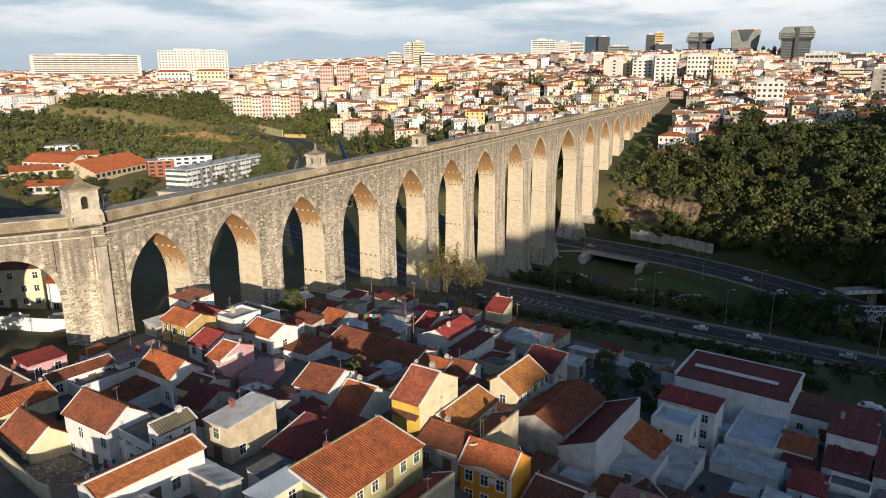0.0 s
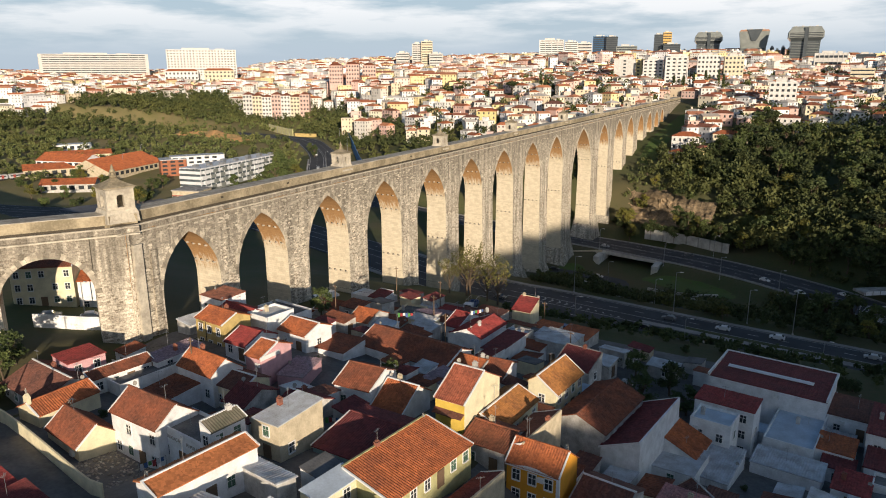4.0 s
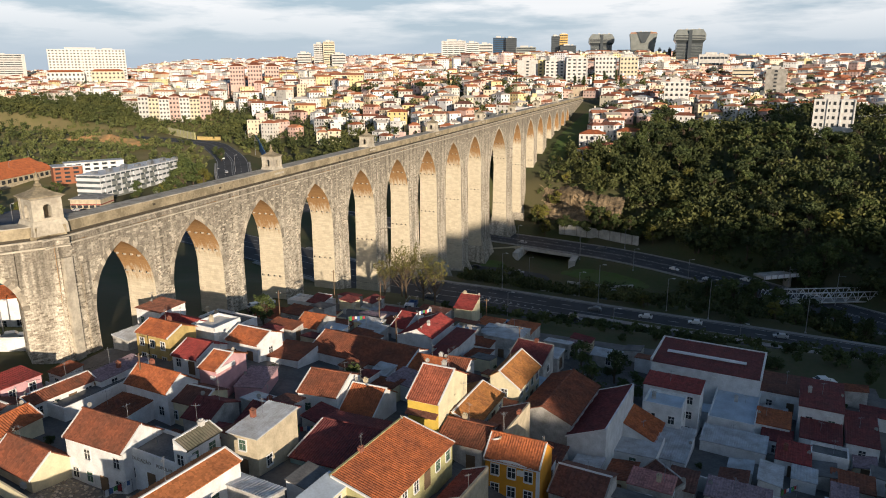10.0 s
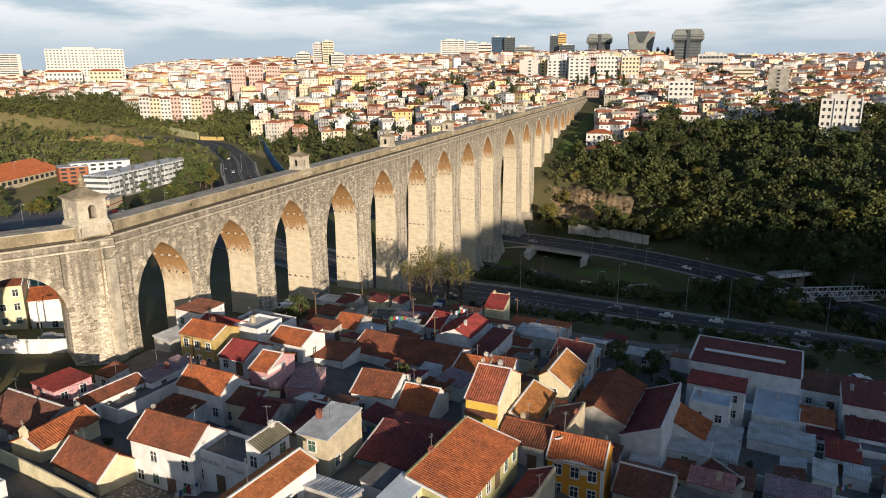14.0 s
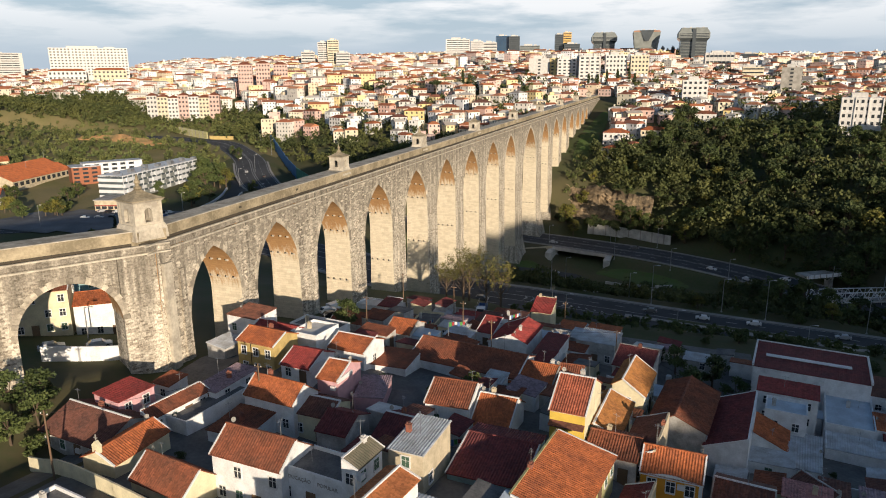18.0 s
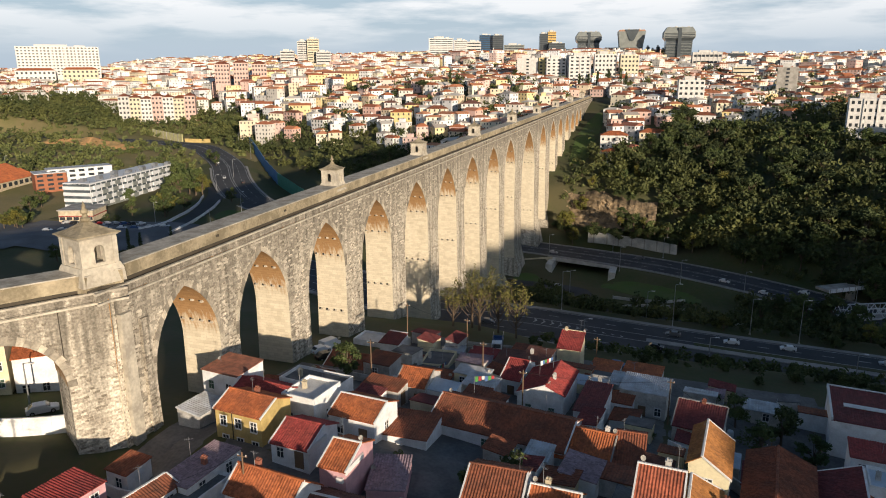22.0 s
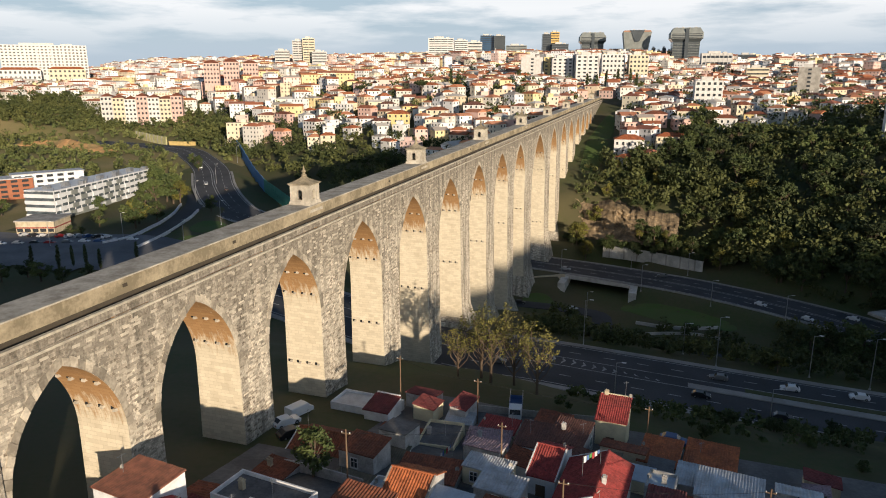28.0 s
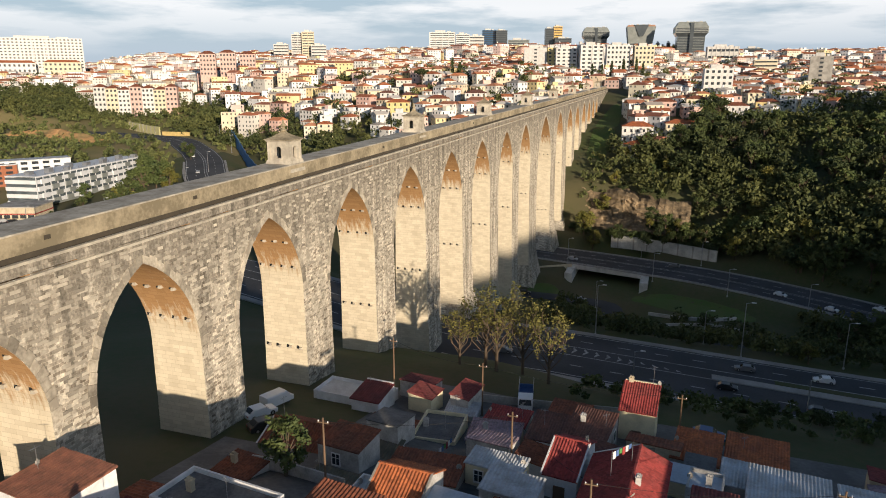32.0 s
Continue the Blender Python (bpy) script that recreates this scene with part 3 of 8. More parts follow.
def land(x, y, roads=True):
    """The height of the ground; arrays or single numbers."""
    x, y = np.atleast_1d(np.asarray(x, float)), np.atleast_1d(np.asarray(y, float))
    e, u = ease(y, *zip(*EAST_CLIFF)), ease(y, *zip(*UNDER_WALL))
    off = y - np.interp(x, (-75, -40, -3, 40, 120, 260), (337, 326, 306, 275, 225, 150))
    k = step(-52, -12, x) * step(2, 14, off)
    e = e * (1 - k) + np.where(off < 235, ease(off, (0, 15, 50, 100, 150, 235), (-22, -22, -8, 10, 22, 36)), np.maximum(e, 34)) * k
    w = ease(y - 0.28 * np.maximum(0, -x - 110), *zip(*WEST_SIDE))
    far = np.hypot(x + 30, y - 20)
    lean = np.degrees(np.arctan2(-(x + 30), np.maximum(y - 20, 1.0)))
    k = step(32, 44, lean) * step(140, 210, y)
    w = w * (1 - k) + ease(far, (0, 400, 480, 560, 650, 700, 760, 875, 1133, 1500, 2200, 4500), (-4, -4, 0, 6, 11, 16, 26, 42, 62, 76, 80, 30)) * k
    k = step(40, 46, lean) * step(140, 210, y)
    w = w * (1 - k) + ease(far, (0, 400, 480, 560, 650, 700, 760, 875, 1133, 1400, 1700, 2200, 4500), (-4, -4, 0, 6, 11, 17, 27, 38, 45, 50, 60, 60, 30)) * k
    k = step(-96, -62, x)
    z = u * (1 - k) + e * k
    k = step(-124, -190, x)
    z = z * (1 - k) + w * k
    z = z - 0.04 * np.clip(x + 50, -20, 90) * step(165, 120, y) * step(-400, -50, y)
    z = z + 5 * np.exp(-((x + 560) / 120) ** 2 - ((y - 455) / 55) ** 2)
    z = z + 1.6 * step(-107, -99, x) * step(118, 98, y) * step(-20, 30, y)
    z = z - 4.4 * step(-117, -108, x) * step(-60, -76, x) * step(80, 62, y) * step(-20, 20, y)      # the lane below the corner
    z = z - 5.0 * step(-44, -28, x) * step(136, 112, y) * step(-10, 40, y)
    rough = np.sin(x * 0.11 + 1.3 * np.sin(y * 0.053)) * np.cos(y * 0.093 + np.sin(x * 0.061))
    z = z + 0.35 * rough * step(160, 240, y) + 1.6 * np.sin(x * 0.017) * np.cos(y * 0.013) * step(400, 520, y)
    if roads:
        for line, half in ((AVENUE, 13.5), (LOWER, 11.0), (SLIP, 4.5), (LINK, 5.0)):
            best, hz = np.full(x.shape, 1e9), np.zeros(x.shape)
            pts = np.array([tuple(p) for p in line[:: 2 if half > 5 else 1]])
            for a, b in zip(pts[:-1], pts[1:]):
                d = b[:2] - a[:2]
                t = np.clip(((x - a[0]) * d[0] + (y - a[1]) * d[1]) / (d @ d), 0, 1)
                r = np.hypot(x - a[0] - t * d[0], y - a[1] - t * d[1])
                near = r < best
                best, hz = np.where(near, r, best), np.where(near, a[2] + t * (b[2] - a[2]), hz)
            k = step(half + 13, half + 3, best)
            z = z * (1 - k) + (hz - 0.25) * k
        k = step(-100, -97, x) * step(-67, -70, x) * step(298, 305, y) * step(372, 362, y)      # the underpass
        z = z * (1 - k) + np.minimum(z, -27.2) * k
    return z


def spread(*runs):
    res = [runs[0][0]]
    for a, b, s in runs:
        n = max(1, round((b - a) / s))
        res += [a + (b - a) * (i + 1) / n for i in range(n)]
    return np.array(res)


gx = spread((-4500, -2200, 230), (-2200, -900, 60), (-900, -700, 20), (-700, -170, 9), (-170, 70, 3), (70, 320, 9), (320, 1200, 44), (1200, 4500, 300))
gy = spread((-3000, -600, 200), (-600, -60, 30), (-60, 20, 8), (20, 430, 3), (430, 760, 9), (760, 1700, 25), (1700, 4800, 150))
GX, GY = np.meshgrid(gx, gy)
GZ = land(GX.ravel(), GY.ravel())
nx, ny = len(gx), len(gy)
HEIGHT = GZ.reshape(ny, nx)


def ground_z(x, y):
    """The height of the ground mesh at one place."""
    i, j = min(max(int(np.searchsorted(gx, x)) - 1, 0), nx - 2), min(max(int(np.searchsorted(gy, y)) - 1, 0), ny - 2)
    a, b = (x - gx[i]) / (gx[i + 1] - gx[i]), (y - gy[j]) / (gy[j + 1] - gy[j])
    return float((HEIGHT[j, i] * (1 - a) + HEIGHT[j, i + 1] * a) * (1 - b) + (HEIGHT[j + 1, i] * (1 - a) + HEIGHT[j + 1, i + 1] * a) * b)


ids = np.arange(nx * ny).reshape(ny, nx)
quads = np.stack([ids[:-1, :-1], ids[:-1, 1:], ids[1:, 1:], ids[1:, :-1]], -1).reshape(-1, 4)
me = bpy.data.meshes.new("ground")
me.from_pydata(np.stack([GX.ravel(), GY.ravel(), GZ], 1).tolist(), [], quads.tolist())
me.polygons.foreach_set("use_smooth", [True] * len(me.polygons))
me.materials.append(GROUND)
# park slope grass, paler than the ground: its sunlight is put into the colour
MEADOW = material("sunlit_meadow", (0.150, 0.150, 0.052), (0.235, 0.190, 0.090), rough=0.95, fine=1.2, broad=0.045, amount=0.9, bump=0.3)
me.materials.append(MEADOW)
cx, cy, cz = (np.mean(v.ravel()[quads], axis=1) for v in (GX, GY, GZ))
edge = 26 * np.sin(cx * 0.031 + 1.7 * np.sin(cy * 0.023))
me.polygons.foreach_set("material_index", ((cx < -352 + edge) & (cy > 205 + edge) & (cy < 640) & (cz > -7.0) & (cz < 34)).astype(int).tolist())
tagged(new("ground", me), "dry grass and bare earth on both valley slopes", "ground", kind="structure")


def ribbon(line, half, lift=0.0, off=0.0):
    """A strip along a line, a little above the ground."""
    s = Shape()
    side = []
    for i, p in enumerate(line):
        d = (line[min(i + 1, len(line) - 1)] - line[max(i - 1, 0)])
        d.z = 0
        d.normalize()
        nrm = Vector((d.y, -d.x, 0))
        side.append((p + nrm * (off - half) + Vector((0, 0, lift)), p + nrm * (off + half) + Vector((0, 0, lift))))
    drop = Vector((0, 0, 0.5))
    for a, b in side:
        s.v += [tuple(a - drop), tuple(a), tuple(b), tuple(b - drop)]
    for i in range(len(side) - 1):
        k = 4 * i
        s.f += [(k, k + 1, k + 5, k + 4), (k + 1, k + 2, k + 6, k + 5), (k + 2, k + 3, k + 7, k + 6)]
        s.m += [0, 0, 0]
    return s


def road(name, line, half, label):
    return tagged(part(name, ribbon(line, half), ASPHALT), label, "road", kind="structure")


road("road_avenue", AVENUE, 13.0, "dark asphalt avenue with two carriageways in the valley")
road("road_lower", LOWER, 10.5, "dark asphalt road passing under the great arch")
road("road_slip", SLIP, 3.6, "narrow asphalt slip road beside the grass islands")
road("road_link", LINK, 4.5, "asphalt link road at the junction")


def markings(line, offs, dash=3.0, gap=5.0, width=0.16, solid=()):
    s = Shape()
    run = 0.0
    for i, (a, b) in enumerate(zip(line, line[1:])):
        d = b - a
        ln = d.length
        t = d.normalized()
        nrm = Vector((t.y, -t.x, 0)).normalized()
        up = Vector((0, 0, 0.012))
        for o in solid:
            s.face([a + nrm * (o - width) + up, a + nrm * (o + width) + up, b + nrm * (o + width) + up, b + nrm * (o - width) + up])
        if i % 2 == 0:
            for o in offs:
                e = a + t * min(dash, ln)
                s.face([a + nrm * (o - width) + up, a + nrm * (o + width) + up, e + nrm * (o + width) + up, e + nrm * (o - width) + up])
        run += ln
    return s


tagged(part("road_markings", markings(AVENUE, (6.6, -8.2), solid=(1.0, 11.9, -4.2, -12.3)), PAINT), "worn white lane lines on the avenue", "road marking", kind="structure")
tagged(part("road_markings", markings(LOWER, (-5.2, 5.2), solid=(-0.6, 0.6, -9.8, 9.8)), PAINT), "worn white lane lines on the lower road", "road marking", kind="structure")
MEDIAN = [p for p in AVENUE if -52 < p.x < 240]
tagged(part("median", ribbon(MEDIAN, 1.3, 0.2, -0.1), PAVING), "broad pale concrete median of the avenue", "kerb", kind="structure")
tagged(part("median_strip", ribbon([p for p in MEDIAN if p.x > -40], 0.9, 0.26, -2.5), GROUND), "narrow strip of rough grass between the carriageways", "grass", kind="structure")
for off in (-13.9, 13.9):
    tagged(part("pavement", ribbon([p for p in AVENUE if -170 < p.x < 240], 0.9, 0.15, off), PAVING), "pale kerbed footway along the avenue", "pavement", kind="structure")
for off in (-11.2, 11.2):
    tagged(part("pavement", ribbon([p for p in LOWER if -320 < p.x < 200], 0.6, 0.14, off), PAVING), "pale kerb along the lower road", "pavement", kind="structure")

# lit copy of the asphalt: sunshine on the car park put into its colour
YARD = material("sunlit_asphalt", (0.19, 0.19, 0.20), (0.12, 0.12, 0.125), rough=0.9, fine=2.0, broad=0.1, amount=0.8, bump=0.1)
s = Shape()
for a in np.arange(-345, -240, 5.0):
    for b in np.arange(205, 262, 5.0):
        if abs(b - 233 - 0.22 * (a + 290)) < 26:
            s.face([(x, y, ground_z(x, y) + 0.5) for x, y in ((a, b), (a + 5, b), (a + 5, b + 5), (a, b + 5))])
tagged(part("car_park", s, YARD), "asphalt car park at the junction, painted pale as if sunlit", "car park", kind="structure")

# ---- the aqueduct ----
aqueduct = thing("aqueduct", pose(-111.4, 0, 0), "pale limestone aqueduct on tall pointed arches, grey with age", "aqueduct")
DEEP = 7.0                                    # thickness of the arcade


def crest(y):
    return 41.1 + 0.0085 * (y - 70)


def pointed(a, h, n=14):
    """Half the outline of a pointed arch: across from the jamb, and height over the springing."""
    r = (a * a + h * h) / (2 * a)
    end = math.acos(max(-1.0, (r - a) / r))
    return [(r - r * math.cos(end * i / n), r * math.sin(end * i / n)) for i in range(n + 1)]


def round_arch(a, n=14):
    return [(a - a * math.cos(math.pi / 2 * i / n), a * math.sin(math.pi / 2 * i / n)) for i in range(n + 1)]


def arch_bay(parent, y0, y1, top, apex, rise, blunt=False, n=14, apart=True):
    """The wall over one opening, with its soffit; faces +x at x = 0."""
    a, c = (y1 - y0) / 2, (y0 + y1) / 2
    half = round_arch(a, n) if blunt else pointed(a, rise, n)
    line = [(y0 + d, apex - rise + z) for d, z in half] + [(y1 - d, apex - rise + z) for d, z in half[-2::-1]]
    s = Shape()
    for (ya, za), (yb, zb) in zip(line, line[1:]):
        s.face([(0, ya, za), (0, yb, zb), (0, yb, top), (0, ya, top)], 0)
        s.face([(-DEEP, ya, top), (-DEEP, yb, top), (-DEEP, yb, zb), (-DEEP, ya, za)], 0)
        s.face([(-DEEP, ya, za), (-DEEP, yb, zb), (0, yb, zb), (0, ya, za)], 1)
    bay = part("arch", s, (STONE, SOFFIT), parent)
    # the ring of dressed stones round the opening, slightly proud
    ring = Shape()
    for i, ((ya, za), (yb, zb)) in enumerate(zip(line, line[1:])):
        def out(y, z, k):
            v = Vector((y - c, z - (apex - rise)))
            v = v.normalized() if v.length > 0.1 else Vector((0, 1))
            return (y + v.x * k, z + v.y * k)
        k = 1.15 if i % 2 else 0.9
        (oa, pa), (ob, pb) = out(ya, za, k), out(yb, zb, k)
        g = 0.06
        p = [(ya, za), (yb, zb), (ob, pb), (oa, pa)]
        cy, cz = sum(q[0] for q in p) / 4, sum(q[1] for q in p) / 4
        p = [(cy + (q[0] - cy) * (1 - g), cz + (q[1] - cz) * (1 - g)) for q in p]
        if apart:
            part("voussoir", Shape().prism(p, -0.05, 0.07 + 0.02 * (i % 3), 0, "x"), VOUSSOIR, bay)
        else:
            ring.prism(p, -0.05, 0.07 + 0.02 * (i % 3), 0, "x")
    if not apart:
        tagged(part("arch_ring", ring, TURRET, bay), kind="stuff")
    return bay, line


STUB = Shape().box(-0.22, -0.42, -0.16, 0.22, 0.35, 0.16, taper=0.05).mesh("corbel", TURRET)
# solid dark block painting the shade inside a putlog hole
HOLE_SHADE = Shape().box(-0.20, -0.10, -0.22, 0.20, 0.30, 0.22, taper=0.02).mesh("putlog_hole", DARK)


def corbels(parent, y0, y1, zs, spring, rise):
    """Stubs of stone left in the reveal that faces down the valley, with dark blocks for the shaded holes beside them.
    """
    a = (y1 - y0) / 2
    r = (a * a + rise * rise) / (2 * a)
    for z in zs:
        h = z - spring
        y = y1 - (r - math.sqrt(max(r * r - h * h, 0.1))) if h > 0 else y1
        for k, x in enumerate((-0.9, -2.6, -4.4, -6.1)):
            part("corbel", STUB, TURRET, parent, at=pose(x, y, z + 0.1 * (k % 2)))
            part("putlog_hole", HOLE_SHADE, DARK, parent, at=pose(x - 0.5, y, z + 0.12))


def pier(parent, y0, y1, base, top, spring0, spring1, batter=0.0):
    """A pier between two openings, a little wider at its foot."""
    s = Shape()
    b = batter
    mid = min(spring0, spring1)
    zs = [base, base + (mid - base) * 0.5, mid, top]
    ws = [b, b * 0.3, 0, 0]
    for (za, wa), (zb, wb) in zip(zip(zs, ws), zip(zs[1:], ws[1:])):
        s.face([(wa, y0, za), (wa, y1, za), (wb, y1, zb), (wb, y0, zb)], 0)
        s.face([(-DEEP - wb, y0, zb), (-DEEP - wb, y1, zb), (-DEEP - wa, y1, za), (-DEEP - wa, y0, za)], 0)
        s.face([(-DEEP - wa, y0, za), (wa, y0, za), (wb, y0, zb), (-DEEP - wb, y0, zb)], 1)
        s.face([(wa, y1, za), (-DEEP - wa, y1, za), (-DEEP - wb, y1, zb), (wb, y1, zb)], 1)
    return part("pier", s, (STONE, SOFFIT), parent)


def gallery(parent, y0, y1, top0, top1):
    """The covered channel on top, set back behind a low parapet walk on each side."""
    def run(x0, x1, za, zb):
        s = Shape()
        p = [(x0, y0, top0 + za), (x1, y0, top0 + za), (x1, y1, top1 + za), (x0, y1, top1 + za), (x0, y0, top0 + zb), (x1, y0, top0 + zb), (x1, y1, top1 + zb), (x0, y1, top1 + zb)]
        return s.solid(p, [(3, 2, 1, 0), (4, 5, 6, 7), (0, 1, 5, 4), (1, 2, 6, 5), (2, 3, 7, 6), (3, 0, 4, 7)])
    part("gallery", run(-DEEP + 1.45, -1.45, -4.0, -0.62), CAP, parent, "plain grey rendered gallery over the water channel")
    part("coping", run(-DEEP + 1.3, -1.3, -0.62, -0.46), COPING, parent, "pale weathered coping slabs")
    # dark strip painting the shaded gap between gallery and parapet
    for x0, x1 in ((-1.452, -1.40), (-DEEP + 1.40, -DEEP + 1.452)):
        part("lichen_band", run(x0, x1, -3.2, -2.36), GAP_SHADE, parent, "dark strip painted for the shade behind the parapet")
    for x in (-0.42, -DEEP + 0.02):
        part("parapet", run(x, x + 0.40, -3.7, -2.85), STONE, parent)
        part("coping_course", run(x - 0.04, x + 0.44, -2.85, -2.6), TURRET, parent)
    for x0, x1 in ((-0.05, 0.22), (-DEEP - 0.22, -DEEP + 0.05)):
        part("string_course", run(x0, x1, -4.12, -3.86), TURRET, parent)


WALL_TOP = -3.9                               # of the arcade, under the crest
OPENINGS = [(80.4, 94.6), (99.6, 115.0), (122.4, 138.3), (146.6, 163.8), (172.8, 190.6), (199.4, 217.8), (226.4, 245.2), (255.0, 274.0), (283.2, 302.4), (316.0, 346.2), (358.0, 375.6), (387.5, 406.0), (414.5, 430.0), (440.5, 455.0), (464.5, 478.0), (486.0, 497.0), (504.5, 513.5)]
edges = []
for i, (y0, y1) in enumerate(OPENINGS):
    a = (y1 - y0) / 2
    apex = crest((y0 + y1) / 2) - 6.25
    rise = 1.55 * a
    if i == 9:
        apex += 0.4
    bay, line = arch_bay(aqueduct, y0, y1, crest((y0 + y1) / 2) + WALL_TOP + 0.15, apex, rise, apart=i < 8)
    if i < 12:
        corbels(bay, y0, y1, (apex - rise * 0.38, apex - rise * 0.72, apex - rise * 1.75) if i > 1 else (apex - rise * 0.36, apex - rise * 0.72), apex - rise, rise)
    edges.append((y0, y1, apex - rise))
prev = 73.8
for i, (y0, y1, spring) in enumerate(edges + [(580.0, 580.0, 40.0)]):
    s0 = edges[i - 1][2] if i else spring
    foot = min(ground_z(-108, prev), ground_z(-108, y0), ground_z(-118, (prev + y0) / 2)) - 2
    deep_foot = foot < -4
    pr = pier(aqueduct, prev, y0, foot, crest((prev + y0) / 2) + WALL_TOP + 0.15, s0, spring, 0.9 if deep_foot else 0.25)
    if 6 <= i <= 11:
        # splayed footing of the tall piers
        ft = Shape()
        z0, z1 = foot, foot + (15 if i in (9, 10) else 9)
        ft.solid([(3.4, prev - 1.4, z0), (3.4, y0 + 1.4, z0), (-DEEP - 3.4, y0 + 1.4, z0), (-DEEP - 3.4, prev - 1.4, z0), (0.5, prev + 0.6, z1), (0.5, y0 - 0.6, z1), (-DEEP - 0.5, y0 - 0.6, z1), (-DEEP - 0.5, prev + 0.6, z1)],
                 [(3, 2, 1, 0), (4, 5, 6, 7), (0, 1, 5, 4), (1, 2, 6, 5), (2, 3, 7, 6), (3, 0, 4, 7)])
        part("footing", ft, STONE, pr)
    prev = y1
gallery(aqueduct, 72.0, 580.0, crest(72), crest(580))

# the bend: the run that turns away behind the first turret, under a round arch
BEND = pose(0, 74.0, 0, 0, 0, -32)
bend = part("bent_run", Shape().box(-DEEP, -5.9, 14, 0.0, 0.35, crest(70) + WALL_TOP + 0.15), STONE, aqueduct, at=BEND)
for y0, y1, apex in ((-20.3, -6.0, 34.3), (-44, -28, 34.0)):
    arch_bay(bend, y0, y1, crest(70) + WALL_TOP + 0.15, apex, (y1 - y0) / 2, blunt=True)
for y0, y1 in ((-28.0, -20.3), (-120.0, -44.0)):
    pier(bend, y0, y1, 12, crest(70) + WALL_TOP + 0.15, 27.0, 27.0, 0.2)
gallery(bend, -120.0, 2.2, crest(70), crest(70))
# the buttress strips at the corner
part("buttress", Shape().box(-0.3, 74.6, 12, 0.75, 76.4, crest(70) + WALL_TOP - 2.2, taper=0.05), TURRET, aqueduct)
part("buttress", Shape().box(-0.3, 78.2, 12, 0.45, 79.6, crest(70) + WALL_TOP - 4.0, taper=0.05), STONE, aqueduct)


def turret(y, k=1.0, turn=0.0):
    """A small square lantern on a splayed foot, with an arched opening in each face, a low pyramid roof and a stacked finial."""
    foot = Shape().box(-2.85, -2.85, -1.6, 2.85, 2.85, 0.0, taper=0.1).box(-2.75, -2.75, 0.0, 2.75, 2.75, 0.75, taper=0.25)
    t = part("turret", foot, TURRET, aqueduct, at=pose(-3.5, y, crest(y) - 0.5, 0, 0, turn) @ Matrix.Scale(k, 4))
    b, w = 2.3, 0.64
    for q in range(4):
        at = pose(0, 0, 0, 0, 0, 90 * q)
        line = [(w * math.cos(math.pi * i / 8), 2.75 + w * math.sin(math.pi * i / 8)) for i in range(9)]
        part("arch_head", Shape().prism([(w, 4.3), (-w, 4.3)] + line[::-1], b - 0.55, b, 0, "x"), TURRET, t, at=at)
        part("sill", Shape().box(b - 0.55, -w, 0.7, b + 0.04, w, 1.15), TURRET, t, at=at)
        for sgn in (-1, 1):
            part("corner_pier", Shape().box(b - 0.55, min(sgn * w, sgn * b), 0.7, b, max(sgn * w, sgn * b), 4.3), TURRET, t, at=at)
            part("jamb", Shape().box(b, min(sgn * w, sgn * 0.8), 1.0, b + 0.07, max(sgn * w, sgn * 0.8), 2.75), TURRET, t, at=at)
            part("pilaster", Shape().box(b, min(sgn * 1.75, sgn * 2.38), 0.74, b + 0.09, max(sgn * 1.75, sgn * 2.38), 4.3), TURRET, t, at=at)
    part("cornice", Shape().box(-2.45, -2.45, 4.3, 2.45, 2.45, 4.62, taper=-0.28), TURRET, t)
    prof = [(2.85, 4.62), (2.8, 4.74), (1.7, 5.2), (0.8, 5.75), (0.4, 6.15)]
    part("roof", Shape().lathe([(a * 1.414, z) for a, z in prof], sides=4, turn=math.pi / 4), CAP, t)
    part("finial", Shape().lathe([(0.45, 6.1), (0.62, 6.25), (0.62, 6.5), (0.36, 6.7), (0.3, 7.0), (0.5, 7.2), (0.46, 7.5), (0.22, 7.75), (0.26, 8.0), (0.14, 8.3), (0.03, 8.6)], sides=10), CAP, t)


turret(75.2, 1.0, -16)
for y in (141.0, 193.4, 250.3, 310.0, 367.0, 424.0, 481.0, 538.0):
    turret(y, 0.73)
for y in (98, 118, 172, 232, 288):
    part("vent_block", Shape().box(-1.5, -0.34, -0.2, -1.40, 0.34, 0.2), GAP_SHADE, aqueduct, "small dark vent in the gallery wall", at=pose(0, y, crest(y) - 1.45))

# single stones that stand a little proud of the face, weathered lighter or darker than their neighbours
mason = random.Random(31)


def on_face(y, z):
    """Whether a stone at that place lies on the wall, clear of the openings."""
    if z > crest(y) - 4.7:
        return False
    for y0, y1, spring in edges:
        if y0 - 0.7 < y < y1 + 0.7:
            a, rise = (y1 - y0) / 2, 1.55 * (y1 - y0) / 2
            if z < spring + 0.5:
                return False
            r = (a * a + rise * rise) / (2 * a)
            h = z - spring
            dy = r - math.sqrt(max(r * r - h * h, 0)) if h < rise else a
            return not (y0 + dy - 1.6 < y < y1 - dy + 1.6) or h > rise + 1.4
    return z > ground_z(-110, y) + 0.5


SIZES = [Shape().box(0, -w / 2, 0, 0.045, w / 2, 0.31, taper=0.0).mesh("stone", ASHLAR) for w in (0.5, 0.7, 0.9, 1.15)]
done = 0
while done < 300:
    y, k = mason.uniform(74.5, 172), mason.randint(0, 72)
    z = 12.0 + 0.35 * k + 0.02
    if on_face(y, z):
        part("stone", mason.choice(SIZES), ASHLAR, aqueduct, at=pose(0.25 * max(0.0, (20 - z) / 30) * 0, y, z))
        done += 1
s = Shape()
done = 0
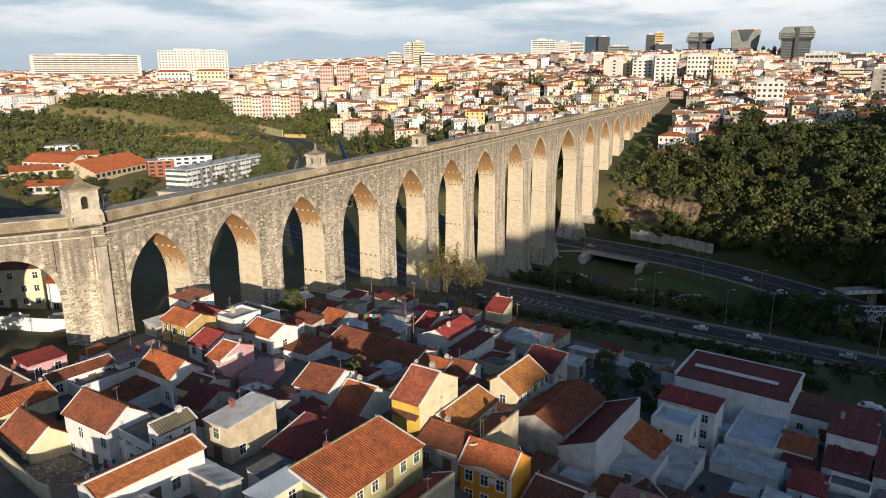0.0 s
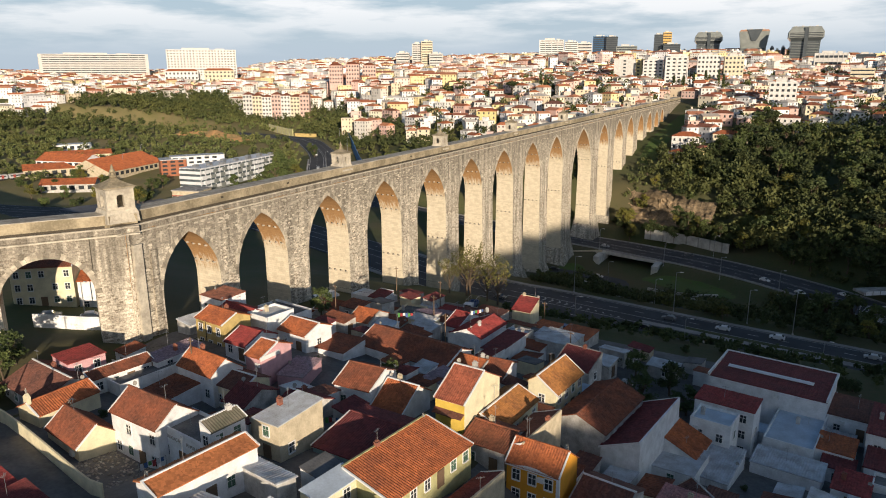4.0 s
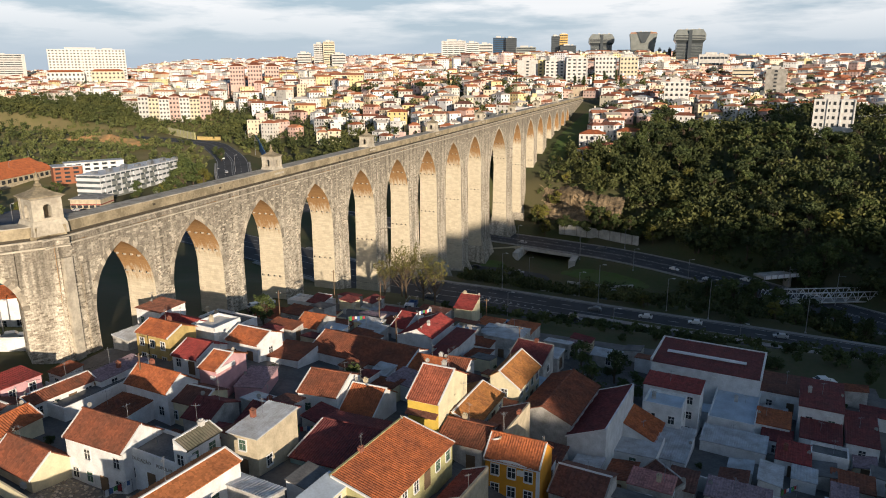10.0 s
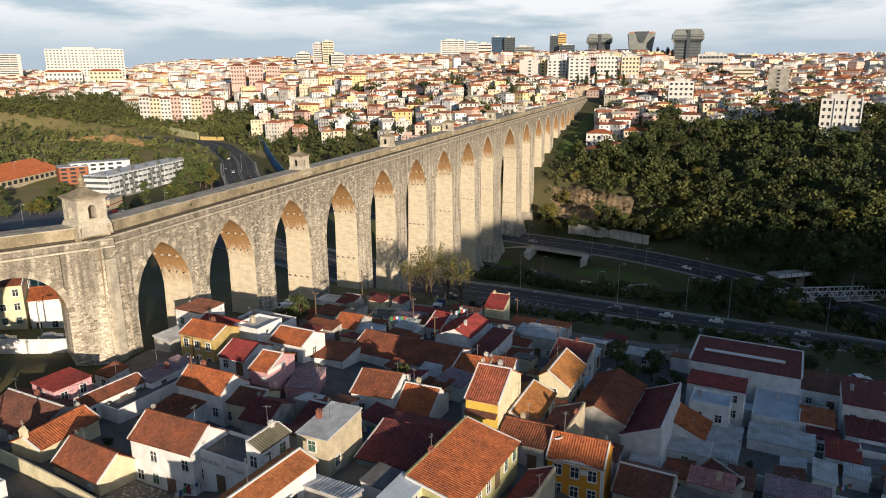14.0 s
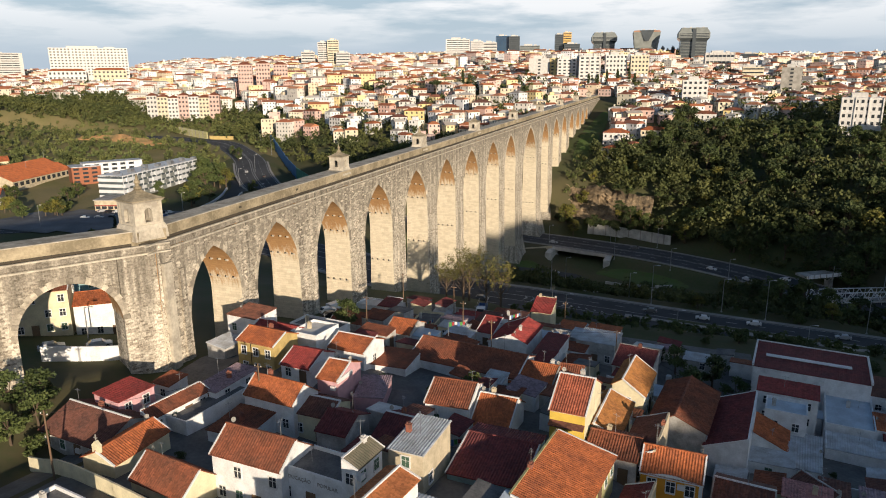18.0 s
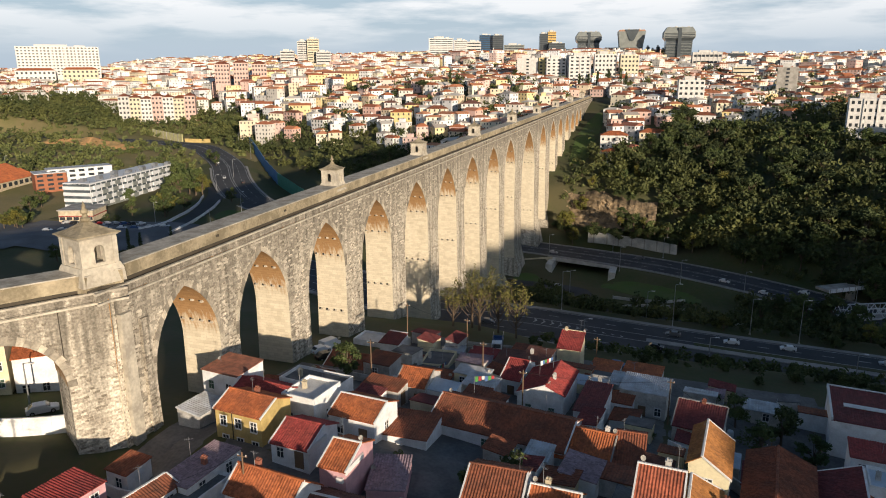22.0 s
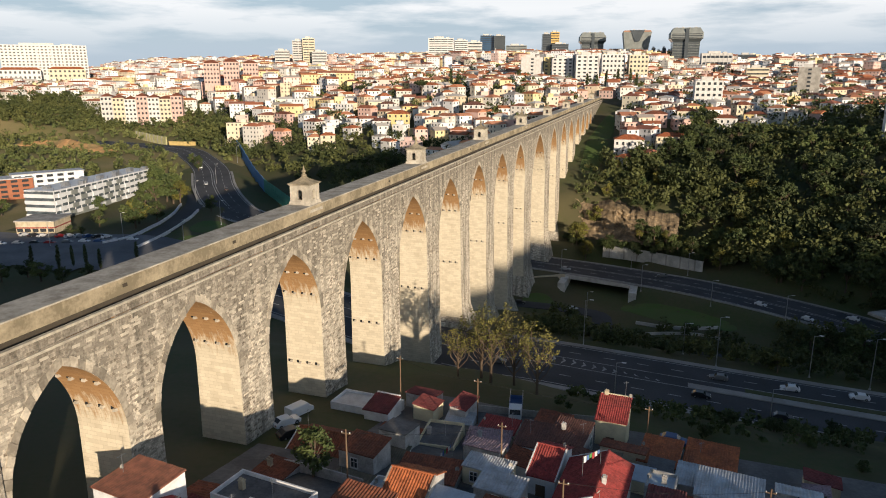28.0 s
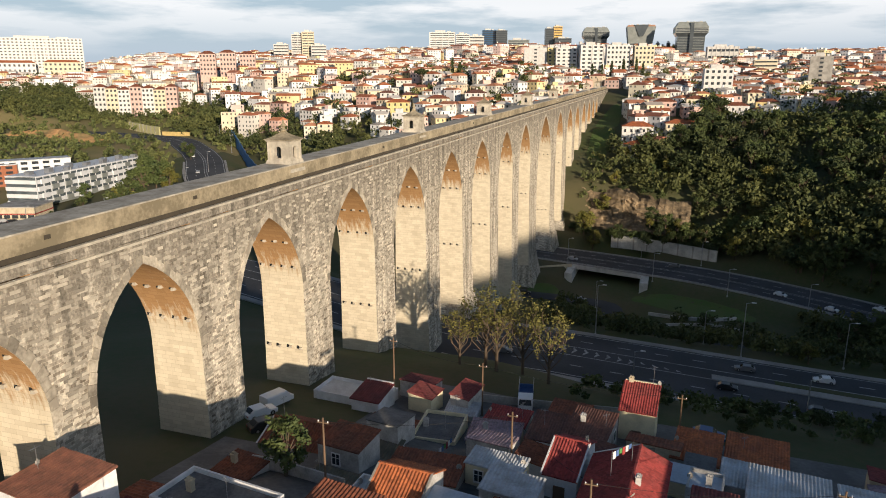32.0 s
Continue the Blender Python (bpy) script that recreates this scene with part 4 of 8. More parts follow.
while done < 5200:
    y = mason.uniform(76, 350)
    z = -12 + 0.35 * mason.randint(0, 140) + 0.02
    if on_face(y, z):
        w, d = mason.uniform(0.22, 0.6), 0.03 + 0.02 * mason.random()
        s.box(-0.02, y - w, z, d, y + w, z + 0.31)
        done += 1
tagged(part("ashlar", s, ASHLAR_FAR, aqueduct, "uneven light and dark ashlar blocks"), kind="stuff")

# ---- houses below the aqueduct ----
WALL_WORD = {"white": "white", "cream": "cream", "pink": "pink", "grey": "bare grey", "ochre": "ochre yellow", "teal": "teal blue", "olive": "olive", "yellow": "yellow and beige", "beige": "beige", "orange": "bright orange"}
ROOF_WORD = {"orange": "orange tiled", "rust": "weathered red tiled", "brown": "dark brown tiled", "maroon": "maroon", "red": "red painted", "mauve": "faded mauve sheet", "pinkroof": "faded pink tiled", "terra": "smooth terracotta", "ochreroof": "lichen-spotted orange tiled", "stripe": "ribbed red tiled", "grey": "flat grey", "zinc": "corrugated metal", "blue": "pale blue flat", "moss": "mossy", "rusty": "rusty sheet metal", "white": "white flat"}
TILED = ("orange", "rust", "brown", "pinkroof", "ochreroof", "stripe", "maroon", "red", "mauve", "moss", "rusty", "zinc")
hand = random.Random(7)


brick_red = material("red_chimney_brick", (0.36, 0.13, 0.08), (0.18, 0.08, 0.06), fine=8, broad=1.0, amount=0.8)


def window_mesh(w, h):
    s = Shape()
    t, d = 0.11, 0.09
    s.box(-w / 2 - t, -d, -t, -w / 2, 0.02, h + t).box(w / 2, -d, -t, w / 2 + t, 0.02, h + t).box(-w / 2, -d, h, w / 2, 0.02, h + t).box(-w / 2 - 0.05, -d - 0.07, -t - 0.05, w / 2 + 0.05, 0.02, 0.0)
    s.box(-0.035, -0.06, 0, 0.035, 0.02, h).box(-w / 2, -0.06, h * 0.6, -0.035, 0.02, h * 0.6 + 0.06).box(0.035, -0.06, h * 0.6, w / 2, 0.02, h * 0.6 + 0.06)
    return s.mesh("window_frame", TRIM)


FRAME, PANE = window_mesh(0.95, 1.3), Shape().box(-0.475, -0.03, 0, 0.475, 0.03, 1.3).mesh("pane", GLASS)
DOOR = Shape().box(-0.5, -0.08, 0, 0.5, 0.03, 2.05).box(-0.62, -0.11, 0, -0.5, 0.03, 2.2).box(0.5, -0.11, 0, 0.62, 0.03, 2.2).box(-0.5, -0.11, 2.05, 0.5, 0.03, 2.2).mesh("door", WOOD)
# a louvred shutter: one zigzag sheet of slats with its back
BLIND = Shape()
prof = [(-0.034, 0.03)]
for i in range(9):
    prof += [(-0.075, 0.03 + i * 0.14), (-0.045, 0.03 + i * 0.14 + 0.13)]
prof.append((-0.034, 1.28))
BLIND.prism(prof[::-1], -0.475, 0.475, 0, "x")
BLIND = BLIND.mesh("shutter", SHUTTER)


def add_window(parent, m, shut=False):
    w = part("window", FRAME, TRIM, parent, at=m)
    part("pane", PANE, GLASS, w, at=pose(0, 0.0, 0))
    if shut:
        part("shutter", BLIND, SHUTTER, w)


def slope(s, u0, u1, va, za, vb, zb, ribs=0.34, thick=0.12, amp=0.085):
    """A ribbed roof slope from the ridge side a down to the eave side b, with its underside."""
    n = max(2, int((u1 - u0) / (ribs / 2)))
    n += n % 2
    rows = max(1, int(math.hypot(vb - va, zb - za) / 1.1))
    k = len(s.v)
    for j in range(rows + 1):
        f = j / rows
        sag = -0.05 * math.sin(math.pi * f)
        for i in range(n + 1):
            s.v.append((u0 + (u1 - u0) * i / n, va + (vb - va) * f, za + (zb - za) * f + sag + (amp if i % 2 else 0) + 0.02 * math.sin(i * 0.7 + j * 2.1)))
    flip = vb > va
    for j in range(rows):
        for i in range(n):
            a = k + j * (n + 1) + i
            q = (a, a + n + 1, a + n + 2, a + 1)
            s.f.append(q[::-1] if flip else q)
            s.m.append(0)
    s.solid([(u0, va, za - thick), (u1, va, za - thick), (u1, vb, zb - thick), (u0, vb, zb - thick), (u0, va, za - 0.005), (u1, va, za - 0.005), (u1, vb, zb - 0.005), (u0, vb, zb - 0.005)],
            [(3, 2, 1, 0), (0, 1, 5, 4), (1, 2, 6, 5), (2, 3, 7, 6), (3, 0, 4, 7)])


HOUSES = {}


def H(code, x, y, yaw, ln, wide, back, eave, rise, wall, roof, storeys=None, windows=True, chimney=None):
    """A house: its origin on the ridge (or the middle of a flat roof); the long visible slope falls towards local -y."""
    flat = rise < 0.05
    base = min(ground_z(x + dx, y + dy) for dx in (-4, 0, 4) for dy in (-4, 0, 4)) - 0.8
    m = pose(x, y, base, 0, 0, yaw)
    ground = ground_z(x, y)
    e = eave - base
    h = thing("house", m, f"{WALL_WORD[wall]} plastered house with a {ROOF_WORD[roof]} roof", "house", "houses below the aqueduct")
    HOUSES[code] = (h, e)
    wm, rm = WALLS[wall], ROOFS[roof]
    u = ln / 2
    if flat:
        v0, v1 = -wide / 2, wide / 2
        low = roof in TILED
        part("wall", Shape().box(-u, v0, 0, u, v1, e - 0.15), wm, h)
        s = Shape()
        if low:
            slope(s, -u - 0.15, u + 0.15, v1 + 0.1, e + 0.30, v0 - 0.2, e - 0.02)
            part("gable", Shape().prism([(v0, e - 0.15), (v1, e - 0.15), (v1, e + 0.17)], -u, u, 0, "x"), wm, h)
        else:
            s.box(-u + 0.2, v0 + 0.2, e - 0.15, u - 0.2, v1 - 0.2, e)
            p = Shape()
            for a in ((-u, v0, u, v0 + 0.2), (-u, v1 - 0.2, u, v1), (-u, v0 + 0.2, -u + 0.2, v1 - 0.2), (u - 0.2, v0 + 0.2, u, v1 - 0.2)):
                p.box(a[0], a[1], e - 0.15, a[2], a[3], e + 0.45)
            part("parapet", p, wm, h)
        part("roof", s, rm, h)
    else:
        v0, v1 = -wide, max(back, 0.05)
        ridge = e + rise
        zb = ridge - rise * back / wide
        pts = [(v0, 0), (v1, 0), (v1, zb - 0.14), (0, ridge - 0.14), (v0, e - 0.14)] if back > 0.05 else [(v0, 0), (0.25, 0), (0.25, ridge + 0.15), (0, ridge + 0.15), (0, ridge - 0.14), (v0, e - 0.14)]
        part("wall", Shape().prism(pts[::-1], -u, u, 0, "x"), wm, h)
        s = Shape()
        k = rise / wide
        slope(s, -u - 0.18, u + 0.18, 0, ridge, v0 - 0.3, e - 0.3 * k, amp=0.0 if roof == "terra" else 0.085)
        if back > 0.05:
            slope(s, -u - 0.18, u + 0.18, 0, ridge, v1 + 0.3, zb - 0.3 * k)
        part("roof", s, rm, h)
        if back > 0.05:
            c = Shape()
            n = max(3, int(ln / 0.45))
            for i in range(n):
                a, b = -u - 0.18 + (ln + 0.36) * i / n, -u - 0.18 + (ln + 0.36) * (i + 0.96) / n
                c.prism([(-0.17, ridge + 0.0), (0.17, ridge + 0.0), (0.1, ridge + 0.13), (-0.1, ridge + 0.13)], a, b, 0, "x")
            part("ridge_tiles", c, rm if hand.random() < 0.6 else TRIM, h)
        if hand.random() < 0.8:
            for uu in (-u - 0.2, u + 0.02):
                verge = Shape()
                verge.solid([(uu, v0 - 0.3, e - 0.3 * k - 0.12), (uu + 0.18, v0 - 0.3, e - 0.3 * k - 0.12), (uu + 0.18, 0, ridge - 0.12), (uu, 0, ridge - 0.12), (uu, v0 - 0.3, e - 0.3 * k + 0.12), (uu + 0.18, v0 - 0.3, e - 0.3 * k + 0.12), (uu + 0.18, 0, ridge + 0.12), (uu, 0, ridge + 0.12)],
                            [(3, 2, 1, 0), (4, 5, 6, 7), (0, 1, 5, 4), (1, 2, 6, 5), (2, 3, 7, 6), (3, 0, 4, 7)])
                part("verge", verge, TRIM if wall != "grey" else CONCRETE, h)
    h["plot"], h["ridge"] = (u, v0, v1), e + rise
    # openings
    g = ground - base
    tall = e - g
    n = storeys or max(1, int(tall / 2.6))
    if windows:
        for f in range(n):
            z = g + 1.0 + f * (tall - 0.5) / n
            if z + 1.45 > e - 0.15:
                continue
            count = max(1, int(ln / 2.4))
            for i in range(count):
                uu = -u + ln * (i + 0.5) / count
                if f == 0 and i == count // 2:
                    part("door", DOOR, WOOD, h, at=pose(uu, v0, g + 0.1))
                elif hand.random() < 0.85:
                    add_window(h, pose(uu, v0, z), hand.random() < 0.3)
            across = v1 - v0
            for uu, turn in ((u, 90), (-u, -90)):
                k2 = max(1, int(across / 3.6))
                for i in range(k2):
                    if hand.random() < 0.55:
                        add_window(h, pose(uu, v0 + across * (i + 0.5) / k2, z, 0, 0, turn), hand.random() < 0.3)
    if chimney is None:
        chimney = hand.random() < 0.33
    if chimney:
        cu, cv = hand.uniform(-0.7, 0.7) * u, (0.0 if flat else min(back, 1.2) * 0.5)
        zt = e + (0.0 if flat else rise - 0.5)
        c = Shape().box(cu - 0.30, cv - 0.24, zt - 0.5, cu + 0.30, cv + 0.24, zt + 1.0).box(cu - 0.36, cv - 0.30, zt + 1.0, cu + 0.36, cv + 0.30, zt + 1.09)
        c.box(cu - 0.20, cv - 0.15, zt + 1.09, cu - 0.03, cv + 0.15, zt + 1.32).box(cu + 0.05, cv - 0.15, zt + 1.09, cu + 0.22, cv + 0.15, zt + 1.28)
        part("chimney", c, hand.choice((WALLS["beige"], WALLS["grey"], brick_red)), h)
    return h


H("A1", -95.9, 49.2, 88.0, 8.8, 2.5, 2.5, 20.2, 1.2, "cream", "orange")
H("A2", -85.5, 45.6, -9.0, 8.6, 2.6, 3.0, 19.9, 2.1, "cream", "rust")
H("A3", -76.2, 49.6, -4.0, 9.6, 2.9, 3.0, 23.1, 2.1, "white", "rust")
H("A3b", -68.3, 49.7, -7.2, 9.5, 4.9, 0.0, 22.5, 0.0, "white", "grey")
H("A4", -98.8, 60.5, 81.0, 10.0, 1.8, 0.0, 20.0, 0.7, "white", "rust")
H("A4b", -96.2, 69.3, -7.2, 4.2, 8.6, 0.0, 20.0, 0.0, "white", "mauve")
H("A6", -105.4, 58.7, 82.8, 5.9, 4.9, 0.0, 21.4, 0.0, "pink", "red")
H("A7", -104.9, 53.8, -6.7, 11.7, 4.8, 3, 19.0, 2.0, "grey", "brown")
H("A8", -84.9, 66.5, -6.4, 8.6, 2.6, 3.0, 21.0, 1.9, "white", "orange")
H("A9", -87.2, 60.6, -2.0, 6.0, 7.0, 0.0, 18.9, 0.0, "white", "rust")
H("B1", -87.4, 78.4, -4.3, 5.4, 3.6, 3.0, 20.9, 1.5, "white", "red")
H("B2", -79.6, 74.4, -3.1, 3.4, 3.6, 3.0, 21.8, 1.5, "pink", "orange")
H("B3", -83.9, 88.1, -5.9, 7.0, 3.4, 3.0, 20.2, 1.4, "white", "orange")
H("B4", -96.4, 80.6, -6.0, 7.4, 3.1, 3.0, 22.5, 1.3, "ochre", "orange", windows=False)
H("B5", -105.9, 89.7, -7.2, 6.5, 5.7, 0.0, 22.6, 0.0, "white", "rusty")
H("B6", -82.8, 106.4, -3.0, 5.2, 3.5, 3.0, 16.7, 1.5, "grey", "orange")
H("B7", -102.4, 136.2, -4.0, 11.0, 5.2, 0.0, 9.2, 0.0, "white", "white")
H("B9", -66.0, 97.2, -8.0, 20.0, 5.1, 3.0, 16.6, 2.0, "white", "rust")
H("B10", -77.6, 89.8, 1.0, 6.4, 6.8, 0.0, 17.6, 0.0, "white", "rust")
H("B11", -62.1, 76.6, 1.0, 6.4, 4.2, 3.0, 20.0, 1.8, "white", "rust")
H("B12", -55.6, 76.4, -3.0, 5.4, 4.8, 3.0, 17.6, 3.0, "white", "orange")
H("B13", -75.2, 76.2, 14.0, 4.4, 6.8, 0.0, 18.8, 0.0, "pink", "mauve")
H("B14", -73.3, 63.4, -2.5, 4.3, 3.2, 3, 20.0, 1.4, "grey", "maroon")
H("B15", -65.4, 65.7, -6, 5.4, 4.0, 3, 19.4, 1.7, "grey", "maroon")
H("B16", -78.9, 67.1, -2.5, 6.4, 2.9, 2.7, 19.6, 1.2, "cream", "brown")
H("B17", -59.2, 55.8, -3.0, 4.2, 7.6, 0.0, 24.7, 0.0, "beige", "zinc")
H("B18", -63.7, 48.9, 82.9, 4.9, 1.6, 0.0, 25.3, 0.7, "white", "moss")
H("B19", -59.0, 41.4, 81.3, 12.0, 2.2, 1.3, 25.2, 0.7, "white", "terra")
H("B20", -51.6, 64.0, -2.0, 8.8, 7.6, 3.0, 20.2, 1.2, "teal", "maroon")
H("B21", -46.3, 58.2, 82.2, 14.7, 6.9, 0.0, 21.3, 1.5, "olive", "orange")
H("C1", -44.9, 76.7, -4.2, 4.6, 5.0, 4.6, 22.3, 2.8, "cream", "stripe")
H("C2", -54.1, 95.1, -6.0, 7.0, 4.7, 2.7, 16.0, 2.0, "grey", "orange")
H("C3", -41.9, 80.5, 85.8, 11.0, 3.4, 2.0, 18.0, 1.4, "cream", "ochreroof")
H("C4", -33.8, 76.2, -96.3, 10.8, 3.9, 0, 17.6, 1.6, "beige", "brown")
H("C5", -39.1, 73.3, -4.6, 6.4, 3.6, 2.1, 18.2, 1.2, "grey", "rust")
H("C6", -31.9, 71.4, -4.0, 7.1, 2.7, 3.0, 17.6, 2.0, "orange", "orange", windows=False)
H("C7", -39.7, 95.6, 84.0, 9.8, 3.3, 1.5, 16.9, 2.3, "cream", "ochreroof")
H("C8", -31.3, 93.6, 82.2, 14.6, 4.4, 3.5, 14.9, 1.8, "grey", "rust")
H("C9", -21.7, 92.2, -97.3, 16.5, 5.4, 0, 13.5, 2.3, "white", "maroon")
H("C11", -55.5, 112.6, -5.0, 4.1, 10.4, 0.0, 14.2, 0.0, "white", "maroon")
H("C12", -47.8, 122.7, -7.2, 7.6, 6.3, 0.0, 13.0, 0.0, "grey", "zinc")
H("C13", -63.1, 144.6, -3.7, 4.6, 4.7, 0.0, 10.7, 2.0, "cream", "red")
H("C14", -39.3, 111.7, -9.9, 6.9, 4.7, 0.0, 14.2, 2.0, "grey", "maroon")
H("C15", -23.6, 72.7, -7.4, 6.7, 3.9, 3, 14.3, 1.6, "grey", "brown")
H("C16", -34.3, 60.3, -98.2, 6.9, 3.0, 0, 18.0, 1.3, "beige", "maroon")
H("D1", -8.9, 128.9, -7.2, 19.3, 12.8, 0.0, 10.7, 0.0, "white", "maroon", windows=False)
H("D2", -14.6, 111.8, -7.2, 9.3, 5.2, 0.0, 12.1, 0.0, "white", "red")
H("D3", -4.0, 118.1, -7.2, 7.4, 17.3, 0.0, 7.3, 0.0, "white", "blue")
H("D4", -15.6, 104.3, -7.2, 6.1, 5.3, 0.0, 12.0, 0.0, "white", "blue")
H("D5", -20.7, 97.3, 82.8, 6.8, 4.8, 0, 10.2, 2.1, "white", "orange")
H("D6", -18.6, 92.9, -97.2, 7.8, 6.3, 0, 9.9, 0.0, "white", "zinc")
H("D7", -13.6, 97.2, -7.2, 4.9, 10.5, 0, 8.5, 0.0, "white", "zinc")
H("D8", 4.1, 127.5, -7.2, 7.0, 8.7, 0.0, 7.9, 0.0, "white", "brown")
H("D9", 9.5, 119.7, -7.2, 6.6, 11.7, 0.0, 10.2, 0.0, "white", "maroon")
H("D10", 1.7, 113.4, -7.2, 5.3, 5.7, 0, 7.5, 0.0, "white", "orange")
H("D11", -4.7, 103.7, -7.2, 9.6, 5.1, 0, 7.5, 0.0, "white", "zinc")
H("D13", 8.5, 110.6, -7.2, 5.9, 6.7, 0, 7.8, 0.0, "white", "maroon")
H("D14", 14.7, 113.2, -7.2, 4.6, 11.4, 0, 8.0, 0.0, "white", "maroon")
H("D15", 3.6, 101.1, -7.2, 4.7, 5.8, 0, 8.2, 0.0, "white", "red")
H("D16", 8.7, 103.1, -7.2, 5.1, 3.6, 0, 8.1, 0.0, "white", "grey")
H("D17", -15.7, 78.8, -7.2, 5.6, 3.7, 0, 12.5, 0.0, "grey", "pinkroof")
H("D18", -13.7, 82.5, -48, 5.9, 2.2, 0, 11.3, 0.9, "grey", "brown")
H("D19", -5.0, 82.3, -7.2, 7.8, 4.5, 0, 10.9, 0.0, "grey", "mauve")
H("E1", -100.3, 119.6, -2.0, 10.0, 4.8, 3.0, 11.0, 2.1, "white", "rust", windows=False)
H("E2", -93.7, 128.2, -3.0, 6.4, 4.0, 0.0, 9.4, 0.0, "white", "rust", windows=False)
H("E3", -87.1, 129.0, 4.0, 5.6, 7.4, 0.0, 9.8, 0.0, "cream", "grey")
H("E4", -84.4, 116.2, 2.0, 8.0, 5.2, 0.0, 12.3, 0.0, "grey", "rust")
H("F1", -79.7, 135.3, -4.0, 5.6, 4.2, 0.0, 9.5, 0.0, "grey", "red")
H("F2", -80.1, 129.8, 4.0, 6.4, 5.2, 0.0, 10.0, 0.0, "beige", "mauve")
H("F3", -73.4, 132.3, -2.0, 5.1, 7.0, 0.0, 10.5, 0.0, "white", "brown")
H("F4", -68.8, 134.9, -7.2, 5.3, 7.2, 0.0, 10.5, 0.0, "grey", "brown")
H("F5a", -69.6, 122.7, -7.8, 3.7, 4.5, 3.0, 12.8, 1.9, "white", "red")
H("F5b", -62.7, 117.1, -94.1, 10.6, 4.7, 3.0, 13.5, 2.0, "white", "red")
H("F7", -55.9, 135.9, -7.2, 5.4, 7.5, 0.0, 9.1, 0.0, "grey", "orange")
H("F7b", -48.9, 138.0, -7.2, 7.0, 6.8, 0.0, 8.5, 0.0, "grey", "orange")
H("F8", -49.4, 125.8, -7.2, 9.0, 4.9, 0.0, 11.8, 0.0, "grey", "zinc")
H("F9", -55.7, 121.6, -7.2, 3.5, 4.2, 0.0, 12.7, 0.0, "grey", "blue")
H("E5", -92.0, 119.8, 2.0, 5.8, 4.0, 0.0, 11.2, 0.0, "white", "moss")
H("E6", -92.0, 109.8, -5.0, 6.2, 3.2, 0.0, 12.8, 0.0, "grey", "moss")
H("E7", -102.0, 108.0, -8.0, 4.6, 3.8, 0.0, 13.8, 0.0, "white", "rust", windows=False)
H("E8", -87.0, 107.4, -3.0, 3.2, 3.4, 0.0, 14.4, 0.0, "white", "white")
H("E9", -86.4, 136.6, 4.0, 4.4, 3.4, 0.0, 8.9, 0.0, "grey", "zinc", windows=False)
H("C10", -48.8, 96.1, 0.0, 3.8, 5.0, 2.4, 16.0, 2.0, "white", "rust")
H("F10", -76.9, 118.1, -7.2, 6.2, 3.0, 0.0, 13.3, 0.0, "cream", "zinc")

H("B5b", -98.5, 87.0, -7.2, 8.5, 2.6, 2.4, 21.2, 1.0, "white", "red")
H("B5c", -91.8, 87.8, -7.2, 5.4, 6.4, 0.0, 21.6, 0.0, "white", "white")
H("B5d", -95.2, 95.2, -7.2, 10.0, 5.0, 0.0, 19.4, 0.0, "white", "grey")
H("A5", -95.2, 63.6, 82.8, 12.4, 4.6, 0.0, 18.9, 0.0, "white", "grey")
H("L1", -84.6, 32.6, -9.0, 7.5, 4.8, 0.0, 19.8, 0.0, "white", "red")
H("L2", -76.6, 31.6, -9.0, 6.4, 5.0, 0.0, 20.4, 0.0, "white", "maroon")
H("L3", -91.8, 35.0, -9.0, 5.6, 4.4, 0.0, 21.4, 0.0, "white", "grey")

# ---- trees ----
grow = random.Random(11)


def leaves(s, centre, r, n, size, flat=1.0):
    """A clump of small leaf sprays round a centre."""
    for _ in range(n):
        d = Vector((grow.gauss(0, 1), grow.gauss(0, 1), grow.gauss(0, 1)))
        d = d.normalized() * r * (0.55 + 0.45 * grow.random())
        d.z *= flat
        c = Vector(centre) + d
        a = Vector((grow.gauss(0, 1), grow.gauss(0, 1), grow.gauss(0, 0.7))).normalized()
        b = a.cross(Vector((grow.gauss(0, 1), grow.gauss(0, 1), grow.gauss(0, 1)))).normalized()
        k = size * (0.6 + 0.8 * grow.random())
        s.face([c - a * k, c + b * k * 0.55, c + a * k, c - b * k * 0.55])


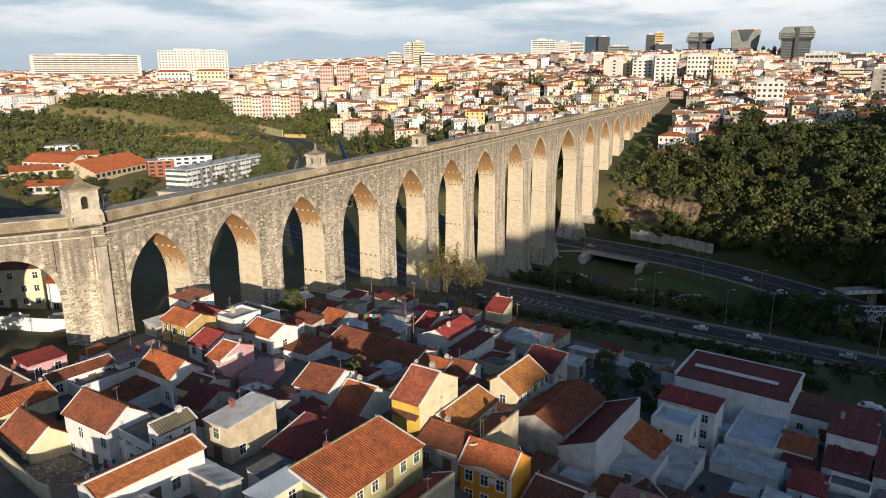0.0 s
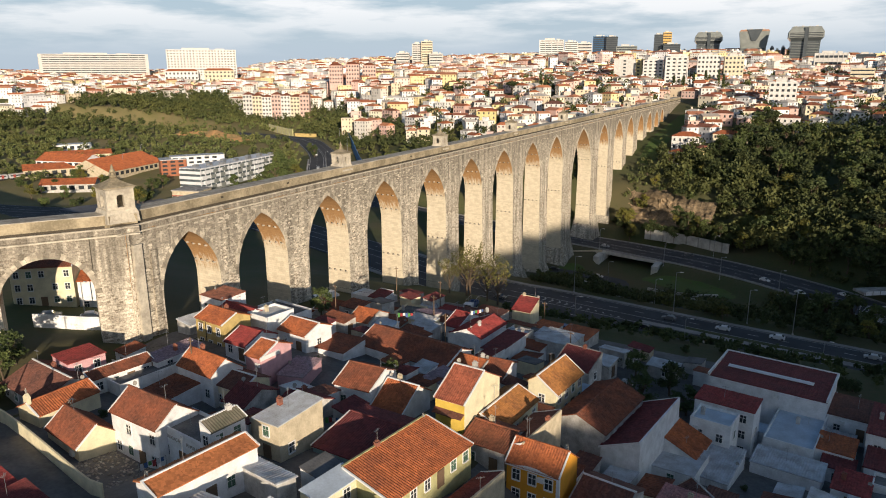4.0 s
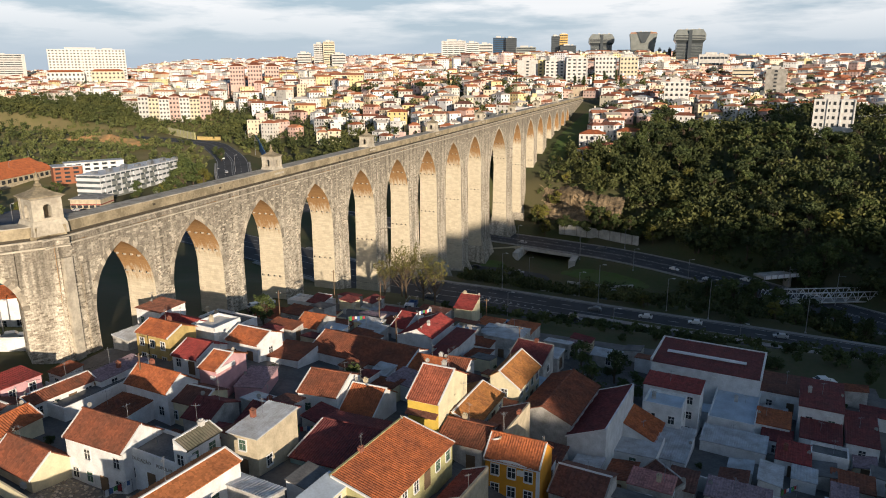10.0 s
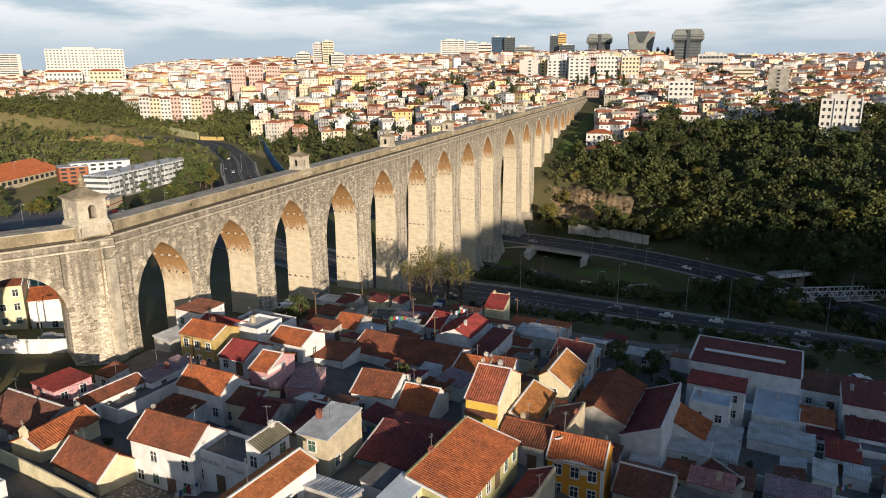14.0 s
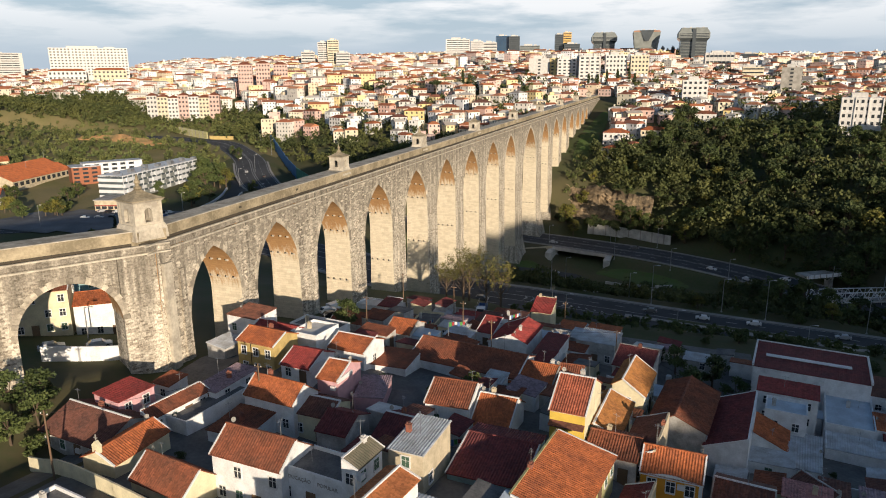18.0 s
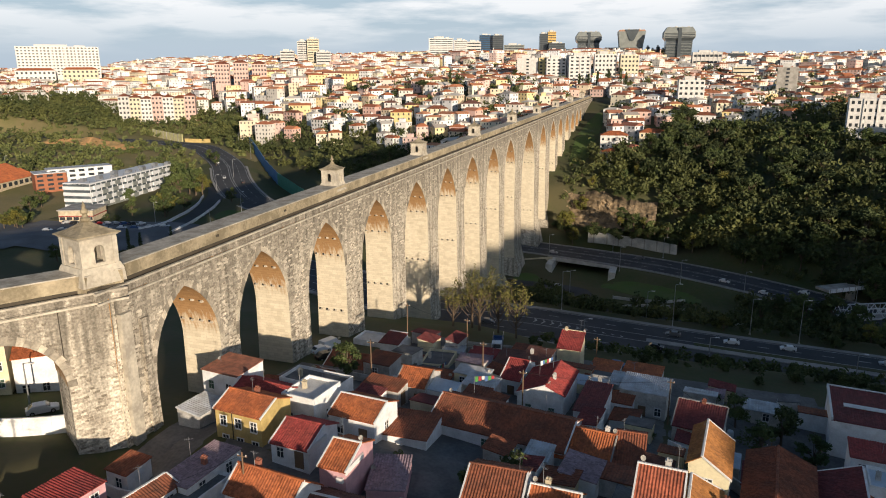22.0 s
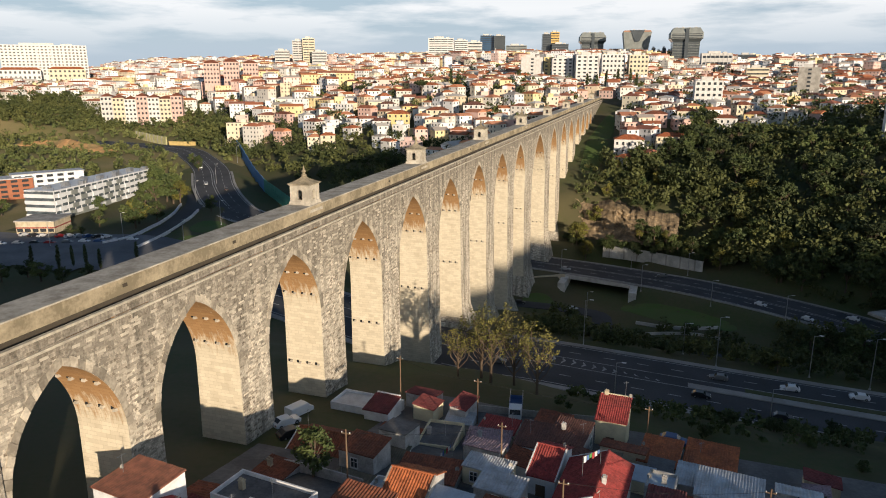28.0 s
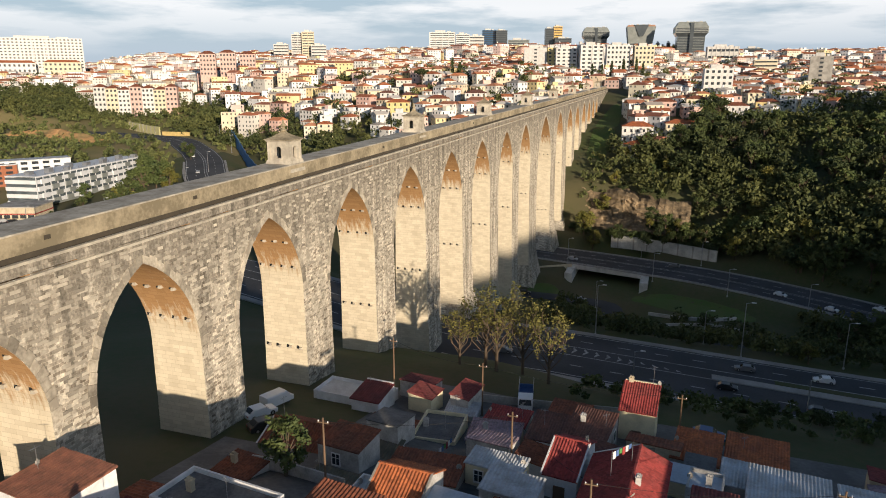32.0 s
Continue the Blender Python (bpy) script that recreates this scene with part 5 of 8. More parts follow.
def tree_meshes(kind, dense=1.0):
    """Trunk with limbs, and crown, for a tree about 8 m high."""
    t, c = Shape(), Shape()
    lean = Vector((grow.uniform(-0.3, 0.3), grow.uniform(-0.3, 0.3), 0))
    if kind == "cypress":
        t.rod((0, 0, -0.4), (0, 0, 6.5), 0.16, 0.04)
        for i in range(34):
            z = 0.8 + 7.2 * i / 33
            r = 0.75 * math.sin(math.pi * min(1, (0.15 + 0.85 * (1 - i / 33)))) ** 0.7 * (1 - 0.6 * i / 33) + 0.12
            leaves(c, (grow.uniform(-0.15, 0.15), grow.uniform(-0.15, 0.15), z), r, int(15 * dense), 0.28)
        return t.mesh("trunk", BARK), c
    top = 4.4 if kind != "pine" else 6.0
    knots = [Vector((0, 0, -0.6)), Vector((0.1, 0.05, 1.6)) + lean * 0.3, Vector((0.0, 0.1, 3.0)) + lean, Vector((0, 0, top)) + lean * 1.4]
    for i, (a, b) in enumerate(zip(knots, knots[1:])):
        t.rod(a, b, 0.30 - 0.06 * i, 0.24 - 0.06 * i, 7)
    clumps = 15 if kind != "pine" else 13
    for i in range(clumps):
        a = 2.4 * i + grow.uniform(-0.4, 0.4)
        if kind == "pine":
            r, z = grow.uniform(0.4, 2.9), top + grow.uniform(0.3, 1.7)
        elif kind == "shrub":
            r, z = grow.uniform(0.2, 2.3), grow.uniform(1.0, 4.0)
        else:
            h = grow.random()
            r, z = (0.5 + 2.3 * math.sin(math.pi * min(1, h * 0.8 + 0.15))) * grow.uniform(0.55, 1.05), 2.4 + 5.0 * h
        p = Vector((r * math.cos(a), r * math.sin(a), z)) + lean * (z / 5)
        s0 = knots[2] if z > 3 else knots[1]
        t.rod(s0, s0.lerp(p, 0.55) + Vector((0, 0, 0.3)), 0.09, 0.06, 5, caps=False)
        t.rod(s0.lerp(p, 0.55) + Vector((0, 0, 0.3)), p, 0.06, 0.02, 5, caps=False)
        leaves(c, p, grow.uniform(0.8, 1.45), int(46 * dense), 0.34 if kind != "bare" else 0.2, 0.75 if kind != "pine" else 0.5)
        for _ in range(3):
            q = p + Vector((grow.uniform(-1.2, 1.2), grow.uniform(-1.2, 1.2), grow.uniform(-0.7, 0.8)))
            leaves(c, q, 0.55, int(12 * dense), 0.3)
    return t.mesh("trunk", BARK), c


def bare_tree_meshes():
    """A leafless poplar-like tree: many thin upright twigs and a few last leaves."""
    t, c = Shape(), Shape()
    t.rod((0, 0, -0.6), (0, 0, 3.0), 0.24, 0.18, 7)
    for i in range(16):
        a, z = 2.4 * i, 1.6 + 0.25 * i
        d = Vector((math.cos(a), math.sin(a), 1.3))
        p0, p1 = Vector((0, 0, z)), Vector((0, 0, z)) + d * grow.uniform(1.2, 2.2)
        p2 = p1 + Vector((d.x * 0.6, d.y * 0.6, 2.6)) * grow.uniform(0.6, 1.0)
        t.rod(p0, p1, 0.08, 0.05, 5, caps=False).rod(p1, p2, 0.05, 0.012, 4, caps=False)
        for _ in range(7):
            q = p1.lerp(p2, grow.random())
            e = q + Vector((grow.uniform(-0.8, 0.8), grow.uniform(-0.8, 0.8), grow.uniform(0.5, 1.5)))
            t.rod(q, e, 0.022, 0.006, 3, caps=False)
            leaves(c, e, 0.5, 10, 0.16)
    t.rod((0, 0, 3.0), (0, 0, 7.5), 0.18, 0.03, 6)
    return t.mesh("trunk", BARK), c


KINDS = {}
for kind, mats, count in (("broad", (LEAF, LEAF, LEAF_YELLOW), 3), ("pine", (LEAF_PINE, LEAF_PINE), 2), ("shrub", (LEAF, LEAF_PINE), 2), ("cypress", (LEAF_PINE,), 1)):
    KINDS[kind] = []
    for i in range(count):
        tm, c = tree_meshes(kind)
        for mt in {id(q): q for q in mats}.values():
            KINDS[kind].append((tm, c.mesh("crown", mt), mt))
tm, c = bare_tree_meshes()
KINDS["bare"] = [(tm, c.mesh("crown", LEAF_DRY), LEAF_DRY)]
TREE_LABEL = {"broad": "leafy dark green broadleaf tree on the slope", "pine": "spreading pine tree with a flat dark crown", "shrub": "dense low green shrub", "cypress": "slim dark cypress tree", "bare": "nearly bare tall tree with thin upright twigs"}


def tree(kind, x, y, height, leaf=None, z=None):
    options = [o for o in KINDS[kind] if leaf is None or o[2] is leaf]
    tm, cm, mt = grow.choice(options)
    k = height / 8.0
    label = TREE_LABEL[kind] if mt is not LEAF_YELLOW else "yellowing autumn broadleaf tree on the slope"
    t = thing("tree" if kind != "shrub" else "shrub", pose(x, y, ground_z(x, y) if z is None else z, 0, 0, grow.uniform(0, 360)) @ Matrix.Diagonal((k * grow.uniform(0.85, 1.2), k * grow.uniform(0.85, 1.2), k, 1)), label, "tree" if kind != "shrub" else "shrub", "trees of the valley")
    part("trunk", tm, BARK, t)
    part("crown", cm, mt, t)
    return t


# wooded slope across the valley, and the bushes below the avenue
def shore(x):
    """Where the wood begins above the lower road."""
    return float(np.interp(x, (-75, -40, -3, 40, 120, 260), (372, 350, 323, 291, 241, 166)))


made = 0
while made < 178:
    x = grow.uniform(-60, 95)
    y = shore(x) + 2 + 150 * grow.random() ** 1.3
    if x < -42 and y < 394:
        continue
    made += 1
    kind = grow.choices(("broad", "pine", "shrub"), (0.55, 0.3, 0.15))[0]
    gold = kind == "broad" and -40 < x < 45 and shore(x) + 30 < y < shore(x) + 62 and grow.random() < 0.6
    tree(kind, x, y, grow.uniform(9, 14) if kind != "shrub" else grow.uniform(5, 8), LEAF_YELLOW if gold else (LEAF if kind == "broad" else None))
for x, y, h in ((-92, 383, 9), (-98, 378, 8), (-88, 392, 7), (-72, 398, 7), (-80, 405, 7), (-64, 402, 8), (-95, 402, 6), (-86, 414, 7), (-70, 414, 8), (-60, 410, 8), (-90, 425, 7), (-78, 424, 8), (-66, 426, 9), (-58, 432, 9)):
    tree(grow.choice(("broad", "shrub")), x, y, h)
for x, y, h in ((-99, 371, 11), (-94, 366, 9)):
    tree("broad", x, y, h, LEAF_YELLOW)
for i in range(62):
    x = grow.uniform(-98, 90)
    y = 222 + grow.uniform(2, 34) - 0.10 * max(x + 60, 0)
    tree("shrub" if grow.random() < 0.75 else "broad", x, y, grow.uniform(3, 5.5) + (2.5 if x > 0 else 0))
for i in range(54):
    x = grow.uniform(-50, 34)
    y = 166 - 0.06 * (x + 46) + grow.uniform(-20, 18)
    tree("shrub", x, y, grow.uniform(2.6, 4.6))
for x, y, h in ((-88, 162, 11.5), (-84, 165, 10.5), (-91, 166, 10.5), (-78.5, 160, 10), (-95, 163, 8)):
    tree("bare", x, y, h)
for x, y, h in ((-30, 118, 6.5), (-26, 124, 7), (-22, 119, 6), (-33, 126, 6), (-37, 130, 5), (-16, 116, 5), (-66, 79, 5), (-62, 81, 5.5), (-60, 76, 4.5), (-97, 108.5, 6.5), (-112.5, 50.5, 5.4), (-112, 46, 5.4), (-115, 54, 5.6), (-116.5, 50, 5.8), (-109.5, 47.5, 4.6), (-110.5, 54.0, 4.4)):
    tree("broad" if h > 5.2 else "shrub", x, y, h, LEAF)
for x, y, h in ((-14, 262, 11), (-9, 268, 12), (-4, 258, 12), (1, 266, 13), (5, 256, 11), (9, 263, 13), (-6, 248, 10), (3, 246, 10), (12, 250, 12), (16, 258, 12), (-18, 253, 9), (20, 246, 11), (26, 252, 12), (33, 246, 11), (-1, 274, 12), (40, 240, 11), (10, 240, 9)):
    tree("broad", x, y, h, LEAF)
# behind the aqueduct
for x, y, h in ((-279, 279, 14), (-284, 287, 12), (-274, 287, 10), (-298, 278, 7), (-303, 321, 15), (-297, 326, 15), (-306, 332, 14), (-311, 322, 12.5), (-291, 324, 12), (-267, 316, 8), (-325, 349, 14), (-318, 340, 13), (-333, 355, 13), (-298, 262, 4), (-292, 262, 4), (-262, 200, 7), (-259, 207, 6), (-251, 205, 7), (-243, 206, 6), (-238, 212, 5), (-318, 300, 9), (-330, 240, 9), (-345, 232, 8), (-352, 268, 9), (-358, 280, 9), (-220, 300, 7), (-225, 390, 10), (-205, 398, 11), (-190, 402, 12), (-178, 396, 11), (-215, 410, 10), (-160, 405, 10), (-150, 398, 9), (-235, 420, 9), (-170, 415, 10), (-140, 410, 9), (-330, 390, 9), (-345, 405, 8), (-360, 385, 8)):
    tree("broad", x, y, h, LEAF_YELLOW if h == 12 else LEAF)
for i in range(46):
    x = grow.uniform(-470, -325)
    y = 212 + 0.35 * max(0, -x - 350) + grow.uniform(-12, 40)
    if all((q.x - x) ** 2 + (q.y - y) ** 2 > 190 for q in AVENUE[::2]) and not (x > -352 and y > 252):
        tree(grow.choice(("broad", "broad", "shrub")), x, y, grow.uniform(5, 9))
for x, y in ((-267, 216), (-256, 217), (-254, 221), (-247, 220), (-243, 222), (-239, 235)):
    tree("cypress", x, y, grow.uniform(7, 9))
for x, y in ((-131, 640), (-124, 648), (-117, 655), (-108, 662), (-98, 668), (-212, 540), (-226, 566), (-92, 655)):
    tree("cypress", x, y, grow.uniform(14, 18))
for x, y, h in ((-243, 545, 13), (-300, 560, 9)):
    tree("pine", x, y, h)


def LOWER_Y(x):
    """The lower road's place along y, behind the aqueduct."""
    return float(np.interp(x, (-404, -335, -281, -231, -170, -112), (511, 434, 383, 352, 340, 343)))


def wood(name, spots, label, size=(5, 9), n=64, leaf=0.8, mat=None):
    """Far woods: crowns of many leaf sprays over thin trunks, in one mesh."""
    rng = np.random.default_rng(5)
    p = np.array(spots)
    k = len(p)
    gz = np.array([ground_z(a, b) for a, b in spots])
    h = rng.uniform(size[0], size[1], k)
    cl = 5
    cen = np.repeat(np.stack([p[:, 0], p[:, 1], gz], 1), cl, 0)
    hh = np.repeat(h, cl)
    cen[:, :2] += rng.uniform(-1, 1, (k * cl, 2)) * hh[:, None] * 0.30
    cen[:, 2] += hh * rng.uniform(0.34, 0.86, k * cl)
    rad = hh * rng.uniform(0.16, 0.30, k * cl)
    m = n // cl
    c = np.repeat(cen, m, 0)
    d = rng.normal(size=(len(c), 3))
    d /= np.linalg.norm(d, axis=1)[:, None]
    c = c + d * (np.repeat(rad, m) * rng.uniform(0.55, 1.0, len(c)))[:, None] * np.array([1, 1, 0.8])
    a = rng.normal(size=c.shape)
    a /= np.linalg.norm(a, axis=1)[:, None]
    b = np.cross(a, rng.normal(size=c.shape))
    b /= np.linalg.norm(b, axis=1)[:, None]
    s = leaf * rng.uniform(0.6, 1.4, len(c))[:, None]
    v = np.stack([c - a * s, c + b * s * 0.6, c + a * s, c - b * s * 0.6], 1).reshape(-1, 3)
    me = bpy.data.meshes.new(name)
    me.from_pydata(v.tolist(), [], np.arange(len(v)).reshape(-1, 4).tolist())
    me.materials.append(mat or LEAF_FAR)
    return tagged(new(name, me), label, "trees", kind="stuff")


spots = []
for i in range(2600):
    x = grow.uniform(-55, 420)
    y = shore(x) + 20 + 300 * grow.random()
    if y < 500 + 0.05 * x + 20 * math.sin(x * 0.04) or grow.random() < 0.05:
        if y > shore(x) + 34 or x > 80:
            spots.append((x, y))
for i in range(420):
    x = grow.uniform(-50, 110)
    spots.append((x, shore(x) + 4 + 60 * grow.random()))
for i in range(64):
    x = grow.uniform(-96, -46)
    y = 398 - 24 * (x + 108) / 66 + grow.uniform(-1, 46)
    if not (-96 < x < -66 and 432 < y) and x > -100 + 0.0 * y:
        spots.append((x, y))
wood("hillside_wood", spots, "dense dark green wood on the far slope", (8, 13), 70, 0.85)
scrub = []
for i in range(9000):
    x, y = grow.uniform(-900, -330), grow.uniform(240, 620)
    s = ground_z(x, y)
    thick = math.sin(x * 0.03 + 2 * math.sin(y * 0.021)) + 0.8 * math.sin(y * 0.05)
    if (-1 < s < 11.5 and thick > -1.3 or 11.5 <= s < 30 and thick > -1.0) and grow.random() < 0.62 and all((q.x - x) ** 2 + (q.y - y) ** 2 > 230 for q in LOWER[::3]) and not (-420 < x and y < 352 and s < 1):
        scrub.append((x, y))
wood("hill_scrub", scrub, "pale olive scrub on the park hill", (2.6, 6.0), 56, 0.72, LEAF_SCRUB)
spots = []
for i in range(7000):
    x, y = grow.uniform(-980, -340), grow.uniform(240, 700)
    s = ground_z(x, y)
    lean = math.degrees(math.atan2(-x - 30, y - 20))
    if 1 < s < (38 if 45.5 < lean < 57 else 26) and (s > 22 or 15 < s and grow.random() < 0.6 or grow.random() < 0.12) and all((q.x - x) ** 2 + (q.y - y) ** 2 > 400 for q in LOWER[::3]):
        spots.append((x, y))
wood("park_wood", spots, "dark green park trees on the hill", (5, 9.5), 60, 0.8)
spots = [(grow.uniform(-1000, 520), grow.uniform(455, 1300)) for i in range(1900)]
wood("cliff_scrub", [(grow.uniform(-104, -42), grow.uniform(386, 428)) for i in range(190)], "low scrub above the quarry", (1.8, 4.5), 50, 0.45, LEAF_SCRUB)
verge = []
for i in range(330):
    x = grow.uniform(-74, 60)
    verge.append((x, grow.uniform(151, 187) - 0.06 * (x + 46)))
wood("verge_scrub", verge, "low dark scrub between the village and the avenue", (1.4, 3.4), 50, 0.36, LEAF)
slope_spots = []
for i in range(1500):
    x = grow.uniform(-420, -128)
    y = 0.28 * max(0, -x - 110) + grow.uniform(352, 432)
    if all((q.x - x) ** 2 + (q.y - y) ** 2 > 330 for q in LOWER[::2]) and (x < -330 or y - LOWER_Y(x) > 10) and grow.random() < 0.5:
        slope_spots.append((x, y))
wood("slope_wood", slope_spots, "dark green trees on the slope below the city", (4, 9), 60, 0.7)
wood("city_trees", [q for q in spots if ground_z(*q) > 24 and not (-130 < q[0] < -92 and q[1] < 600)], "small dark trees between the city houses", (7, 13), 60, 1.0)
def in_valley(x, y):
    """Between the avenue and the lower road, clear of the lawns, and the strip beyond that road."""
    a = float(np.interp(x, (-114, -62, -27, 0, 40, 110, 240), (206, 205.5, 204.5, 203.5, 201, 191, 165)))
    b = float(np.interp(x, (-112, -75, -40, -3, 40, 120, 260), (343, 337, 326, 306, 275, 225, 150)))
    lawns = ((x + 52) / 27) ** 2 + ((y - 298) / 15) ** 2 < 1 or ((x + 84) / 18) ** 2 + ((y - 268) / 7) ** 2 < 1
    return a < y < b + 26 and not lawns and not (x < -20 and y > b - 46 and y < b + 12)


spots = [(grow.uniform(-96, 210), grow.uniform(120, 330)) for i in range(5200)]
wood("valley_bushes", [q for q in spots if in_valley(*q) and all((r.x - q[0]) ** 2 + (r.y - q[1]) ** 2 > gap for line, gap in ((AVENUE, 300), (LOWER, 230), (SLIP, 64)) for r in line[::2])], "dark bushes on the valley floor", (2.4, 6), 60, 0.5)

# ---- the city on the far hill ----
town = random.Random(23)
CELLS = {}


def free(x, y, r):
    """Claims a round plot of the city if nothing stands there yet."""
    i, j = int(x // 40), int(y // 40)
    for a in (i - 1, i, i + 1):
        for b in (j - 1, j, j + 1):
            for px, py, pr in CELLS.get((a, b), ()):
                if (px - x) ** 2 + (py - y) ** 2 < (r + pr) ** 2:
                    return False
    CELLS.setdefault((i, j), []).append((x, y, r))
    return True


def clear_of_roads(x, y, gap):
    return all((p.x - x) ** 2 + (p.y - y) ** 2 > gap * gap for line in (AVENUE, LOWER) for p in line[::2])


def turned(x, y, z, yaw):
    c, s = math.cos(radians(yaw)), math.sin(radians(yaw))
    return lambda a, b, h: (x + a * c - b * s, y + a * s + b * c, z + h)


def body(s, P, u, v, h, foot=3.0):
    s.solid([P(-u, -v, -foot), P(u, -v, -foot), P(u, v, -foot), P(-u, v, -foot), P(-u, -v, h), P(u, -v, h), P(u, v, h), P(-u, v, h)], [(0, 1, 5, 4), (1, 2, 6, 5), (2, 3, 7, 6), (3, 0, 4, 7), (4, 5, 6, 7)])


def hipped(s, P, u, v, h, pitch, hip):
    o, k = 0.4, v * pitch
    a = [P(-u - o, -v - o, h - 0.1), P(u + o, -v - o, h - 0.1), P(u + o, v + o, h - 0.1), P(-u - o, v + o, h - 0.1), P(-u - o + hip, 0, h + k), P(u + o - hip, 0, h + k)]
    s.solid(a, [(0, 1, 5, 4), (1, 2, 5), (2, 3, 4, 5), (3, 0, 4), (3, 2, 1, 0)])
    return k


def block(s, r, w, x, y, yaw, ln, dp, z, h, roof=True, floors=3):
    """A house of the far city: walls into s, roof into r, window panes into w."""
    P = turned(x, y, z, yaw)
    u, v = ln / 2, dp / 2
    body(s, P, u, v, h)
    if roof:
        k = hipped(r, P, u, v, h, town.uniform(0.3, 0.45), min(u * 0.8, v) if town.random() < 0.6 else 0.0)
        if town.random() < 0.5:
            body(s, turned(*P(town.uniform(-0.6, 0.6) * u, 0.5, h), yaw), 0.5, 0.4, k + 1.2, 0)
    elif town.random() < 0.7:
        body(s, turned(*P(town.uniform(-0.4, 0.4) * u, 0, h), yaw), 1.8, 1.6, 2.4, 0)
    for side, half, span in ((0, v, u), (1, u, v), (3, u, v)):
        n = max(1, int(2 * span / 2.7))
        for f in range(floors):
            zz, hh, d = h * (f + 0.32) / floors, h / floors * 0.44, half + 0.05
            for i in range(n):
                if town.random() < 0.22:
                    continue
                c, ww = -span + 2 * span * (i + 0.5) / n, 0.46
                q = ((c - ww, -d), (c + ww, -d)) if side == 0 else (((d, c - ww), (d, c + ww)) if side == 1 else ((-d, c + ww), (-d, c - ww)))
                w.solid([P(*q[0], zz), P(*q[1], zz), P(*q[1], zz + hh), P(*q[0], zz + hh)], [(0, 1, 2, 3)])


VILLA = {k: plaster(k + "_villa_plaster", c, 0.35) for k, c in {"white": (0.72, 0.70, 0.67), "cream": (0.70, 0.62, 0.46), "pink": (0.66, 0.46, 0.40), "yellow": (0.72, 0.58, 0.28), "grey": (0.62, 0.60, 0.57)}.items()}
WIN = Shape().box(-0.55, -0.06, 0, 0.55, 0.04, 1.4).box(-0.68, -0.1, -0.14, 0.68, 0.02, 0.0).mesh("window", GLASS)


def villa(x, y, yaw, ln, dp, h, colour, floors, roof="rust", base=None):
    """A separate house at the near edge of the far city."""
    z = ground_z(x, y) if base is None else base
    t = thing("villa", pose(x, y, z, 0, 0, yaw), f"{colour} villa with a red hipped roof among trees", "house", "villas on the far slope")
    P = turned(0, 0, 0, 0)
    s = Shape()
    body(s, P, ln / 2, dp / 2, h)
    part("wall", s, VILLA[colour], t)
    s = Shape()
    k = hipped(s, P, ln / 2, dp / 2, h, 0.42, min(ln * 0.4, dp / 2))
    part("roof", s, ROOFS[roof], t)
    cx = town.uniform(-0.5, 0.5) * ln / 2
    part("chimney", Shape().box(cx - 0.4, 0.5, h, cx + 0.4, 1.2, h + k + 0.9), VILLA["white"], t)
    for f in range(floors):
        zz = h * (f + 0.32) / floors
        n = max(2, int(ln / 3.2))
        for i in range(n):
            part("window", WIN, GLASS, t, at=pose(-ln / 2 + ln * (i + 0.5) / n, -dp / 2, zz))
        part("window", WIN, GLASS, t, at=pose(ln / 2, 0, zz, 0, 0, 90))
        part("window", WIN, GLASS, t, at=pose(-ln / 2, 0, zz, 0, 0, -90))
    free(x, y, (ln + dp) / 4)
    return t


PANEL = Shape().box(-0.5, -0.08, 0, 0.5, 0.04, 1.0).mesh("window", GLASS)


def high_rise(name, x, y, w, d, top, base, yaw, mat, floors, bays, label, cap=None, ribs=None, side=3, band=False, pitched=False):
    """A tall building: body, roof plant, and its windows storey by storey."""
    z = min(base - 4, ground_z(x, y))
    t = thing(name, pose(x, y, z, 0, 0, yaw), label, "building", "tall buildings on the skyline")
    h, b = top - z, max(0.5, base - z)
    part("wall", Shape().box(-w / 2, -d / 2, 0, w / 2, d / 2, h), mat, t)
    if pitched:
        r = Shape()
        hipped(r, turned(0, 0, 0, 0), w / 2, d / 2, h, 0.42, d * 0.4)
        part("roof", r, cap, t)
    else:
        part("roof_plant", Shape().box(-w * 0.28, -d * 0.25, h, w * 0.12, d * 0.25, h + 2.6).box(w * 0.2, -d * 0.2, h, w * 0.34, d * 0.1, h + 1.7), cap or VILLA["grey"], t)
    step_z = (h - b) / floors
    for f in range(floors):
        zz = b + step_z * (f + 0.25)
        if band:
            part("window_band", PANEL, GLASS, t, at=pose(0, -d / 2, zz) @ Matrix.Diagonal((w * 0.94, 1, step_z * 0.36, 1)))
            part("window_band", PANEL, GLASS, t, at=pose(w / 2, 0, zz, 0, 0, 90) @ Matrix.Diagonal((d * 0.9, 1, step_z * 0.36, 1)))
            continue
        for i in range(bays):
            part("window", PANEL, GLASS, t, at=pose(-w / 2 + w * (i + 0.5) / bays, -d / 2, zz) @ Matrix.Diagonal((min(2.4, w / bays * 0.5), 1, step_z * 0.45, 1)))
        for i in range(side):
            part("window", PANEL, GLASS, t, at=pose(w / 2, -d / 2 + d * (i + 0.5) / side, zz, 0, 0, 90) @ Matrix.Diagonal((min(1.5, d / side * 0.4), 1, step_z * 0.45, 1)))
    for i in range(ribs or 0):
        xx = -w / 2 + w * i / (ribs - 1)
        part("rib", Shape().box(xx - 0.35, -d / 2 - 0.6, 0, xx + 0.35, -d / 2, h), mat, t)
    free(x, y, (w + d) / 4 + 2)
    return t

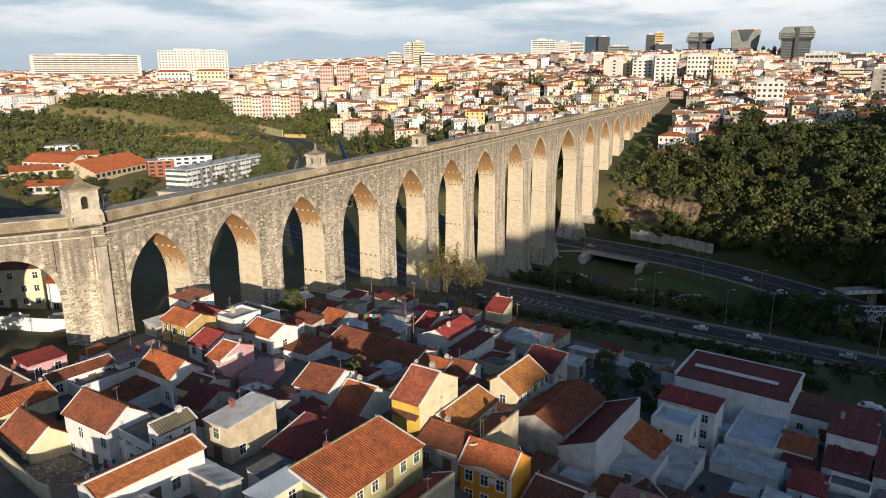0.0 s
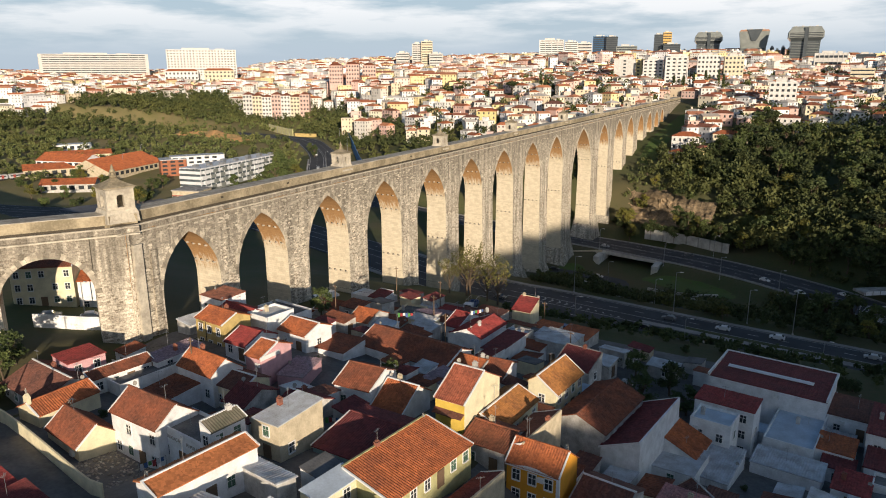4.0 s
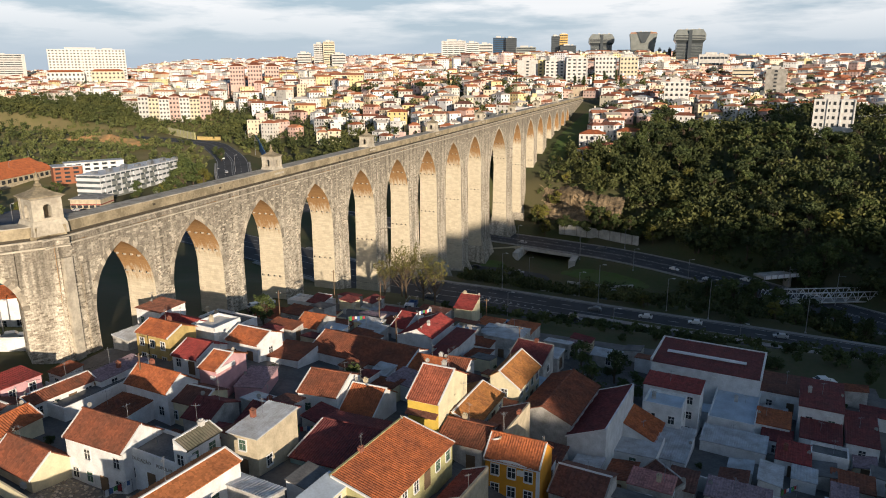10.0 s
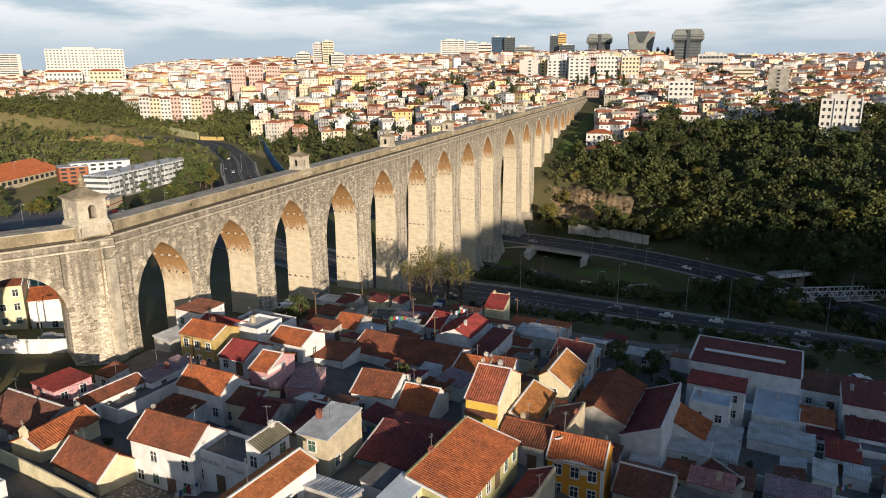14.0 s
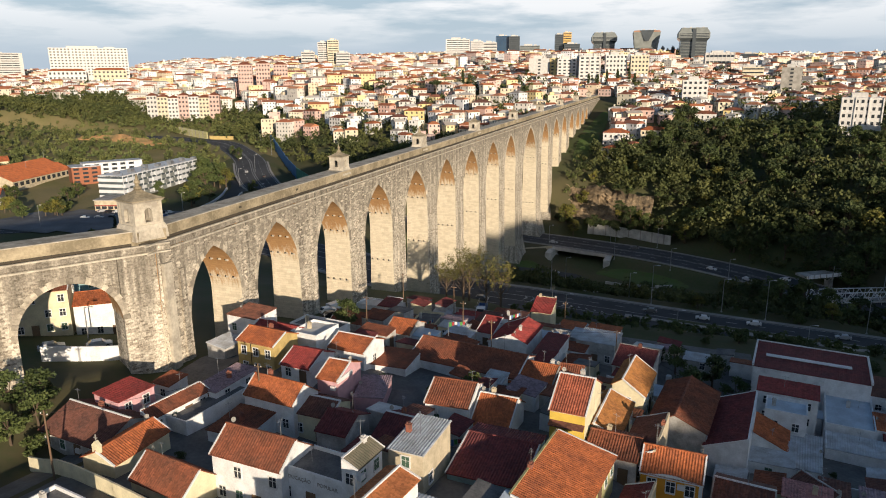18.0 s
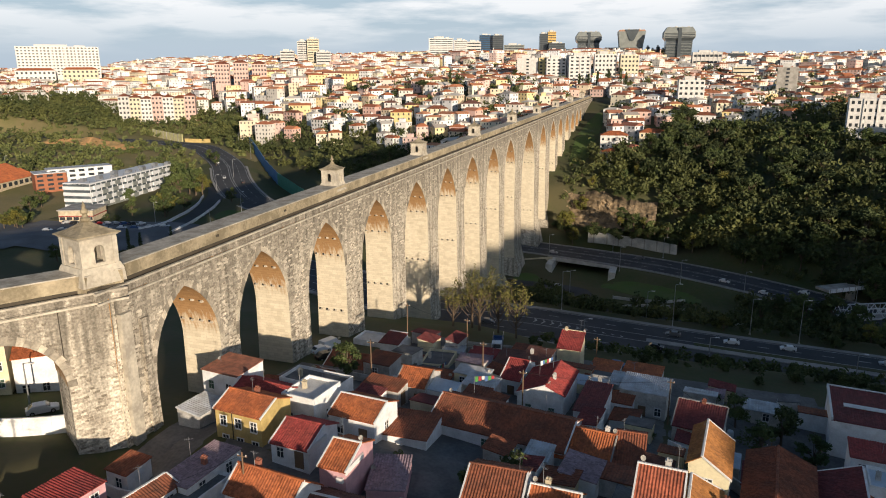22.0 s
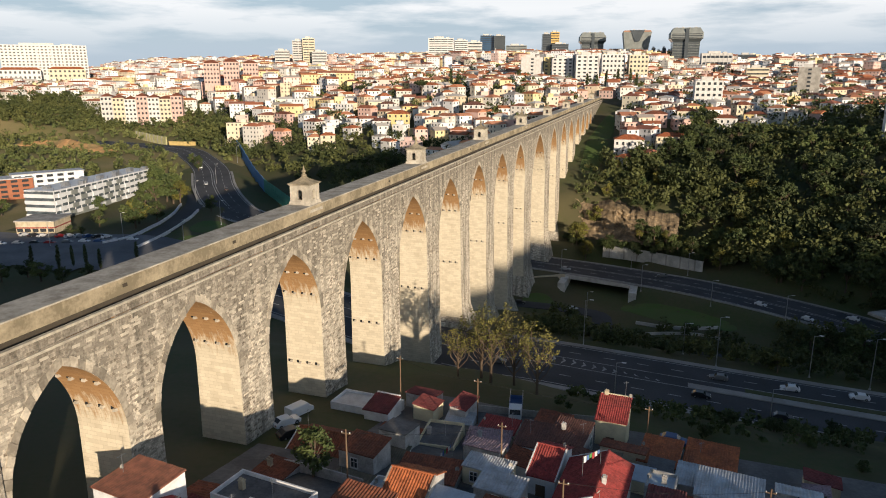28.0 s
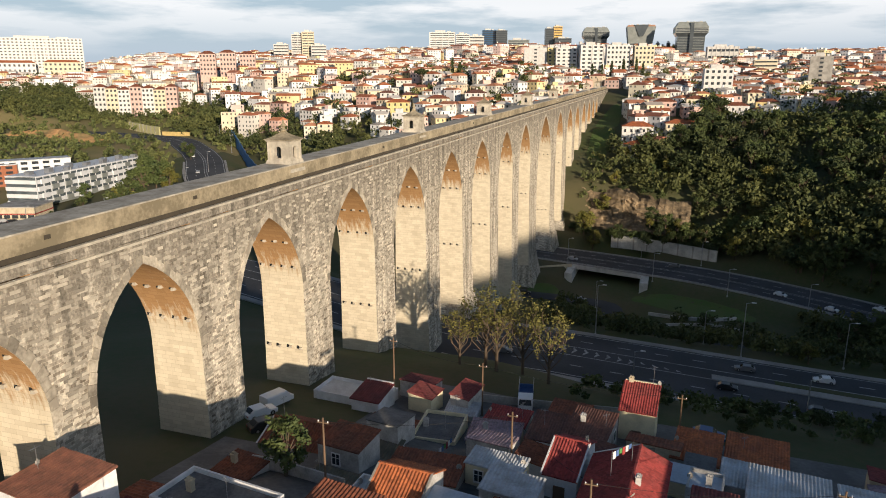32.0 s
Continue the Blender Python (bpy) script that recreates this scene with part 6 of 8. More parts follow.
# ---- skyline ----
DARKGLASS = material("dark_tower_glass", (0.05, 0.058, 0.062), (0.085, 0.095, 0.10), rough=0.18, broad=0.1, amount=0.6, bump=0.0, spec=0.6)
BLUEGLASS = material("blue_tower_glass", (0.02, 0.06, 0.13), (0.05, 0.11, 0.19), rough=0.1, broad=0.08, amount=0.6, bump=0.0, spec=0.7)
GREYPANEL = material("grey_green_panels", (0.25, 0.265, 0.25), (0.17, 0.185, 0.175), rough=0.5, broad=0.2, amount=0.6, bump=0.05)
GOLDPANEL = material("gold_panels", (0.62, 0.40, 0.12), (0.45, 0.28, 0.08), rough=0.4, broad=0.2, bump=0.0)


WARMCAP = material("rust_red_coping", (0.42, 0.24, 0.16), rough=0.5)


def flared_tower(x, y, w, top, base, yaw, notch=False):
    """A post-modern office tower: dark glass shaft with a slot down its middle, under a wide chamfered crown; or a block that widens upwards round a dark wedge."""
    z = base - 20
    t = thing("office_tower", pose(x, y, z, 0, 0, yaw), "dark glass office tower with a flared pale crown", "tower", "three flared towers")
    h, d = top - z, w * 0.8
    box = [(0, 1, 5, 4), (1, 2, 6, 5), (2, 3, 7, 6), (3, 0, 4, 7), (4, 5, 6, 7), (3, 2, 1, 0)]

    def frustum(a, b, za, zb):
        q = lambda k, zz: [(-w * k, -d * k, zz), (w * k, -d * k, zz), (w * k, d * k, zz), (-w * k, d * k, zz)]
        return Shape().solid(q(a, za) + q(b, zb), box)
    if notch:
        part("shaft", frustum(0.40, 0.42, 0, h * 0.55), DARKGLASS, t)
        part("crown", frustum(0.42, 0.5, h * 0.55, h - 3), GREYPANEL, t)
        part("cap", frustum(0.5, 0.46, h - 3, h - 0.5), WARMCAP, t)
        part("wedge", Shape().prism([(-w * 0.26, h - 0.2), (-w * 0.07, h * 0.72), (w * 0.07, h * 0.72), (w * 0.26, h - 0.2)], -d * 0.515, -d * 0.40, 0, "y"), DARKGLASS, t)
        for f in range(9):
            k = 0.425 + 0.07 * f / 9
            part("floor_band", Shape().box(-w * k - 0.15, -d * k - 0.15, 0, w * k + 0.15, d * k, 0.35), GREYPANEL, t, at=pose(0, 0, h * (0.56 + 0.40 * f / 9)))
    else:
        part("shaft", frustum(0.40, 0.42, 0, h * 0.70), DARKGLASS, t)
        part("shoulder", frustum(0.42, 0.5, h * 0.70, h * 0.77), DARKGLASS, t)
        part("crown", frustum(0.5, 0.5, h * 0.77, h * 0.89), GREYPANEL, t)
        part("cap", frustum(0.5, 0.40, h * 0.89, h), GREYPANEL, t)
        part("slot", Shape().box(-w * 0.055, -d * 0.52, h * 0.30, w * 0.055, -d * 0.38, h - 1.5), DARKGLASS, t)
        for f in range(3):
            part("window_band", PANEL, GLASS, t, at=pose(0, -d * 0.503, h * (0.785 + 0.034 * f)) @ Matrix.Diagonal((w * 0.94, 1, 1.1, 1)))
            part("window_band", PANEL, GLASS, t, at=pose(w * 0.503, 0, h * (0.785 + 0.034 * f), 0, 0, 90) @ Matrix.Diagonal((d * 0.94, 1, 1.1, 1)))
    for f in range(12):
        part("floor_band", Shape().box(-w * 0.425, -d * 0.425, 0, w * 0.425, d * 0.425, 0.4), GREYPANEL, t, at=pose(0, 0, h * (0.30 + (0.26 if notch else 0.40) * f / 12)))
    for k in range(4):
        part("roof_unit", Shape().box(-1.6, -1.6, 0, 1.6, 1.6, 1.6 + 0.6 * (k % 2)), VILLA["grey"], t, at=pose(-w * 0.3 + w * 0.2 * k, 0, h - 0.4))
    free(x, y, w * 0.6)


flared_tower(-203, 1266, 42, 127, 86, 12)
flared_tower(-129, 1225, 43, 127, 85, 8, notch=True)
flared_tower(-55, 1186, 46, 127, 80, 6)
for k in range(4):
    high_rise("round_stair_tower", -102 + 8 * k, 1232, 5.5, 5.5, 100 - (k % 2) * 4, 80, 10, GOLDPANEL if k % 2 else DARKGLASS, 3, 1, "slim ribbed tower with a rounded gold top", side=1)
high_rise("office_tower", -259, 1150, 13, 16, 120, 90, 15, DARKGLASS, 9, 2, "slim dark glass tower on the skyline", band=True)
high_rise("office_tower", -247, 1155, 13, 16, 123, 90, 15, GOLDPANEL, 9, 2, "slim tower with gold panels", band=True)
high_rise("office_block", -237, 1143, 25, 18, 105, 84, 15, DARKGLASS, 6, 5, "dark glass office block on the skyline", band=True)
high_rise("glass_office", -362, 1180, 22, 24, 121, 92, 18, BLUEGLASS, 9, 3, "blue glass office building with a curved top", band=True)
high_rise("glass_office", -341, 1178, 18, 24, 120, 92, 18, DARKGLASS, 9, 3, "dark glass office building", band=True)
high_rise("office_block", -295, 1100, 31, 16, 102, 82, 15, GREYPANEL, 6, 6, "grey office slab with dark windows", band=True)
high_rise("apartment_tower", -392, 1034, 36, 18, 111, 80, 20, VILLA["white"], 10, 8, "white apartment tower with small windows", ribs=5, band=True)
high_rise("apartment_tower", -364, 1042, 19, 16, 108, 80, 20, VILLA["white"], 10, 4, "white apartment tower on the skyline", band=True)
high_rise("apartment_block", -346, 1052, 21, 14, 106, 84, 18, VILLA["grey"], 5, 4, "pale grey apartment block on the skyline", band=True)
high_rise("apartment_tower", -566, 929, 16, 16, 106, 72, 28, VILLA["grey"], 11, 3, "tall pale apartment tower with brown ribs", ribs=3, band=True)
high_rise("apartment_tower", -551, 931, 16, 16, 109, 72, 28, VILLA["cream"], 11, 3, "tall cream apartment tower with brown ribs", ribs=3, band=True)
high_rise("apartment_block", -532, 925, 20, 14, 91, 72, 28, VILLA["grey"], 5, 8, "pale apartment slab on the skyline", band=True)
high_rise("apartment_block", -590, 925, 20, 14, 93, 74, 28, VILLA["grey"], 5, 8, "grey office slab with long windows", band=True)
high_rise("housing_slab", -846, 764, 98, 16, 98, 60, 46, VILLA["white"], 10, 22, "long white housing slab with rows of windows", ribs=8)
high_rise("school_wing", -846, 724, 46, 14, 67, 42, 46, VILLA["white"], 4, 9, "long white school with a red roof", cap=ROOFS["orange"], pitched=True)
high_rise("school_wing", -810, 762, 42, 14, 68, 46, 46, VILLA["cream"], 4, 8, "long cream school with a red roof", cap=ROOFS["orange"], pitched=True)
high_rise("hospital_slab", -1300, 905, 195, 20, 101, 64, 55, VILLA["grey"], 9, 40, "very long pale hospital slab on the ridge", ribs=12, band=True)
high_rise("apartment_tower", -188, 690, 20, 15, 76, 48, 14, VILLA["grey"], 9, 1, "pale grey apartment tower with a blank wall", side=4)
high_rise("apartment_tower", -173, 692, 9, 14, 76, 48, 14, VILLA["yellow"], 9, 2, "cream and yellow apartment tower")
high_rise("apartment_tower", -159, 681, 18, 15, 75, 48, 14, VILLA["white"], 9, 4, "white apartment tower with dark windows")
high_rise("apartment_tower", -147, 684, 5, 13, 78, 48, 14, VILLA["white"], 9, 1, "narrow white apartment tower")
high_rise("apartment_tower", -136, 672, 19, 14, 77, 48, 14, VILLA["white"], 9, 4, "white apartment tower with yellow loggias", ribs=3)
high_rise("apartment_block", -122, 762, 22, 14, 80, 58, 12, VILLA["white"], 5, 6, "white apartment block beside the cypresses")
high_rise("apartment_block", -98, 760, 18, 14, 79, 58, 12, VILLA["cream"], 5, 5, "cream apartment block on the hill")
for k in range(3):
    high_rise("terrace_row", -490 + 15.5 * k, 628 + 9.6 * k, 14.5, 13, 72 + 1.2 * (k % 2), 52, 32, VILLA["pink"], 5, 5, "pink apartment house with a red roof", cap=ROOFS["rust"], side=2, pitched=True)
for k, col in enumerate(("grey", "cream", "white", "pink", "white", "cream", "pink")):
    high_rise("terrace_row", -533 + 8.2 * k, 536 + 5.0 * k, 9.4, 12, 43 - 1.2 * (k % 3), 22, 31, VILLA[col], 5, 3, f"tall {col} terrace house with a red roof", cap=ROOFS["rust"], side=2, pitched=True)
high_rise("pale_museum", -17, 1010, 36, 20, 86, 62, 5, VILLA["grey"], 3, 7, "pale concrete building with a slotted crown", ribs=8, band=True)
high_rise("glass_office", 22, 1060, 22, 18, 85, 66, 0, DARKGLASS, 5, 4, "dark blue sloping glass office", band=True)
high_rise("apartment_block", 15, 822, 21, 16, 67, 48, 0, VILLA["cream"], 5, 4, "cream apartment block on the hill", band=True)
high_rise("apartment_tower", 35, 642, 15, 20, 66, 42, -8, CONCRETE, 8, 1, "grey concrete apartment slab with a blank gable", side=5)
high_rise("apartment_block", -39, 562, 18, 14, 57, 38, 4, VILLA["white"], 5, 5, "white apartment block above the villas", side=3)
high_rise("apartment_block", 52, 446, 20, 12, 49, 33, -6, VILLA["white"], 4, 7, "long pale apartment block at the edge of the wood", ribs=4)

# ---- villas near the aqueduct ----
villa(-82, 442, 6, 16, 11, 8.5, "white", 2, "orange")
villa(-58, 452, 4, 20, 10, 7.0, "cream", 2, "orange")
villa(-237, 484, 20, 15, 10, 9.5, "yellow", 3, "orange")
villa(-212, 492, 18, 15, 10, 8.5, "cream", 3, "rust")
villa(-188, 498, 14, 14, 10, 8.5, "white", 3, "brown")
villa(-70, 500, 4, 13, 9, 8, "pink", 2)
villa(-52, 508, 3, 12, 9, 8, "cream", 2)
villa(-30, 500, 0, 14, 9, 8, "white", 2)
villa(-12, 512, -4, 13, 9, 7, "yellow", 2)

# ---- quarters of the city ----
walls, roofs, panes = Shape(), Shape(), Shape()
near = 0
for i in range(16000):
    d = 400 + 1800 * town.random() ** 1.3
    b = radians(town.uniform(-20, 66))
    x, y = -30 - d * math.sin(b), 20 + d * math.cos(b)
    s = y - 0.28 * max(0, -x - 110)
    if (x > -380 and s < (422 if town.random() < 0.6 else 402)) or (-132 < x < -90 and y < 600) or (x > -70 and y < 492 + 0.30 * max(x, 0)) or (x < -380 and ground_z(x, y) < (36.5 if 45.5 < math.degrees(b) < 57 else 26)):
        continue
    far = d > 900
    ln, dp = (town.uniform(9, 22), town.uniform(8, 12)) if far else (town.uniform(7.5, 13 if x > -330 else 24), town.uniform(7, 9.5))
    if not clear_of_roads(x, y, 18) or not free(x, y, (ln + dp) / 4 * 0.98):
        continue
    fl = town.choice((2, 3, 3, 4)) if math.degrees(b) > 44 else town.choice((3, 4, 4, 5, 5, 6)) if far else (town.choice((3, 4, 4, 5)) if x < -330 else town.choice((2, 2, 3, 3)))
    yaw = town.choice((-35, -20, 15, 30, 55)) + town.uniform(-6, 6) + math.degrees(b) * 0.4
    if d < 640 and near < 50:
        near += 1
        villa(x, y, yaw, ln, dp, 2.9 * fl, town.choice(("white", "white", "cream", "white", "pink", "yellow", "grey")), fl, town.choice(("rust", "orange", "orange", "brown")))
    else:
        block(walls, roofs, panes, x, y, yaw, ln, dp, ground_z(x, y), 2.9 * fl, roof=town.random() < (0.55 if far else 0.84), floors=fl)
tagged(part("city_walls", walls, CITY_WALL), "crowded pale plastered city houses on the far hill", "houses", kind="stuff")
tagged(part("city_roofs", roofs, CITY_ROOF), "red and orange tiled roofs of the far city", "roofs", kind="stuff")
tagged(part("city_windows", panes, GLASS), "dark windows of the far city houses", "windows", kind="stuff")

# ---- unseen blocks added behind the camera to shade the valley ----
for i in range(47):
    x = -230 + 19 * i
    # heights set by where the shadow edge should fall
    top = (50 if x < 120 else 58 if x < 140 else 60 if x < 163 else min(63 + 0.21 * (x - 165), 89 + 0.05 * (x - 290))) + town.uniform(-2.0, 2.0)
    g = ground_z(x, -112)
    shade_block = thing("apartment_block", pose(x, -112, g), "unseen plain block added behind the camera to shade the valley", "building", "blocks on the near hill")
    part("wall", Shape().box(-8.6, -6, -3, 8.6, 6, top - g), WALLS["cream"], shade_block)
    part("roof", Shape().box(-8.9, -6.3, top - g, 8.9, 6.3, top - g + 0.3), ROOFS["grey"], shade_block)

# ---- lanes, yards and sheds between the houses ----
PLOTS = []
for h, e in HOUSES.values():
    PLOTS.append((h.matrix_world.translation.x, h.matrix_world.translation.y))
LANE = material("patched_lane_concrete", (0.20, 0.19, 0.18), (0.12, 0.115, 0.11), fine=2.0, broad=0.25, amount=0.9, bump=0.2)
s = Shape()
xs, ys = np.arange(-110, 26, 4.0), np.arange(24, 150, 4.0)
for a in xs:
    for b in ys:
        if b > 144 - 0.10 * (a + 60) or (a < -100 and b > 112) or (a < -106 and b < 60):
            continue
        q = [(a, b), (a + 4, b), (a + 4, b + 4), (a, b + 4)]
        s.face([(x, y, ground_z(x, y) + 0.10) for x, y in q])
lane = part("pavement", s, LANE)
tagged(lane, "patched grey concrete lanes and yards between the houses", "pavement", kind="structure")


def inside(x, y, gap):
    for h, e in HOUSES.values():
        ln, w0, w1 = h["plot"]
        p = h.matrix_world.inverted() @ Vector((x, y, 0))
        if -ln - gap < p.x < ln + gap and w0 - gap < p.y < w1 + gap:
            return True
    return False


def shed(x, y, yaw, ln, dp, h, wall, roof):
    z = ground_z(x, y)
    t = thing("shed", pose(x, y, z, 0, 0, yaw), f"small {WALL_WORD[wall]} lean-to shed with a {ROOF_WORD[roof]} roof", "shed", "sheds between the houses")
    u, v = ln / 2, dp / 2
    part("wall", Shape().prism([(-v, -1.5), (v, -1.5), (v, h + 0.45), (-v, h)][::-1], -u, u, 0, "x"), WALLS[wall], t)
    s = Shape()
    if roof in TILED:
        slope(s, -u - 0.15, u + 0.15, v + 0.15, h + 0.62, -v - 0.2, h + 0.14, ribs=0.4)
    else:
        s.solid([(-u - 0.1, -v - 0.1, h + 0.02), (u + 0.1, -v - 0.1, h + 0.02), (u + 0.1, v + 0.1, h + 0.47), (-u - 0.1, v + 0.1, h + 0.47), (-u - 0.1, -v - 0.1, h + 0.16), (u + 0.1, -v - 0.1, h + 0.16), (u + 0.1, v + 0.1, h + 0.61), (-u - 0.1, v + 0.1, h + 0.61)], [(3, 2, 1, 0), (4, 5, 6, 7), (0, 1, 5, 4), (1, 2, 6, 5), (2, 3, 7, 6), (3, 0, 4, 7)])
    part("roof", s, ROOFS[roof], t)
    if hand.random() < 0.25:
        add_window(t, pose(hand.uniform(-0.3, 0.3) * u, -v, 0.9))
    if hand.random() < 0.25:
        part("door", DOOR, WOOD, t, at=pose(u, 0, 0, 0, 0, 90))


SHEDS = []
tries = 0
while len(SHEDS) < 165 and tries < 14000:
    tries += 1
    x, y = hand.uniform(-108, 24), hand.uniform(30, 142)
    if y > 140 - 0.10 * (x + 60) or (x < -100 and y > 100) or (-36 < x < -14 and 112 < y < 130) or (-72 < x < -57 and 72 < y < 84) or y < 49.5 + 0.22 * (x + 70) and x < -58 or (-84 < x < -71 and y < 48) or (-40 < x < -25 and y < 71) or (x < -91 and 97 < y < 113) or (-106 < x < -74 and 58 < y < 86) or (x < -96 and 40 < y < 60):
        continue
    ln, dp = hand.uniform(3.0, 6.5), hand.uniform(2.6, 4.6)
    if inside(x, y, min(ln, dp) * 0.36) or any((a - x) ** 2 + (b - y) ** 2 < 12 for a, b in SHEDS):
        continue
    SHEDS.append((x, y))
    shed(x, y, -7.2 + 90 * hand.randint(0, 3), ln, dp, hand.uniform(2.1, 3.0), hand.choice(("white", "white", "grey", "white", "cream", "grey", "beige")), hand.choice(("maroon", "rust", "brown", "white", "grey", "rust", "zinc", "mauve", "rust", "maroon", "moss", "blue", "zinc")))


def yard_wall(x0, y0, x1, y1, high, mat, label, thick=0.22):
    n = max(1, int(math.hypot(x1 - x0, y1 - y0) / 3))
    w = Shape()
    d = Vector((y1 - y0, x0 - x1, 0)).normalized() * thick / 2
    for i in range(n):
        a, b = Vector((x0, y0, 0)).lerp(Vector((x1, y1, 0)), i / n), Vector((x0, y0, 0)).lerp(Vector((x1, y1, 0)), (i + 1) / n)
        za, zb = ground_z(a.x, a.y), ground_z(b.x, b.y)
        U = lambda p, z: (p.x, p.y, z)
        w.solid([U(a - d, za - 1), U(a + d, za - 1), U(b + d, zb - 1), U(b - d, zb - 1), U(a - d, za + high), U(a + d, za + high), U(b + d, zb + high), U(b - d, zb + high)], [(3, 2, 1, 0), (4, 5, 6, 7), (0, 1, 5, 4), (1, 2, 6, 5), (2, 3, 7, 6), (3, 0, 4, 7)])
    return tagged(part("yard_wall", w, mat), label, "wall")


yard_wall(-107, 44.4, -71, 38.2, 2.0, WALLS["cream"], "long cream plastered boundary wall beside the lane")
yard_wall(-108, 66, -99, 64, 1.8, WALLS["white"], "low white yard wall by the pier")
yard_wall(-104, 110, -90, 108, 1.5, WALLS["grey"], "low rough yard wall below the arches")
yard_wall(-90, 142, -62, 150, 1.3, CONCRETE, "low concrete wall below the avenue")
yard_wall(-30, 60, -18, 57, 2.4, WALLS["white"], "white yard wall between houses")
yard_wall(-27, 78, -20, 77, 3.0, CONCRETE, "bare concrete yard wall between houses")
yard_wall(-44, 104, -34, 101, 2.0, WALLS["white"], "white yard wall with stains")
yard_wall(-12, 86, 2, 84, 2.4, WALLS["white"], "white yard wall beside the sheds")
yard_wall(6, 88, 22, 85, 2.4, WALLS["white"], "peeling white yard wall")


# rooftop and yard clutter
def antenna(h, x, y, z, k=1.0):
    s = Shape().rod((0, 0, 0), (0, 0, 2.2 * k), 0.03, 0.02, 5)
    s.rod((-0.5, 0, 2.0 * k), (0.5, 0, 2.0 * k), 0.018, 0.018, 4)
    for i in range(6):
        s.rod((-0.45 + 0.18 * i, -0.28 + 0.03 * i, 2.0 * k), (-0.45 + 0.18 * i, 0.28 - 0.03 * i, 2.0 * k), 0.012, 0.012, 4)
    part("antenna", s, METAL, h, at=pose(x, y, z, 0, 0, hand.uniform(0, 180)))


def dish(h, x, y, z):
    s = Shape().rod((0, 0, 0), (0, 0, 0.8), 0.03, 0.03, 5)
    t = pose(0, -0.1, 0.85, 60, 0, 0)
    k = len(s.v)
    ring = Shape().lathe([(0.04, 0.0), (0.18, 0.02), (0.31, 0.09), (0.295, 0.10), (0.17, 0.035), (0.03, 0.015)], sides=10)
    s.solid([tuple(t @ Vector(p)) for p in ring.v], ring.f)
    s.rod(tuple(t @ Vector((0, 0, 0))), tuple(t @ Vector((0, 0.1, 0.45))), 0.015, 0.015, 4)
    part("satellite_dish", s, CONCRETE, h, at=pose(x, y, z, 0, 0, hand.uniform(-60, 60)))


for code, (h, e) in HOUSES.items():
    ln, w0, w1 = h["plot"]
    top = h["ridge"]
    if hand.random() < 0.6:
        antenna(h, hand.uniform(-0.8, 0.8) * ln, 0.0, top - 0.1, hand.uniform(0.8, 1.5))
    if hand.random() < 0.4:
        dish(h, ln * hand.choice((-0.9, 0.9)), min(w1, 0.6), top - 0.55)
    if hand.random() < 0.3:
        part("air_conditioner", Shape().box(-0.42, -0.34, 0, 0.42, 0.0, 0.62).lathe([(0.22, 0.0), (0.22, 0.01)], 0, 0, 8), TRIM, h, "boxy white air conditioner unit", at=pose(hand.uniform(-0.7, 0.7) * ln, w0, max(0.5, e - 1.6)))


CLOTH = [material(f"cloth_{k}", c, rough=0.9, fine=6) for k, c in (("white", (0.75, 0.75, 0.74)), ("blue", (0.10, 0.18, 0.38)), ("green", (0.10, 0.30, 0.08)), ("red", (0.40, 0.06, 0.06)))]


def laundry(x, y, z, yaw):
    t = thing("washing_line", pose(x, y, z, 0, 0, yaw), "washing line with clothes drying over a yard", "washing line", "washing lines")
    for u in (-1.6, 1.6):
        part("post", Shape().rod((u, 0, -1.0), (u, 0, 1.7), 0.035, 0.035, 5), METAL, t)
    part("line", Shape().rod((-1.6, 0, 1.6), (1.6, 0, 1.6), 0.012, 0.012, 3), DARK, t)
    for k in range(6):
        part("cloth", Shape().box(-1.45 + 0.48 * k, -0.02, 0.75 + 0.15 * (k % 3), -1.05 + 0.48 * k, 0.02, 1.58), CLOTH[(k * 5 + int(abs(x))) % 4], t)


for x, y in ((-72, 45.5), (-58.5, 64), (-64, 118), (-35, 112), (-84, 122), (2, 90), (-70, 100)):
    laundry(x, y, ground_z(x, y) + (0.2 if not inside(x, y, 0.2) else 6.4), hand.uniform(0, 90))


def water_tank(x, y, z):
    t = thing("water_tank", pose(x, y, z), "small pale water tank standing in a yard", "tank", "water tanks")
    part("tank", Shape().lathe([(0.5, 0.35), (0.55, 0.45), (0.55, 1.35), (0.45, 1.5), (0.12, 1.55)], sides=12), TRIM, t)
    for a in (0.4, -0.4):
        part("foot", Shape().box(a - 0.08, -0.45, 0, a + 0.08, 0.45, 0.35), CONCRETE, t)


for i in range(14):
    x, y = hand.uniform(-100, 15), hand.uniform(40, 130)
    if not inside(x, y, 0.8):
        water_tank(x, y, ground_z(x, y) + 0.1)
for i in range(34):
    x, y = hand.uniform(-105, 20), hand.uniform(32, 138)
    if not inside(x, y, 0.9):
        tree("shrub", x, y, hand.uniform(1.2, 3.0))


def utility_pole(x, y, high, mat=None):
    z = ground_z(x, y)
    t = thing("utility_pole", pose(x, y, z), "weathered wooden utility pole with a crossarm", "pole", "poles in the village")
    part("pole", Shape().rod((0, 0, -0.5), (0, 0, high), 0.13, 0.09, 8), mat or WOOD, t)
    part("crossarm", Shape().box(-0.6, -0.05, high - 0.6, 0.6, 0.05, high - 0.48), mat or WOOD, t)
    for dx in (-0.5, 0.0, 0.5):
        part("insulator", Shape().lathe([(0.05, high - 0.48), (0.07, high - 0.4), (0.04, high - 0.32)], dx, 0, 6), TRIM, t)
    return Vector((x, y, z + high - 0.4))


